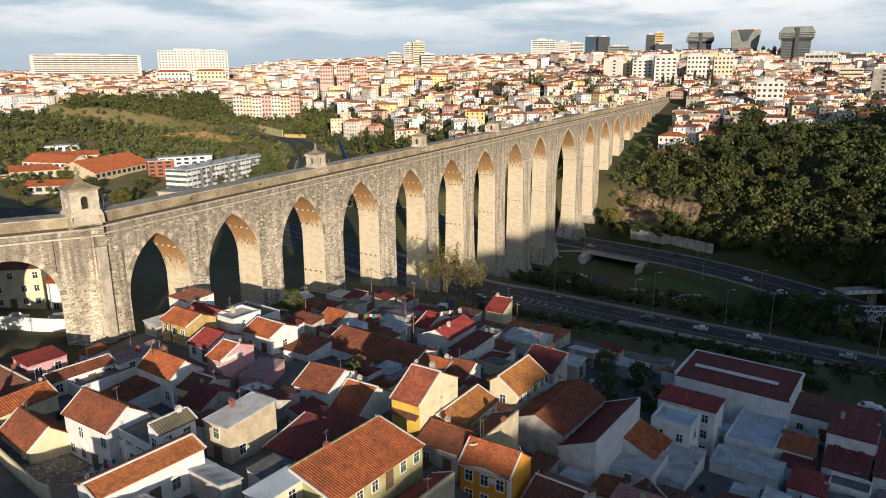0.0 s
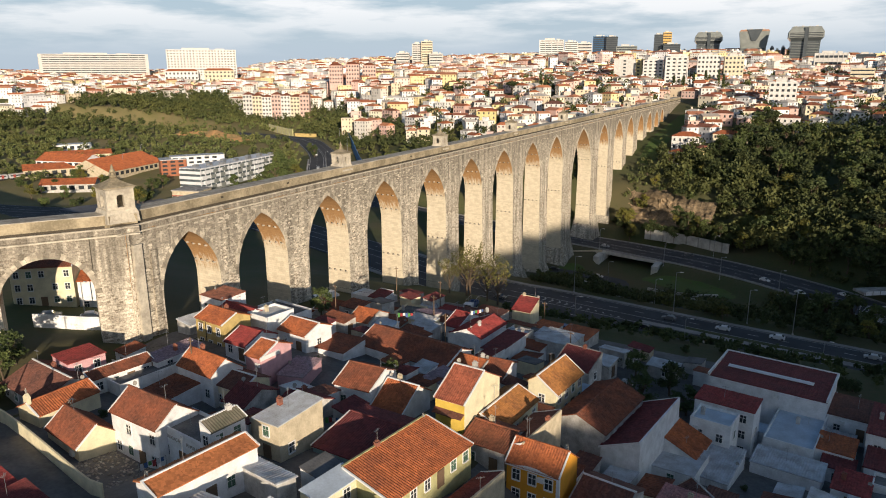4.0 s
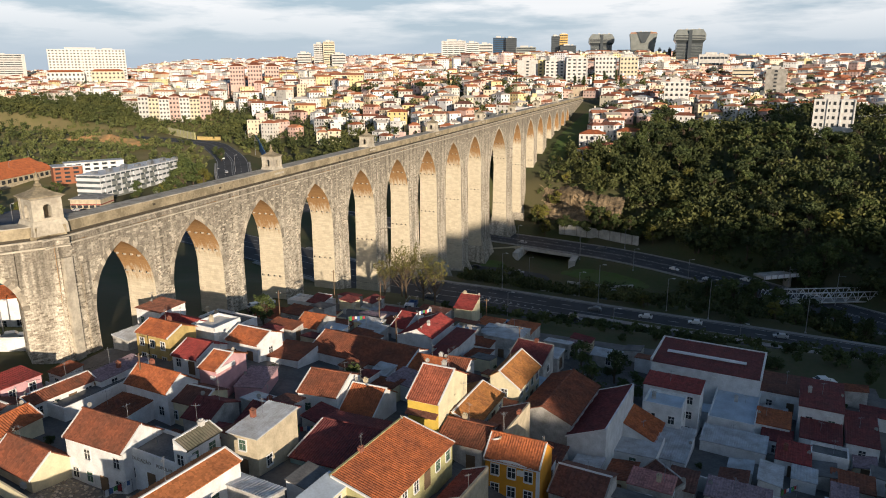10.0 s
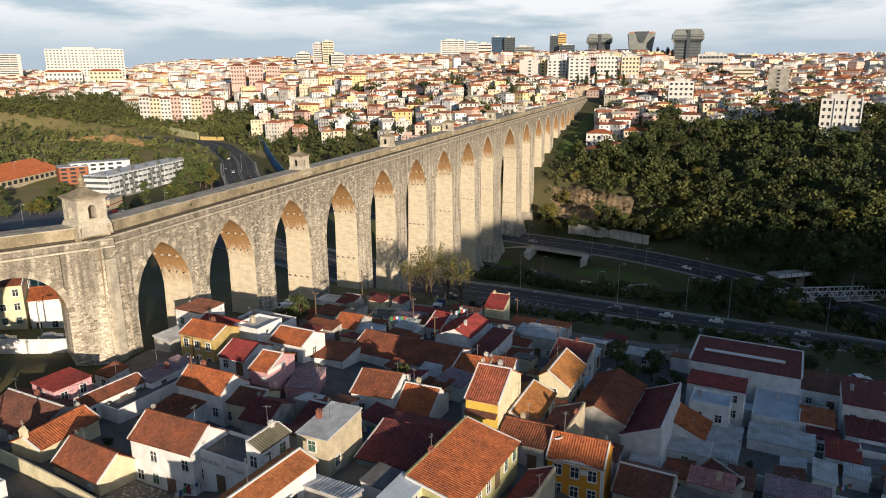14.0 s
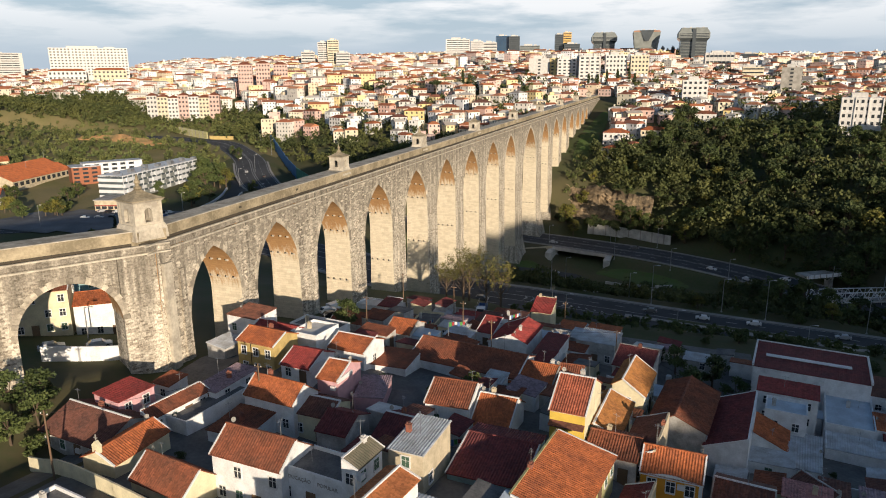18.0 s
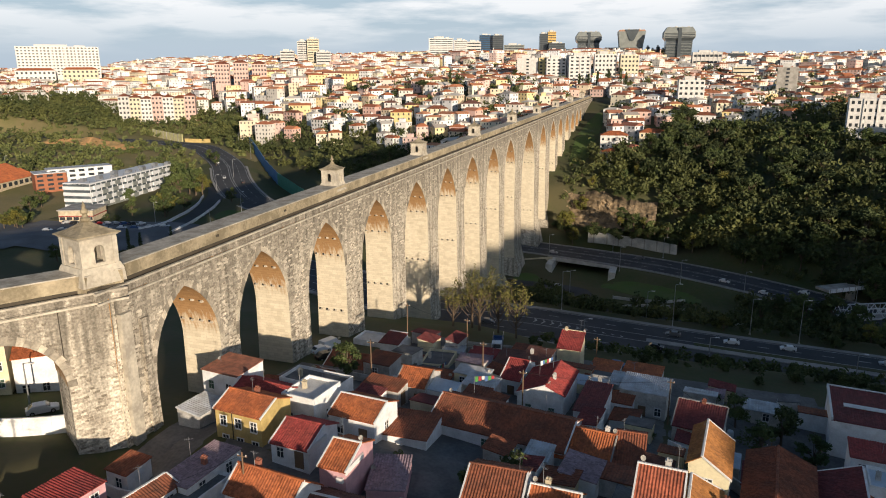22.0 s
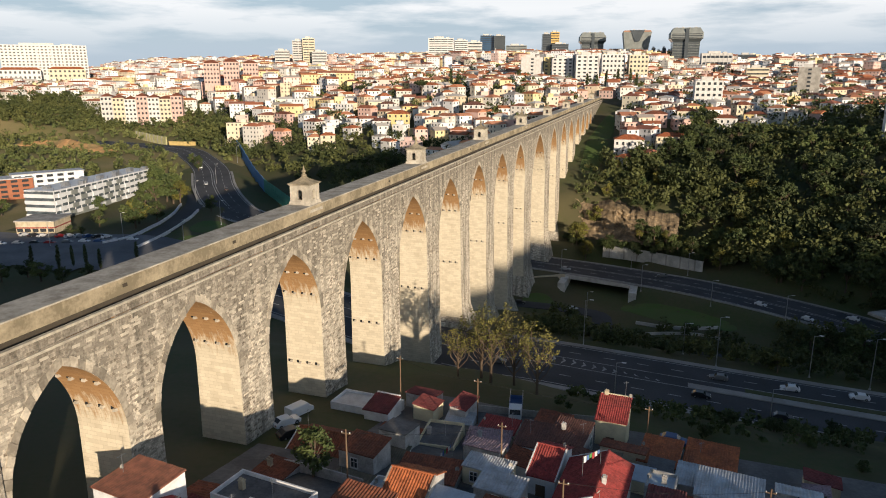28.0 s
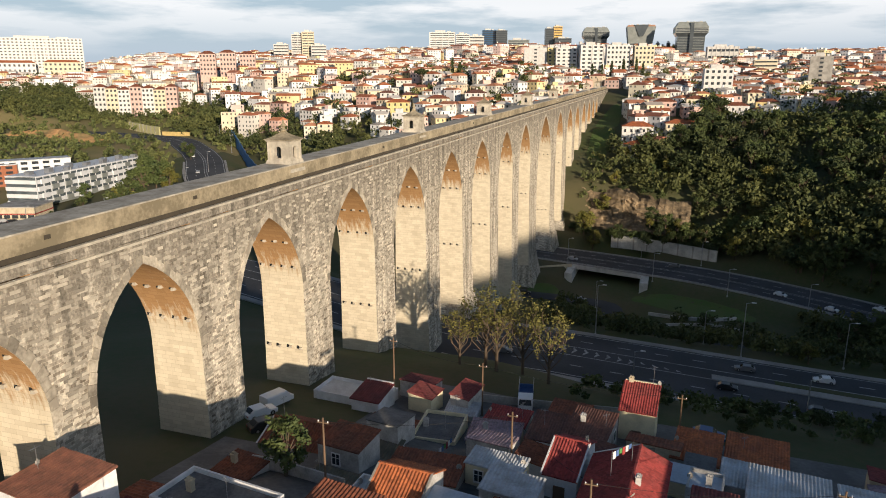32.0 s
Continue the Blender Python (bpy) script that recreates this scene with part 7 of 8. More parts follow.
def wire(a, b, sag=0.8):
    cable = bpy.data.curves.new("overhead_wire", "CURVE")
    cable.dimensions, cable.bevel_depth, cable.bevel_resolution = "3D", 0.022, 0
    pts = [a.lerp(b, i / 8) - Vector((0, 0, sag * math.sin(math.pi * i / 8))) for i in range(9)]
    spline = cable.splines.new("POLY")
    spline.points.add(8)
    for p, q in zip(spline.points, pts):
        p.co = (*q, 1.0)
    cable.materials.append(DARK)
    tagged(new("overhead_wire", cable), "thin black overhead wire between poles", "wire")


tops = [utility_pole(x, y, h) for x, y, h in ((-91, 106, 8.5), (-98, 140, 9), (-84, 138, 8), (-76, 121, 8), (-66, 108, 8), (-44, 118, 8), (-58, 141, 7.5), (-100, 42, 9), (-88, 66, 8.5), (-30, 108, 8))]
for i, j in ((0, 3), (3, 4), (1, 2), (2, 6), (4, 5), (5, 9), (7, 8)):
    wire(tops[i], tops[j])
# details of single houses
rub = Shape()
for i in range(420):
    x, y = hand.uniform(-81.5, -73.0), hand.uniform(40.6, 46.4)
    r, z = hand.uniform(0.10, 0.30), ground_z(x, y)
    rub.box(x - r, y - r * hand.uniform(0.6, 1.0), z - 0.1, x + r * hand.uniform(0.6, 1.0), y + r, z + r * hand.uniform(0.4, 0.9), taper=r * 0.4)
tagged(part("rubble", rub, COBBLE), "pale loose cobbles and rubble in the yard", "rubble", kind="stuff")
h, e = HOUSES["D1"]
ln, w0, w1 = h["plot"]
for a in ((-ln - 0.2, w0 - 0.2, -ln + 0.15, w1 + 0.1), (ln - 0.15, w0 - 0.2, ln + 0.2, w1 + 0.1), (-ln - 0.2, w1, ln + 0.2, w1 + 0.3)):
    part("roof_edge", Shape().box(a[0], a[1], e - 0.1, a[2], a[3], e + 0.5), TRIM, h, "white painted roof edge")
part("skylight", Shape().solid([(-ln * 0.8, -1.2, e + 0.22), (ln * 0.7, -1.2, e + 0.22), (ln * 0.7, -0.1, e + 0.25), (-ln * 0.8, -0.1, e + 0.25), (-ln * 0.8, -1.2, e + 0.36), (ln * 0.7, -1.2, e + 0.36), (ln * 0.7, -0.1, e + 0.40), (-ln * 0.8, -0.1, e + 0.40)], [(3, 2, 1, 0), (4, 5, 6, 7), (0, 1, 5, 4), (1, 2, 6, 5), (2, 3, 7, 6), (3, 0, 4, 7)]), TRIM, h, "long pale skylight strip")
h, e = HOUSES["C1"]
ln, w0, w1 = h["plot"]
part("front_panel", Shape().box(-ln, w0 - 0.06, 0.2, ln, w0 - 0.005, e - 0.5), WALLS["yellow"], h, "yellow painted front")
part("awning", Shape().solid([(-ln, w0 - 1.0, e - 2.1), (ln, w0 - 1.0, e - 2.1), (ln, w0 - 0.06, e - 1.7), (-ln, w0 - 0.06, e - 1.7), (-ln, w0 - 1.0, e - 2.0), (ln, w0 - 1.0, e - 2.0), (ln, w0 - 0.06, e - 1.6), (-ln, w0 - 0.06, e - 1.6)], [(3, 2, 1, 0), (4, 5, 6, 7), (0, 1, 5, 4), (1, 2, 6, 5), (2, 3, 7, 6), (3, 0, 4, 7)]), ROOFS["brown"], h)
h, e = HOUSES["B4"]
ln, w0, w1 = h["plot"]
for f, row in enumerate(((-2.4, 0.0, 2.5), (-2.2, 0.2, 2.6))):
    for k in row:
        add_window(h, pose(k, w0, e - 2.3 - 2.7 * f))
part("drain_pipe", Shape().rod((-0.9, w0 - 0.08, 0.3), (-0.9, w0 - 0.08, e - 0.2), 0.06, 0.06, 6), DARK, h, "dark rain pipe")
part("cornice", Shape().box(-ln - 0.1, w0 - 0.16, e - 0.34, ln + 0.1, w0 - 0.002, e - 0.16), WALLS["beige"], h)
for code, row in (("B1", (-1.6, 1.5)), ("B2", (-0.9, 0.9))):
    q, eq = HOUSES[code]
    u, v0, v1 = q["plot"]
    part("gable_coping", Shape().box(u + 0.02, v0 - 0.2, eq - 0.5, u + 0.24, 0.2, eq + 0.15), TRIM, q, "white gable coping")
h, e = HOUSES["A3b"]
ln, w0, w1 = h["plot"]
for word, u in (("EDUCA\u00c7\u00c3O", -1.6), ("POPULAR", 2.3)):
    c = bpy.data.curves.new("lettering", "FONT")
    c.body, c.size, c.extrude, c.align_x = word, 0.62, 0.02, "CENTER"
    c.materials.append(CONCRETE)
    tx = new("lettering", c)
    tx.parent = h
    tx.matrix_local = pose(u, w0 - 0.03, e - 0.95, 90, 0, 0)
    tagged(tx, "raised grey letters on the wall")
h, e = HOUSES["A1"]
ln, w0, w1 = h["plot"]
bell = part("bellcote", Shape().box(-ln - 0.1, -0.55, h["ridge"] - 0.9, -ln + 0.35, 0.55, h["ridge"] + 0.7).prism([(-0.65, h["ridge"] + 0.7), (0.65, h["ridge"] + 0.7), (0.0, h["ridge"] + 1.3)], -ln - 0.12, -ln + 0.37, 0, "x"), WALLS["cream"], h, "small cream bellcote on the gable")
part("cross", Shape().box(-ln + 0.08, -0.05, h["ridge"] + 1.25, -ln + 0.18, 0.05, h["ridge"] + 2.1).box(-ln + 0.08, -0.28, h["ridge"] + 1.65, -ln + 0.18, 0.28, h["ridge"] + 1.75), CONCRETE, bell, "plain stone cross")
h, e = HOUSES["C6"]
ln, w0, w1 = h["plot"]
part("cornice", Shape().box(-ln - 0.15, w0 - 0.28, e - 0.55, ln + 0.15, w0, e - 0.3), TRIM, h, "white moulded cornice")
part("corner_strip", Shape().box(ln - 0.35, w0 - 0.07, 0.2, ln + 0.07, w0 + 0.25, e - 0.55), TRIM, h, "white corner strip")
for f in range(2):
    for k in (-2.2, 0.0, 2.2):
        add_window(h, pose(k, w0, e - 2.35 - 2.7 * f) @ Matrix.Diagonal((1.05, 1, 1.08, 1)))
crown = Shape()
for k in range(14):
    a, b = -ln - 0.1 + (2 * ln + 0.2) * k / 14, -ln - 0.1 + (2 * ln + 0.2) * (k + 1) / 14
    up = lambda u: e - 0.3 + 0.32 * math.cos(math.pi * u / (2 * ln)) ** 2
    crown.solid([(a, w0 - 0.3, e - 0.3), (b, w0 - 0.3, e - 0.3), (b, w0 - 0.08, e - 0.3), (a, w0 - 0.08, e - 0.3), (a, w0 - 0.3, up(a)), (b, w0 - 0.3, up(b)), (b, w0 - 0.08, up(b)), (a, w0 - 0.08, up(a))], [(3, 2, 1, 0), (4, 5, 6, 7), (0, 1, 5, 4), (1, 2, 6, 5), (2, 3, 7, 6), (3, 0, 4, 7)])
part("curved_parapet", crown, TRIM, h, "white curved parapet moulding")
for code, h in HOUSES.items():
    for key in ("plot", "ridge"):
        if key in h[0]:
            del h[0][key]

# ---- the valley floor: underpass, walls, cliff, lamps and cars ----
GRASS = material("mown_grass", (0.068, 0.125, 0.026), (0.09, 0.12, 0.036), rough=0.95, fine=1.5, broad=0.12, amount=0.9, bump=0.3)


def lawn(cx, cy, rx, ry, label, lift=0.12, turn=0.0, mat=None):
    """A patch of mown grass laid on the ground."""
    s = Shape()
    k = 0
    rings, n = 8, 32
    s.v.append((cx, cy, ground_z(cx, cy) + lift))
    for j in range(1, rings + 1):
        for i in range(n):
            a = 2 * math.pi * i / n
            dx, dy = rx * j / rings * math.cos(a), ry * j / rings * math.sin(a)
            x, y = cx + dx * math.cos(turn) - dy * math.sin(turn), cy + dx * math.sin(turn) + dy * math.cos(turn)
            s.v.append((x, y, ground_z(x, y) + (lift if j < rings else -0.3)))
    for i in range(n):
        s.f.append((0, 1 + i, 1 + (i + 1) % n))
        for j in range(rings - 1):
            s.f.append((1 + j * n + i, 1 + (j + 1) * n + i, 1 + (j + 1) * n + (i + 1) % n, 1 + j * n + (i + 1) % n))
    s.m = [0] * len(s.f)
    tagged(part("lawn", s, mat or GRASS), label, "grass", kind="structure")


lawn(-52, 300, 24, 9, "dark mown grass island beside the lower road", turn=-0.35)
lawn(-84, 268, 16, 7, "dark mown grass bank below the avenue", turn=-0.2)
lawn(-104, 300, 7, 8, "small grass island by the underpass")
lawn(-251, 292, 7, 14, "lit mown grass island between the ramps", turn=0.25)
lawn(-243, 268, 5, 10, "small lit grass island by the avenue")
lawn(-101, 470, 7, 70, "strip of green grass beside the aqueduct")

bridge = thing("road_bridge", pose(0, 0, 0), "grey concrete road bridge over the underpass", "bridge")
part("abutment", Shape().box(-99.5, 318, -28.5, -96.5, 352, -22.75), PALEWALL, bridge)
part("abutment", Shape().box(-70.5, 313, -28.5, -67.5, 348, -22.75), PALEWALL, bridge)
part("girder", Shape().solid([(-98, 329.5, -23.9), (-69, 322.5, -23.9), (-69, 323.6, -23.9), (-98, 330.6, -23.9), (-98, 329.5, -22.3), (-69, 322.5, -22.6), (-69, 323.6, -22.6), (-98, 330.6, -22.3)], [(3, 2, 1, 0), (4, 5, 6, 7), (0, 1, 5, 4), (1, 2, 6, 5), (2, 3, 7, 6), (3, 0, 4, 7)]), PALEWALL, bridge)
for k in range(15):
    x = -98 + 29 * k / 14
    y = 329.8 - 7 * k / 14
    part("rail_post", Shape().box(x - 0.08, y - 0.08, -22.5, x + 0.08, y + 0.08, -21.2), METAL, bridge)
for z in (-21.3, -21.8):
    part("rail", Shape().rod((-98, 329.8, z), (-69, 322.8, z - 0.2), 0.05, 0.05, 5), METAL, bridge)
wing = part("wing_wall", Shape().solid([(-112, 321, -28), (-98, 327.5, -28), (-98, 328.3, -28), (-112, 321.8, -28), (-112, 321, -22.2), (-98, 327.5, -21.6), (-98, 328.3, -21.6), (-112, 321.8, -22.2)], [(3, 2, 1, 0), (4, 5, 6, 7), (0, 1, 5, 4), (1, 2, 6, 5), (2, 3, 7, 6), (3, 0, 4, 7)]), WALLS["beige"], bridge, "beige wing wall with faded red scrawl")
RED = material("faded_red_spray", (0.20, 0.03, 0.035), rough=0.8)
for k in range(5):
    part("spray_stroke", Shape().box(0, -0.03, 0, 0.9, 0.03, 0.35 + 0.3 * (k % 2)), RED, wing, at=pose(-107.5 + 1.15 * k, 322.95 + 0.534 * k, -24.6 + 0.15 * (k % 3), 0, 0, 25))


def wall_run(name, pts, high, thick, mat, label, category="wall", panels=0.0, lift=0.0, level=None):
    """A wall along a line, standing on the ground; panels: the spacing of its pilasters."""
    t = thing(name, pose(0, 0, 0), label, category)
    line = curve([(x, y, 0) for x, y in pts], 3.0)
    s = Shape()
    for a, b in zip(line, line[1:]):
        d = (b - a).normalized()
        nrm = Vector((d.y, -d.x, 0)) * thick / 2
        za, zb = (ground_z(a.x, a.y), ground_z(b.x, b.y)) if level is None else (level, level)
        U = lambda p, z: (p.x, p.y, z + lift)
        s.solid([U(a - nrm, za - 1), U(a + nrm, za - 1), U(b + nrm, zb - 1), U(b - nrm, zb - 1), U(a - nrm, za + high), U(a + nrm, za + high), U(b + nrm, zb + high), U(b - nrm, zb + high)], [(3, 2, 1, 0), (4, 5, 6, 7), (0, 1, 5, 4), (1, 2, 6, 5), (2, 3, 7, 6), (3, 0, 4, 7)])
        if name in ("crash_barrier", "earth_bank"):
            part("segment", s, mat, t)
            s = Shape()
    if s.v:
        part("wall", s, mat, t)
    if panels:
        run = 0.0
        for a, b in zip(line, line[1:]):
            run += (b - a).length
            if run > panels:
                run = 0.0
                z = (ground_z(a.x, a.y) if level is None else level) + lift
                part("pilaster", Shape().box(-0.3, -thick / 2 - 0.2, -1, 0.3, thick / 2 + 0.2, high + 0.15), CONCRETE, t, at=pose(a.x, a.y, z, 0, 0, math.degrees(math.atan2(b.y - a.y, b.x - a.x))))
    return t


wall_run("retaining_wall", ((-86, 366), (-76, 364.5), (-60, 359), (-42, 350)), 4.6, 0.8, PALEWALL, "pale concrete retaining wall at the foot of the cliff", panels=6, level=-21.6)
wall_run("low_wall", ((-90, 274), (-78, 271), (-68, 274), (-58, 279), (-44, 281), (-34, 277)), 0.9, 0.5, PALEWALL, "low curved pale wall along the loop road")
wall_run("low_wall", ((-66, 288), (-56, 286), (-46, 287), (-38, 291)), 1.1, 0.6, PALEWALL, "curved pale bench wall on the grass island")
wall_run("low_wall", ((-58, 254), (-40, 259), (-20, 266), (5, 276)), 0.9, 0.6, PALEWALL, "low pale wall along the sunken lane")
wall_run("low_wall", ((-60, 187), (-20, 187), (30, 185)), 0.9, 0.3, PAVING, "low pale wall at the edge of the avenue")

# the old quarry face
s = Shape()
nu, nv = 84, 40
for j in range(nv + 1):
    for i in range(nu + 1):
        f, g = i / nu, j / nv
        x, y = -107 + 54 * f, 386 - 20 * f
        layer = 7 * g + 1.2 * noise.noise((x * 0.06, 3.1, g * 1.5))
        ledge = 0.9 * (math.floor(layer) + min(1.0, (layer % 1.0) * 3.0))
        block_v = noise.noise((math.floor(x * 0.45 + 2.0 * math.floor(layer) * 0.37) * 1.7, math.floor(layer) * 2.3, 4.0))
        bulge = 3.4 * noise.noise((x * 0.06, g * 1.2, 1.0)) + 1.1 * block_v + 0.5 * noise.noise((x * 0.6, g * 9, 5.0))
        z0 = -17.5 + 2.0 * f + 2.0 * noise.noise((x * 0.11, 2.0, 7.0))
        top = -0.5 - 5.5 * f * f + 3.0 * noise.noise((x * 0.10, 9.0, 2.0)) + 1.2 * noise.noise((x * 0.4, 3.0, 2.0))
        s.v.append((x + 0.6 * noise.noise((x * 0.4, g * 7, 8.0)), y - 4 * (1 - g) - bulge + ledge * 1.0 - 0.5, z0 + (top - z0) * g))
for i in range(nu + 1):
    f = i / nu
    s.v.append((-107 + 54 * f, 386 - 20 * f + 26, 4 - 2 * f))
for j in range(nv + 1):
    for i in range(nu):
        a = j * (nu + 1) + i
        s.f.append((a, a + 1, a + nu + 2, a + nu + 1))
        s.m.append(0)
tagged(part("quarry_cliff", s, ROCK), "ochre layered rock face of an old quarry", "cliff", kind="structure")
for i in range(46):
    f = hand.random()
    x, y = -106 + 64 * f, 390 - 24 * f + hand.uniform(0, 18)
    tree("shrub", x, y, hand.uniform(2.0, 5.0), z=2 - 5 * f + hand.uniform(-1, 1.5))
for i in range(44):
    f = hand.random()
    tree("shrub", -106 + 66 * f, 376 - 22 * f + hand.uniform(-4, 3), hand.uniform(3.0, 6.5), z=-18.5 + 1.5 * f + hand.uniform(-1, 1.5))


for i in range(34):
    f = 0.62 + 0.42 * hand.random()
    tree("shrub" if i % 3 else "broad", -106 + 58 * f, 378 - 22 * f + hand.uniform(-5, 3), hand.uniform(3.5, 7.0), z=-16 + 12 * hand.random() * (1.3 - f))
for x, y, h in ((-35, 350, 10), (-30, 362, 11), (-25, 372, 11), (-38, 358, 9), (-12, 352, 10), (-8, 346, 9)):
    tree("broad", x, y, h, LEAF_YELLOW)


def street_lamp(x, y, high=10.0, twin=False, z=None):
    z = ground_z(x, y) if z is None else z
    t = thing("street_lamp", pose(x, y, z), "tall grey steel street lamp beside the road", "street lamp", "lamps in the valley")
    part("pole", Shape().rod((0, 0, -0.4), (0, 0, high), 0.14, 0.08, 8), METAL, t)
    part("base", Shape().lathe([(0.3, -0.3), (0.3, 0.15), (0.2, 0.5)], sides=8), METAL, t)
    for sgn in ((-1, 1) if twin else (1,)):
        part("arm", Shape().rod((0, 0, high), (sgn * 1.3, 0, high + 0.3), 0.06, 0.05, 6), METAL, t)
        part("lamp_head", Shape().box(sgn * 1.2 - 0.1, -0.16, high + 0.22, sgn * 1.2 + 0.9 * sgn + 0.1 * (1 - sgn) * 0, 0.16, high + 0.38) if sgn > 0 else Shape().box(-2.1, -0.16, high + 0.22, -1.2, 0.16, high + 0.38), TRIM, t)


for x, y, h in ((-77, 221, 13), (-51, 229, 9), (-43, 220, 13.5), (-21, 222, 11), (-8, 220, 13), (20, 219, 12), (-66, 189, 10), (-34, 188, 10), (-100, 330, 12), (-66, 318, 11), (-40, 308, 10), (-16, 296, 10), (-72, 352, 10), (-48, 345, 10), (-84, 290, 10), (46, 215, 12), (0, 190, 10)):
    street_lamp(x, y, h)
for x, y, h in ((-250, 300, 11), (-286, 330, 11), (-300, 366, 11), (-270, 262, 10), (-240, 262, 10), (-330, 430, 11), (-360, 460, 11), (-285, 240, 10), (-310, 215, 10), (-133, 78, 7), (-127, 88, 7), (-420, 300, 12), (-440, 330, 12)):
    street_lamp(x, y, h)

CARPAINT = {k: material(k + "_car_paint", c, tuple(v * 0.85 for v in c), rough=0.3, fine=3, amount=0.3, bump=0.0, spec=0.5) for k, c in {"white": (0.75, 0.75, 0.74), "silver": (0.42, 0.43, 0.44), "black": (0.025, 0.026, 0.028), "blue": (0.04, 0.09, 0.22), "red": (0.35, 0.03, 0.03), "grey": (0.14, 0.145, 0.15)}.items()}
LAMP = material("lamp_lens", (0.7, 0.7, 0.66), rough=0.2, bump=0.0)
TAIL = material("tail_lens", (0.3, 0.02, 0.02), rough=0.3, bump=0.0)
side_line = [(-2.1, 0.25), (2.1, 0.25), (2.15, 0.62), (1.95, 0.78), (1.05, 0.92), (0.45, 1.42), (-1.15, 1.46), (-1.85, 1.0), (-2.12, 0.9)]
van_line = [(-2.3, 0.28), (2.3, 0.28), (2.35, 0.8), (1.7, 1.1), (1.15, 1.85), (-2.25, 1.9), (-2.32, 1.2)]


def body_mesh(outline, half):
    s = Shape()
    rings = []
    for y, k, lift in ((-half, 0.94, 0.06), (-half * 0.86, 1.0, 0.0), (half * 0.86, 1.0, 0.0), (half, 0.94, 0.06)):
        rings.append([(x * k, y, z if z < 0.95 else 0.95 + (z - 0.95) * (1 if abs(y) < half * 0.9 else 0.82)) for x, z in outline])
    n = len(outline)
    pts = [p for r in rings for p in r]
    fs = [tuple(range(n))[::-1] if False else tuple(range(n)), tuple(range(3 * n, 4 * n))[::-1]]
    for j in range(3):
        fs += [(j * n + i, (j + 1) * n + i, (j + 1) * n + (i + 1) % n, j * n + (i + 1) % n) for i in range(n)]
    return s.solid(pts, fs)


CAR_BODY, VAN_BODY = body_mesh(side_line, 0.88), body_mesh(van_line, 0.95)
TYRE = Shape().rod((0, -0.11, 0), (0, 0.11, 0), 0.33, 0.33, 12).mesh("tyre", DARK)
RIM = Shape().rod((0, -0.12, 0), (0, 0.12, 0), 0.19, 0.19, 8).mesh("rim", METAL)
BODIES = {}


def car(x, y, yaw, colour, van=False, z=None):
    t = thing("van" if van else "car", pose(x, y, (ground_z(x, y) if z is None else z), 0, 0, yaw), f"{colour} {'delivery van' if van else 'hatchback car'} standing on the road", "van" if van else "car", "cars in the valley")
    key = (colour, van)
    if key not in BODIES:
        BODIES[key] = (VAN_BODY if van else CAR_BODY).mesh("body", CARPAINT[colour])
    part("body", BODIES[key], CARPAINT[colour], t)
    if van:
        part("windscreen", Shape().solid([(1.72, -0.78, 1.12), (1.72, 0.78, 1.12), (1.22, 0.74, 1.78), (1.22, -0.74, 1.78)], [(0, 1, 2, 3)]).solid([(1.70, -0.78, 1.10), (1.70, 0.78, 1.10), (1.2, 0.74, 1.76), (1.2, -0.74, 1.76)], [(3, 2, 1, 0)]), GLASS, t)
    else:
        part("windscreen", Shape().solid([(1.03, -0.72, 0.96), (1.03, 0.72, 0.96), (0.5, 0.66, 1.41), (0.5, -0.66, 1.41), (1.0, -0.72, 0.93), (1.0, 0.72, 0.93), (0.47, 0.66, 1.38), (0.47, -0.66, 1.38)], [(0, 1, 2, 3), (7, 6, 5, 4)]), GLASS, t)
        part("rear_window", Shape().solid([(-1.80, -0.7, 1.06), (-1.80, 0.7, 1.06), (-1.24, 0.64, 1.43), (-1.24, -0.64, 1.43), (-1.77, -0.7, 1.03), (-1.77, 0.7, 1.03), (-1.2, 0.64, 1.4), (-1.2, -0.64, 1.4)], [(3, 2, 1, 0), (4, 5, 6, 7)]), GLASS, t)
        for sgn in (-1, 1):
            part("side_window", Shape().box(-1.25, sgn * 0.84 - 0.02, 1.0, 0.62, sgn * 0.84 + 0.02, 1.32, taper=0.01), GLASS, t)
    for a in (-1.32, 1.32):
        for b in (-0.8, 0.8):
            w = part("wheel", TYRE, DARK, t, at=pose(a, b, 0.33))
            part("rim", RIM, METAL, w)
    for b in (-0.62, 0.62):
        part("headlight", Shape().box(2.02, b - 0.16, 0.6, 2.16, b + 0.16, 0.74), LAMP, t)
        part("tail_light", Shape().box(-2.16, b - 0.14, 0.72, -2.05, b + 0.14, 0.88), TAIL, t)
    return t


def along(line, x, off):
    """A place on a road at x, off metres to the right of its middle."""
    for a, b in zip(line, line[1:]):
        if min(a.x, b.x) <= x <= max(a.x, b.x):
            f = (x - a.x) / (b.x - a.x)
            p, d = a.lerp(b, f), (b - a).normalized()
            p = p + Vector((d.y, -d.x, 0)).normalized() * off
            return p.x, p.y, math.degrees(math.atan2(d.y, d.x)), p.z


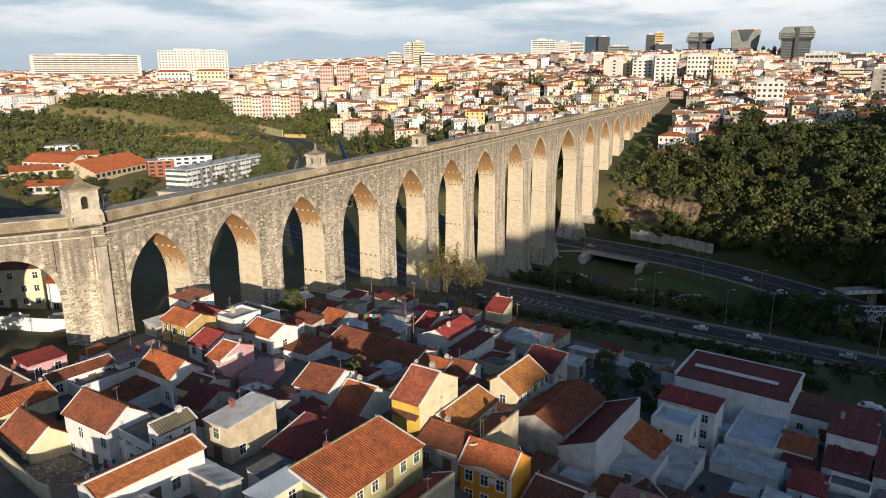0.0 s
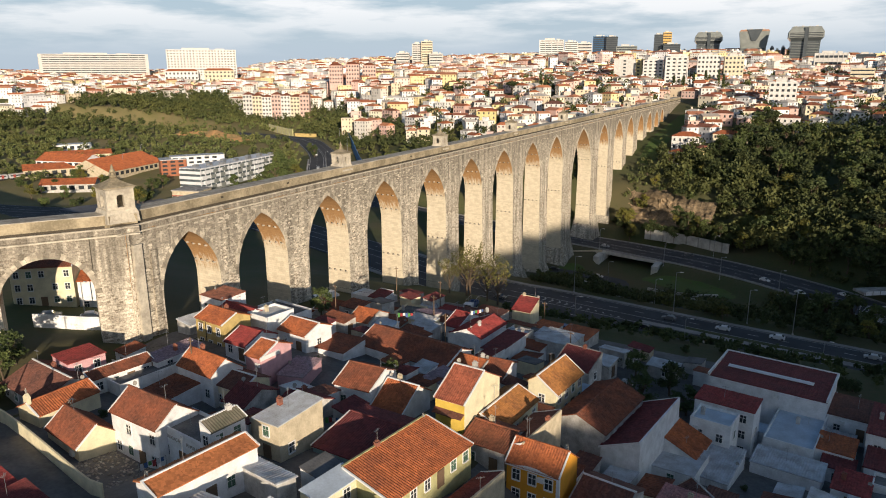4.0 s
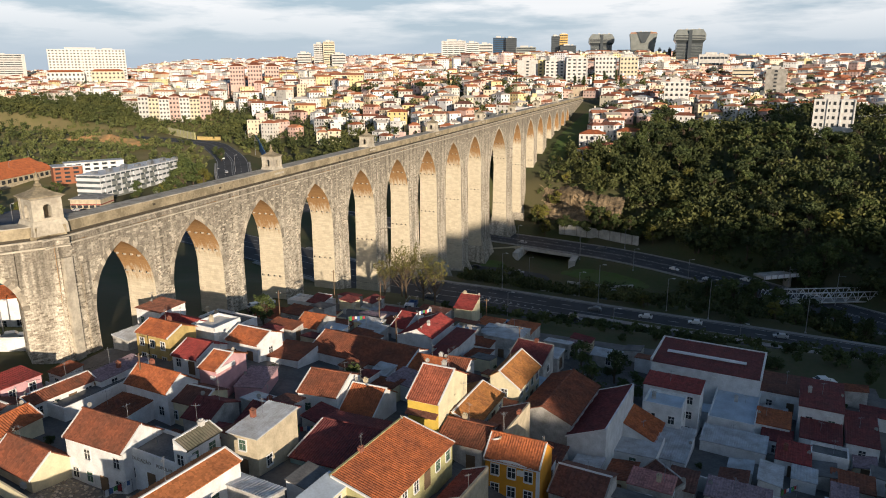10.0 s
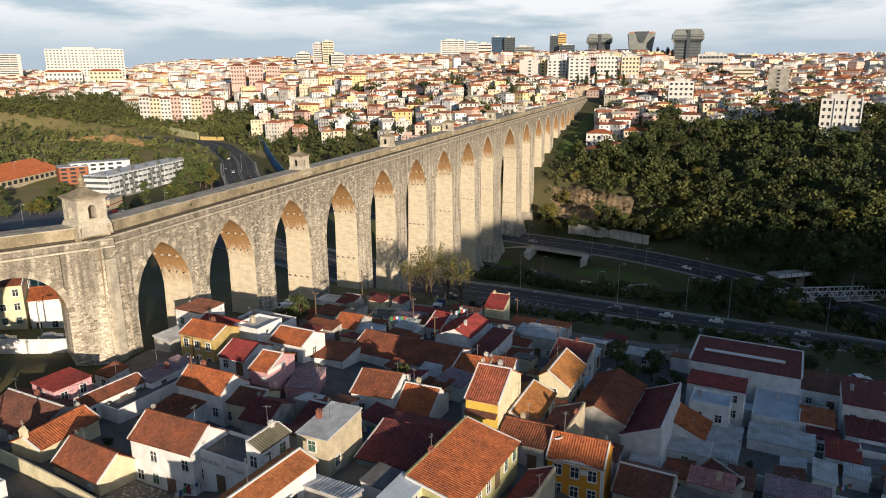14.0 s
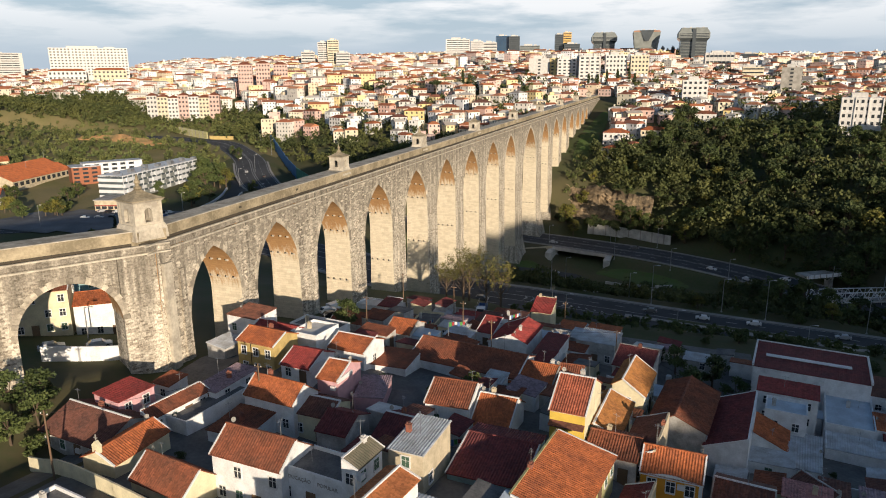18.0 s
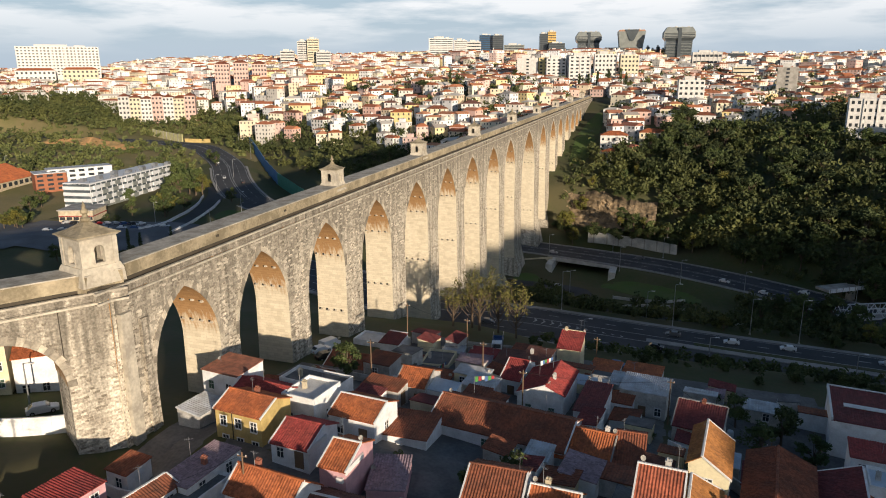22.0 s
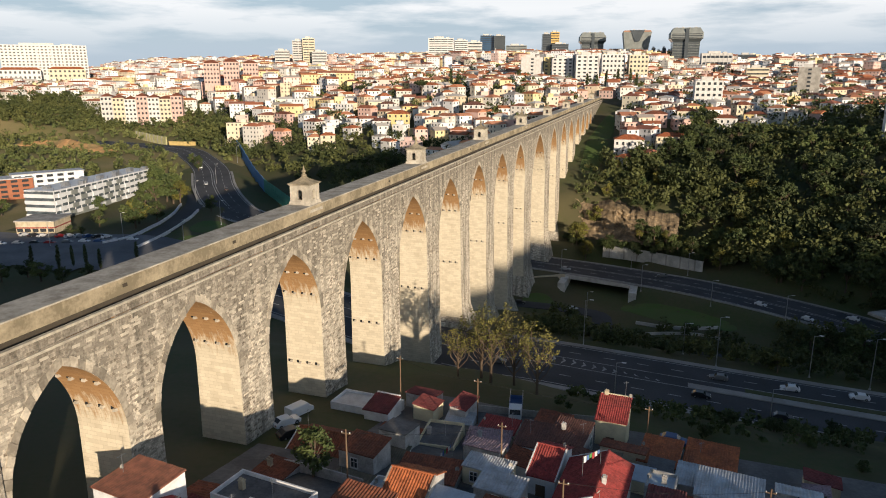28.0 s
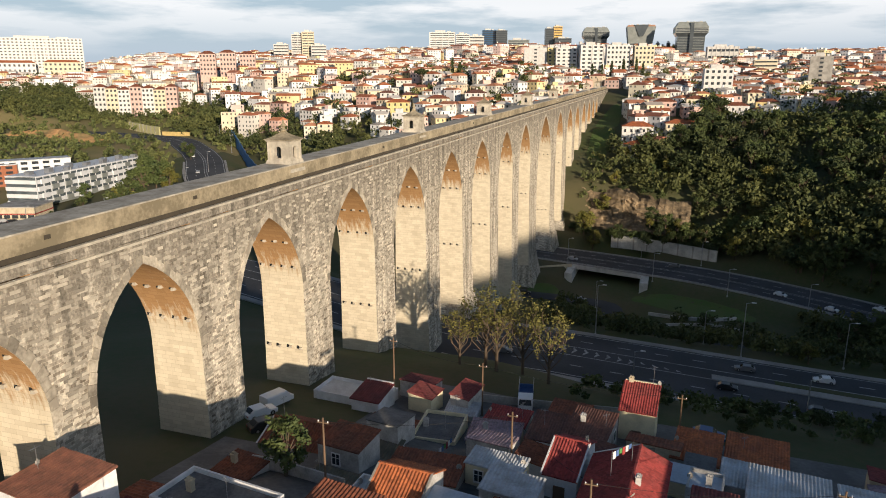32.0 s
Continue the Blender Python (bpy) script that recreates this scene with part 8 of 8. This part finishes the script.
for line, x, off, colour in ((AVENUE, -27, -7.5, "white"), (AVENUE, -12, -9, "white"), (AVENUE, -43, -7, "grey"), (AVENUE, -47, 5, "black"), (AVENUE, -30, 9, "black"), (AVENUE, 12, -8, "silver"), (AVENUE, -96, 5, "grey"),
                             (LOWER, -98, 6, "silver"), (LOWER, -60, -6, "grey"), (LOWER, -20, 5, "white"), (LOWER, -4, 8, "white"), (LOWER, 4, -5, "white"), (LOWER, -330, 5, "white"), (LOWER, -300, 4, "silver"), (LOWER, -290, -5, "black"), (SLIP, -110, 0, "black"), (SLIP, -90, 0.5, "silver")):
    x, y, a, z = along(line, x, off)
    car(x, y, a + (180 if off < 0 else 0), colour, z=z + 0.01)
car(-111, 129, 70, "white", True)
car(-110, 123.5, 60, "white")
car(-107, 120, 55, "black")
for x, y, a, c in ((-135, 72, 52, "silver"), (-130, 77.5, 48, "white"), (-126, 82, 50, "black"), (-4, 137, 80, "silver"), (1, 137.5, 85, "silver"), (13, 139, 20, "white"), (-54, 146, -5, "blue")):
    car(x, y, a, c)
for k in range(10):
    car(-312 + 4.2 * k, 252 + 0.6 * k, 80, ("silver", "black", "white", "grey", "red", "white", "silver", "blue", "black", "white")[k], z=ground_z(-312 + 4.2 * k, 252 + 0.6 * k) + 0.55)
for k in range(9):
    car(-306 + 5.6 * k, 236 + 2.6 * k + 0.4 * (k % 3), 24, ("white", "silver", "black", "red", "grey", "white", "blue", "silver", "white")[k])


def truck(x, y, yaw):
    t = thing("truck", pose(x, y, ground_z(x, y), 0, 0, yaw), "parked flatbed truck with a white cab and blue bed", "truck")
    part("cab", Shape().prism([(1.4, 0.6), (3.3, 0.6), (3.35, 1.5), (3.1, 2.5), (1.4, 2.6)], -1.05, 1.05, 0, "y"), CARPAINT["white"], t)
    part("windscreen", Shape().solid([(3.36, -0.9, 1.55), (3.36, 0.9, 1.55), (3.16, 0.85, 2.35), (3.16, -0.85, 2.35), (3.3, -0.9, 1.5), (3.3, 0.9, 1.5), (3.1, 0.85, 2.3), (3.1, -0.85, 2.3)], [(0, 1, 2, 3), (7, 6, 5, 4), (0, 4, 5, 1), (3, 2, 6, 7)]), GLASS, t)
    part("chassis", Shape().box(-3.4, -0.5, 0.5, 3.0, 0.5, 0.8), DARK, t)
    part("bed", Shape().box(-3.5, -1.1, 0.95, 1.2, 1.1, 1.1), CARPAINT["blue"], t)
    for a in ((-3.5, -1.1, 1.2, -1.02), (-3.5, 1.02, 1.2, 1.1), (-3.5, -1.02, -3.42, 1.02), (1.12, -1.02, 1.2, 1.02)):
        part("bed_side", Shape().box(a[0], a[1], 1.1, a[2], a[3], 1.75), CARPAINT["blue"], t)
    for px in (-3.4, -1.2, 1.1):
        for py in (-1.06, 1.06):
            part("stake", Shape().rod((px, py, 1.1), (px, py, 2.9), 0.04, 0.04, 5), METAL, t)
    for py in (-1.06, 1.06):
        part("top_rail", Shape().rod((-3.4, py, 2.9), (1.1, py, 2.9), 0.04, 0.04, 5), METAL, t)
    for a in (-2.3, 2.4):
        for b in (-0.9, 0.9):
            w = part("wheel", TYRE, DARK, t, at=pose(a, b, 0.45) @ Matrix.Scale(1.36, 4))
            part("rim", RIM, METAL, w)


truck(-79.5, 146, -80)

# painted hatching where the carriageways part
s = Shape()
for k in range(11):
    x, y, a, z = along(AVENUE, -83 + 2.6 * k, -2.4 + 0.25 * k)
    m = pose(x, y, z + 0.016, 0, 0, a)
    w = 3.2 - 0.2 * k
    for sgn in ((1, -1) if k < 7 else (1,)):
        s.face([tuple(m @ Vector(p)) for p in ((0, 0, 0), (0.7, 0, 0), (0.7 - 1.6, sgn * w, 0), (-1.6, sgn * w, 0))][:: sgn])
tagged(part("road_markings", s, PAINT), "white chevron hatching on the avenue", "road marking", kind="structure")

# the latticed footbridge
fb = thing("footbridge", pose(11.7, 279.0, -22.2, 0, 0, 24), "white steel lattice footbridge over the valley railway", "bridge")
part("deck", Shape().box(1, -5.6, -0.35, 64, 0.2, -0.05), CONCRETE, fb)
WHITE_STEEL = material("white_painted_steel", (0.66, 0.68, 0.70), (0.42, 0.42, 0.40), rough=0.5, fine=3, broad=0.4, amount=0.6, bump=0.05)
for y, x0 in ((0.0, 0.0), (-5.4, 2.6)):
    for z, h in ((0.0, 0.36), (2.0, 0.2), (4.0, 0.36)):
        part("chord", Shape().box(x0, y - 0.16, z - h / 2, 64, y + 0.16, z + h / 2), WHITE_STEEL, fb)
    for k in range(13):
        a = x0 + 4.7 * k
        part("diagonal", Shape().rod((a, y, 0.1), (a + 2.35, y, 3.9), 0.17, 0.17, 5), WHITE_STEEL, fb)
        part("diagonal", Shape().rod((a + 2.35, y, 3.9), (a + 4.7, y, 0.1), 0.17, 0.17, 5), WHITE_STEEL, fb)
        part("vertical", Shape().box(a - 0.09, y - 0.09, 0.1, a + 0.09, y + 0.09, 3.9), WHITE_STEEL, fb)
for x in (30.5, 56):
    for y in (-4.2, -1.0):
        part("pier", Shape().box(x - 0.5, y - 0.5, -9, x + 0.5, y + 0.5, -0.35), CONCRETE, fb)
rb = thing("viaduct", pose(13.5, 293.3, -16.6, 0, 0, 35), "long concrete viaduct beyond the footbridge", "bridge")
part("deck", Shape().box(0, 0.3, -1.5, 90, 7, -0.6), CONCRETE, rb)
part("parapet", Shape().box(0, 0, -1.5, 90, 0.3, 0.0), WALLS["white"], rb, "pale parapet")
for k in range(30):
    part("panel_post", Shape().box(3 * k, -0.08, -1.5, 3 * k + 0.3, 0.0, 0.1), CONCRETE, rb)
for x in (14, 40, 66):
    part("pier", Shape().box(x - 0.8, 2, -14, x + 0.8, 5, -1.5), CONCRETE, rb)
for x, y, h in ((38, 283, 13), (22, 291, 12), (58, 296, 13)):
    mast = thing("catenary_mast", pose(x, y, ground_z(x, y)), "slim grey railway mast beside the footbridge", "mast", "railway masts")
    part("pole", Shape().rod((0, 0, -0.5), (0, 0, h), 0.13, 0.1, 6), METAL, mast)
    part("arm", Shape().rod((0, 0, h - 1.2), (2.4, 0, h - 0.8), 0.05, 0.04, 5), METAL, mast)

# ---- west of the aqueduct ----
WHITEPANEL = material("white_panel_cladding", (0.72, 0.73, 0.74), (0.55, 0.56, 0.58), rough=0.5, fine=2, broad=0.3, amount=0.5, bump=0.05)
OFFICEGLASS = material("grey_office_glass", (0.13, 0.155, 0.17), (0.07, 0.085, 0.095), rough=0.15, fine=0.8, broad=0.25, amount=0.9, bump=0.0, spec=0.5)
office = thing("office_building", pose(-324, 280, -3.5, 0, 0, 9), "long white office building with dark window bands", "building")
part("core", Shape().box(-15, 0, 0, -0.6, 78, 13.2), GREYPANEL, office)
for f in range(4):
    part("panel_band", Shape().box(-15.4, -0.4, 3.1 * f + 1.2, 0.0, 78.4, 3.1 * f + 2.9), WHITEPANEL, office)
    part("window_band", Shape().box(-15.1, -0.2, 3.1 * f + 2.9, -0.3, 78.2, 3.1 * f + 4.3), OFFICEGLASS, office)
    for k in range(18):
        part("mullion", Shape().box(-0.4, 4.4 * k - 0.12, 3.1 * f + 2.9, -0.05, 4.4 * k + 0.2, 3.1 * f + 4.3), WHITEPANEL, office)
part("roof", Shape().box(-15.2, -0.2, 13.2, -0.2, 78.2, 13.9), WHITEPANEL, office)
for f in range(4):
    for k in range(7 + f % 2):
        part("sun_screen", Shape().box(-0.05, 8.7 * k + 0.4 + 2.1 * (f % 2), 3.1 * f + 1.0, 0.55, 8.7 * k + 4.4 + 2.1 * (f % 2), 3.1 * f + 3.1), GREYPANEL if k % 3 else WHITEPANEL, office)
for k in range(14):
    part("roof_rail", Shape().box(-0.5, 5.6 * k + 0.5, 13.9, -0.35, 5.6 * k + 0.7, 15.2), METAL, office)
for k in range(9):
    part("roof_unit", Shape().box(-9 + 3 * (k % 3), 4 + 8.6 * k, 13.9, -6.5 + 3 * (k % 3), 7 + 8.6 * k, 15.4 + 0.5 * (k % 2)), METAL, office)
annex = thing("annex_building", pose(-313, 263, -3.5, 0, 0, 20), "low annex with a flat grey roof and red stripe", "building")
part("wall", Shape().box(-8, -7, 0, 8, 7, 5.2), WALLS["beige"], annex)
part("roof", Shape().box(-8.5, -7.5, 5.2, 8.5, 7.5, 5.7), CONCRETE, annex)
part("stripe", Shape().box(-8.1, -7.1, 2.4, 8.1, 7.1, 2.9), ROOFS["red"], annex)
for k in range(5):
    part("window", PANEL, GLASS, annex, at=pose(-6.4 + 3.2 * k, -7.02, 0.9) @ Matrix.Diagonal((2.4, 1, 1.4, 1)))
brick = material("orange_brick", (0.36, 0.14, 0.075), (0.24, 0.09, 0.05), fine=4, broad=0.4)
for x, y, yaw, w, d, h, m, n, lab in ((-386, 312, 56, 16, 14, 10, brick, 4, "orange brick office with a blue glazed front"), (-378, 326, 56, 34, 10, 11, WHITEPANEL, 4, "white office with rows of windows"), (-449, 281, 14, 38, 18, 7.5, WALLS["white"], 2, "white station hall with a red roof"), (-414, 297, 106, 56, 18, 4.5, WALLS["beige"], 1, "long low station shed with a red roof"), (-432, 303, 106, 56, 18, 5.5, WALLS["beige"], 1, "long low station shed with a wide red roof"),
                                      (-445, 270, 60, 40, 14, 4.5, WALLS["beige"], 1, "low beige market hall with a red roof"), (-478, 306, 60, 44, 12, 4, WALLS["cream"], 1, "long low cream shed with a red roof"), (-520, 330, 60, 26, 12, 4.5, WALLS["white"], 1, "low white workshop on the slope"), (-395, 245, 40, 30, 12, 4.5, WALLS["grey"], 1, "low grey depot with a red roof by the railway")):
    t = thing("low_building", pose(x, y, ground_z(x, y), 0, 0, yaw), lab, "building")
    part("wall", Shape().box(-w / 2, -d / 2, -2, w / 2, d / 2, h), m, t)
    s = Shape()
    if "red roof" in lab:
        top = h + 0.24 * d
        slope(s, -w / 2 - 0.4, w / 2 + 0.4, 0, top, -d / 2 - 0.4, h)
        slope(s, -w / 2 - 0.4, w / 2 + 0.4, 0, top, d / 2 + 0.4, h)
        part("gable", Shape().prism([(-d / 2, h - 0.1), (d / 2, h - 0.1), (0, top - 0.2)], -w / 2, w / 2, 0, "x"), m, t)
    else:
        s.box(-w / 2 - 0.3, -d / 2 - 0.3, h, w / 2 + 0.3, d / 2 + 0.3, h + 0.4)
    part("roof", s, ROOFS["orange"] if "red roof" in lab else ROOFS["zinc"], t)
    for f in range(n):
        for k in range(int(w / 5)):
            part("window", PANEL, GLASS, t, at=pose(-w / 2 + 5 * (k + 0.5), -d / 2 - 0.02, h * (f + 0.3) / n) @ Matrix.Diagonal((3.0, 1, h / n * 0.5, 1)))
STEEL = material("train_steel", (0.50, 0.50, 0.50), (0.36, 0.36, 0.37), rough=0.4, fine=3, broad=0.3, amount=0.5, bump=0.05)
for k in range(5):
    # a train standing along the platform
    x, y = -459 + 3.6 * k, 214 + 18.6 * k
    z = ground_z(x, y)
    t = thing("train_carriage", pose(x, y, z, 0, 0, 79), "grey train carriage with red doors on the railway", "train", "carriages of the train")
    part("body", Shape().box(-9, -1.4, 1.0, 9, 1.4, 3.4, taper=0.05), STEEL, t)
    part("roof", Shape().box(-8.9, -1.3, 3.4, 8.9, 1.3, 3.75, taper=0.4), CONCRETE, t)
    part("window_band", Shape().box(-8.2, -1.43, 2.1, 8.2, 1.43, 2.95), GLASS, t)
    for u in (-6.0, -1.9, 2.2, 6.3):
        part("door", Shape().box(u - 0.7, -1.46, 1.1, u + 0.7, 1.46, 3.2), ROOFS["red"], t, "red sliding door")
    for u in (-6.2, 6.2):
        part("bogie", Shape().box(u - 1.5, -1.1, 0.0, u + 1.5, 1.1, 1.0, taper=0.1), DARK, t)
fence_blue = material("blue_hoarding", (0.05, 0.16, 0.36), (0.08, 0.22, 0.42), rough=0.6, broad=0.2)
fence_green = material("green_hoarding", (0.05, 0.22, 0.17), (0.03, 0.14, 0.11), rough=0.6, broad=0.2)
for a, b, m, lab in (((-357, 451), (-282, 367), fence_blue, "long blue panel fence above the road"), ((-282, 367), (-240, 327), fence_green, "dark green panel fence above the road")):
    t = thing("panel_fence", pose(0, 0, 0), lab, "fence")
    n = int(math.dist(a, b) / 4)
    for k in range(n):
        x0, y0 = a[0] + (b[0] - a[0]) * k / n + 7, a[1] + (b[1] - a[1]) * k / n + 8
        ang = math.degrees(math.atan2(b[1] - a[1], b[0] - a[0]))
        part("panel", Shape().box(0, -0.1, -2, 3.9, 0.1, 8.0), m, t, at=pose(x0, y0, ground_z(x0, y0) - 0.5, 0, 0, ang))
wall_run("yellow_wall", ((-471, 497), (-452, 488), (-424, 476)), 6, 1.0, WALLS["olive"], "tall yellow corrugated hoarding wall", panels=5)
wall_run("orange_wall", ((-420, 474), (-398, 480)), 3, 1.0, WALLS["ochre"], "low ochre wall beside the bend")
EARTH = material("raw_orange_earth", (0.40, 0.22, 0.10), (0.20, 0.15, 0.07), fine=0.7, broad=0.12, amount=0.9, bump=0.6)
cut = Shape()
for j in range(13):
    for i in range(61):
        f, g = i / 60, j / 12
        x, y = -506 + 74 * f, 415 + 17 * f + 4 * math.sin(5 * f)
        high = 5.5 * math.sin(math.pi * min(1, 0.12 + 0.8 * f)) + 1.6 * noise.noise((x * 0.09, 1.0, 2.0))
        back = 7 * g + 2.2 * noise.noise((x * 0.12, g * 2.0, 3.0)) + 0.8 * noise.noise((x * 0.5, g * 6.0, 1.0))
        cut.v.append((x, y + back, ground_z(x, y) - 1 + (high + 1) * min(1, g * 1.25) + 0.4 * noise.noise((x * 0.4, g * 5, 7.0))))
for j in range(12):
    for i in range(60):
        a = 61 * j + i
        cut.f.append((a, a + 1, a + 62, a + 61))
        cut.m.append(0)
tagged(part("earth_bank", cut, EARTH), "cut bank of raw orange earth below the road", "bank", kind="structure")
H("B7b", -98.6, 136.3, -4.0, 4.2, 4.6, 0.0, 10.6, 0.7, "white", "maroon", windows=False)
for pts in (((-268, 249), (-265, 258), (-267, 271), (-276, 298), (-289, 322)), ((-250, 247), (-254, 267), (-263, 293), (-272, 313))):
    wall_run("crash_barrier", pts, 1.3, 0.5, WALLS["white"], "curved white concrete crash barrier", "barrier")
wall_run("yard_wall", ((-130, 66), (-122, 72), (-116, 80)), 2.6, 0.3, WALLS["white"], "white boundary wall behind the arch")
H("W1", -147, 80, 40, 12, 4, 3.5, 26.0, 1.6, "cream", "rust", storeys=3)
H("W2", -138, 88, 40, 11, 4, 3.0, 22.5, 1.4, "white", "orange", storeys=1)
H("W3", -150, 98, 40, 10, 5, 4.0, 28, 1.4, "teal", "grey", storeys=2)
for key in ("W1", "W2", "W3", "B7b"):
    del HOUSES[key][0]["plot"], HOUSES[key][0]["ridge"]
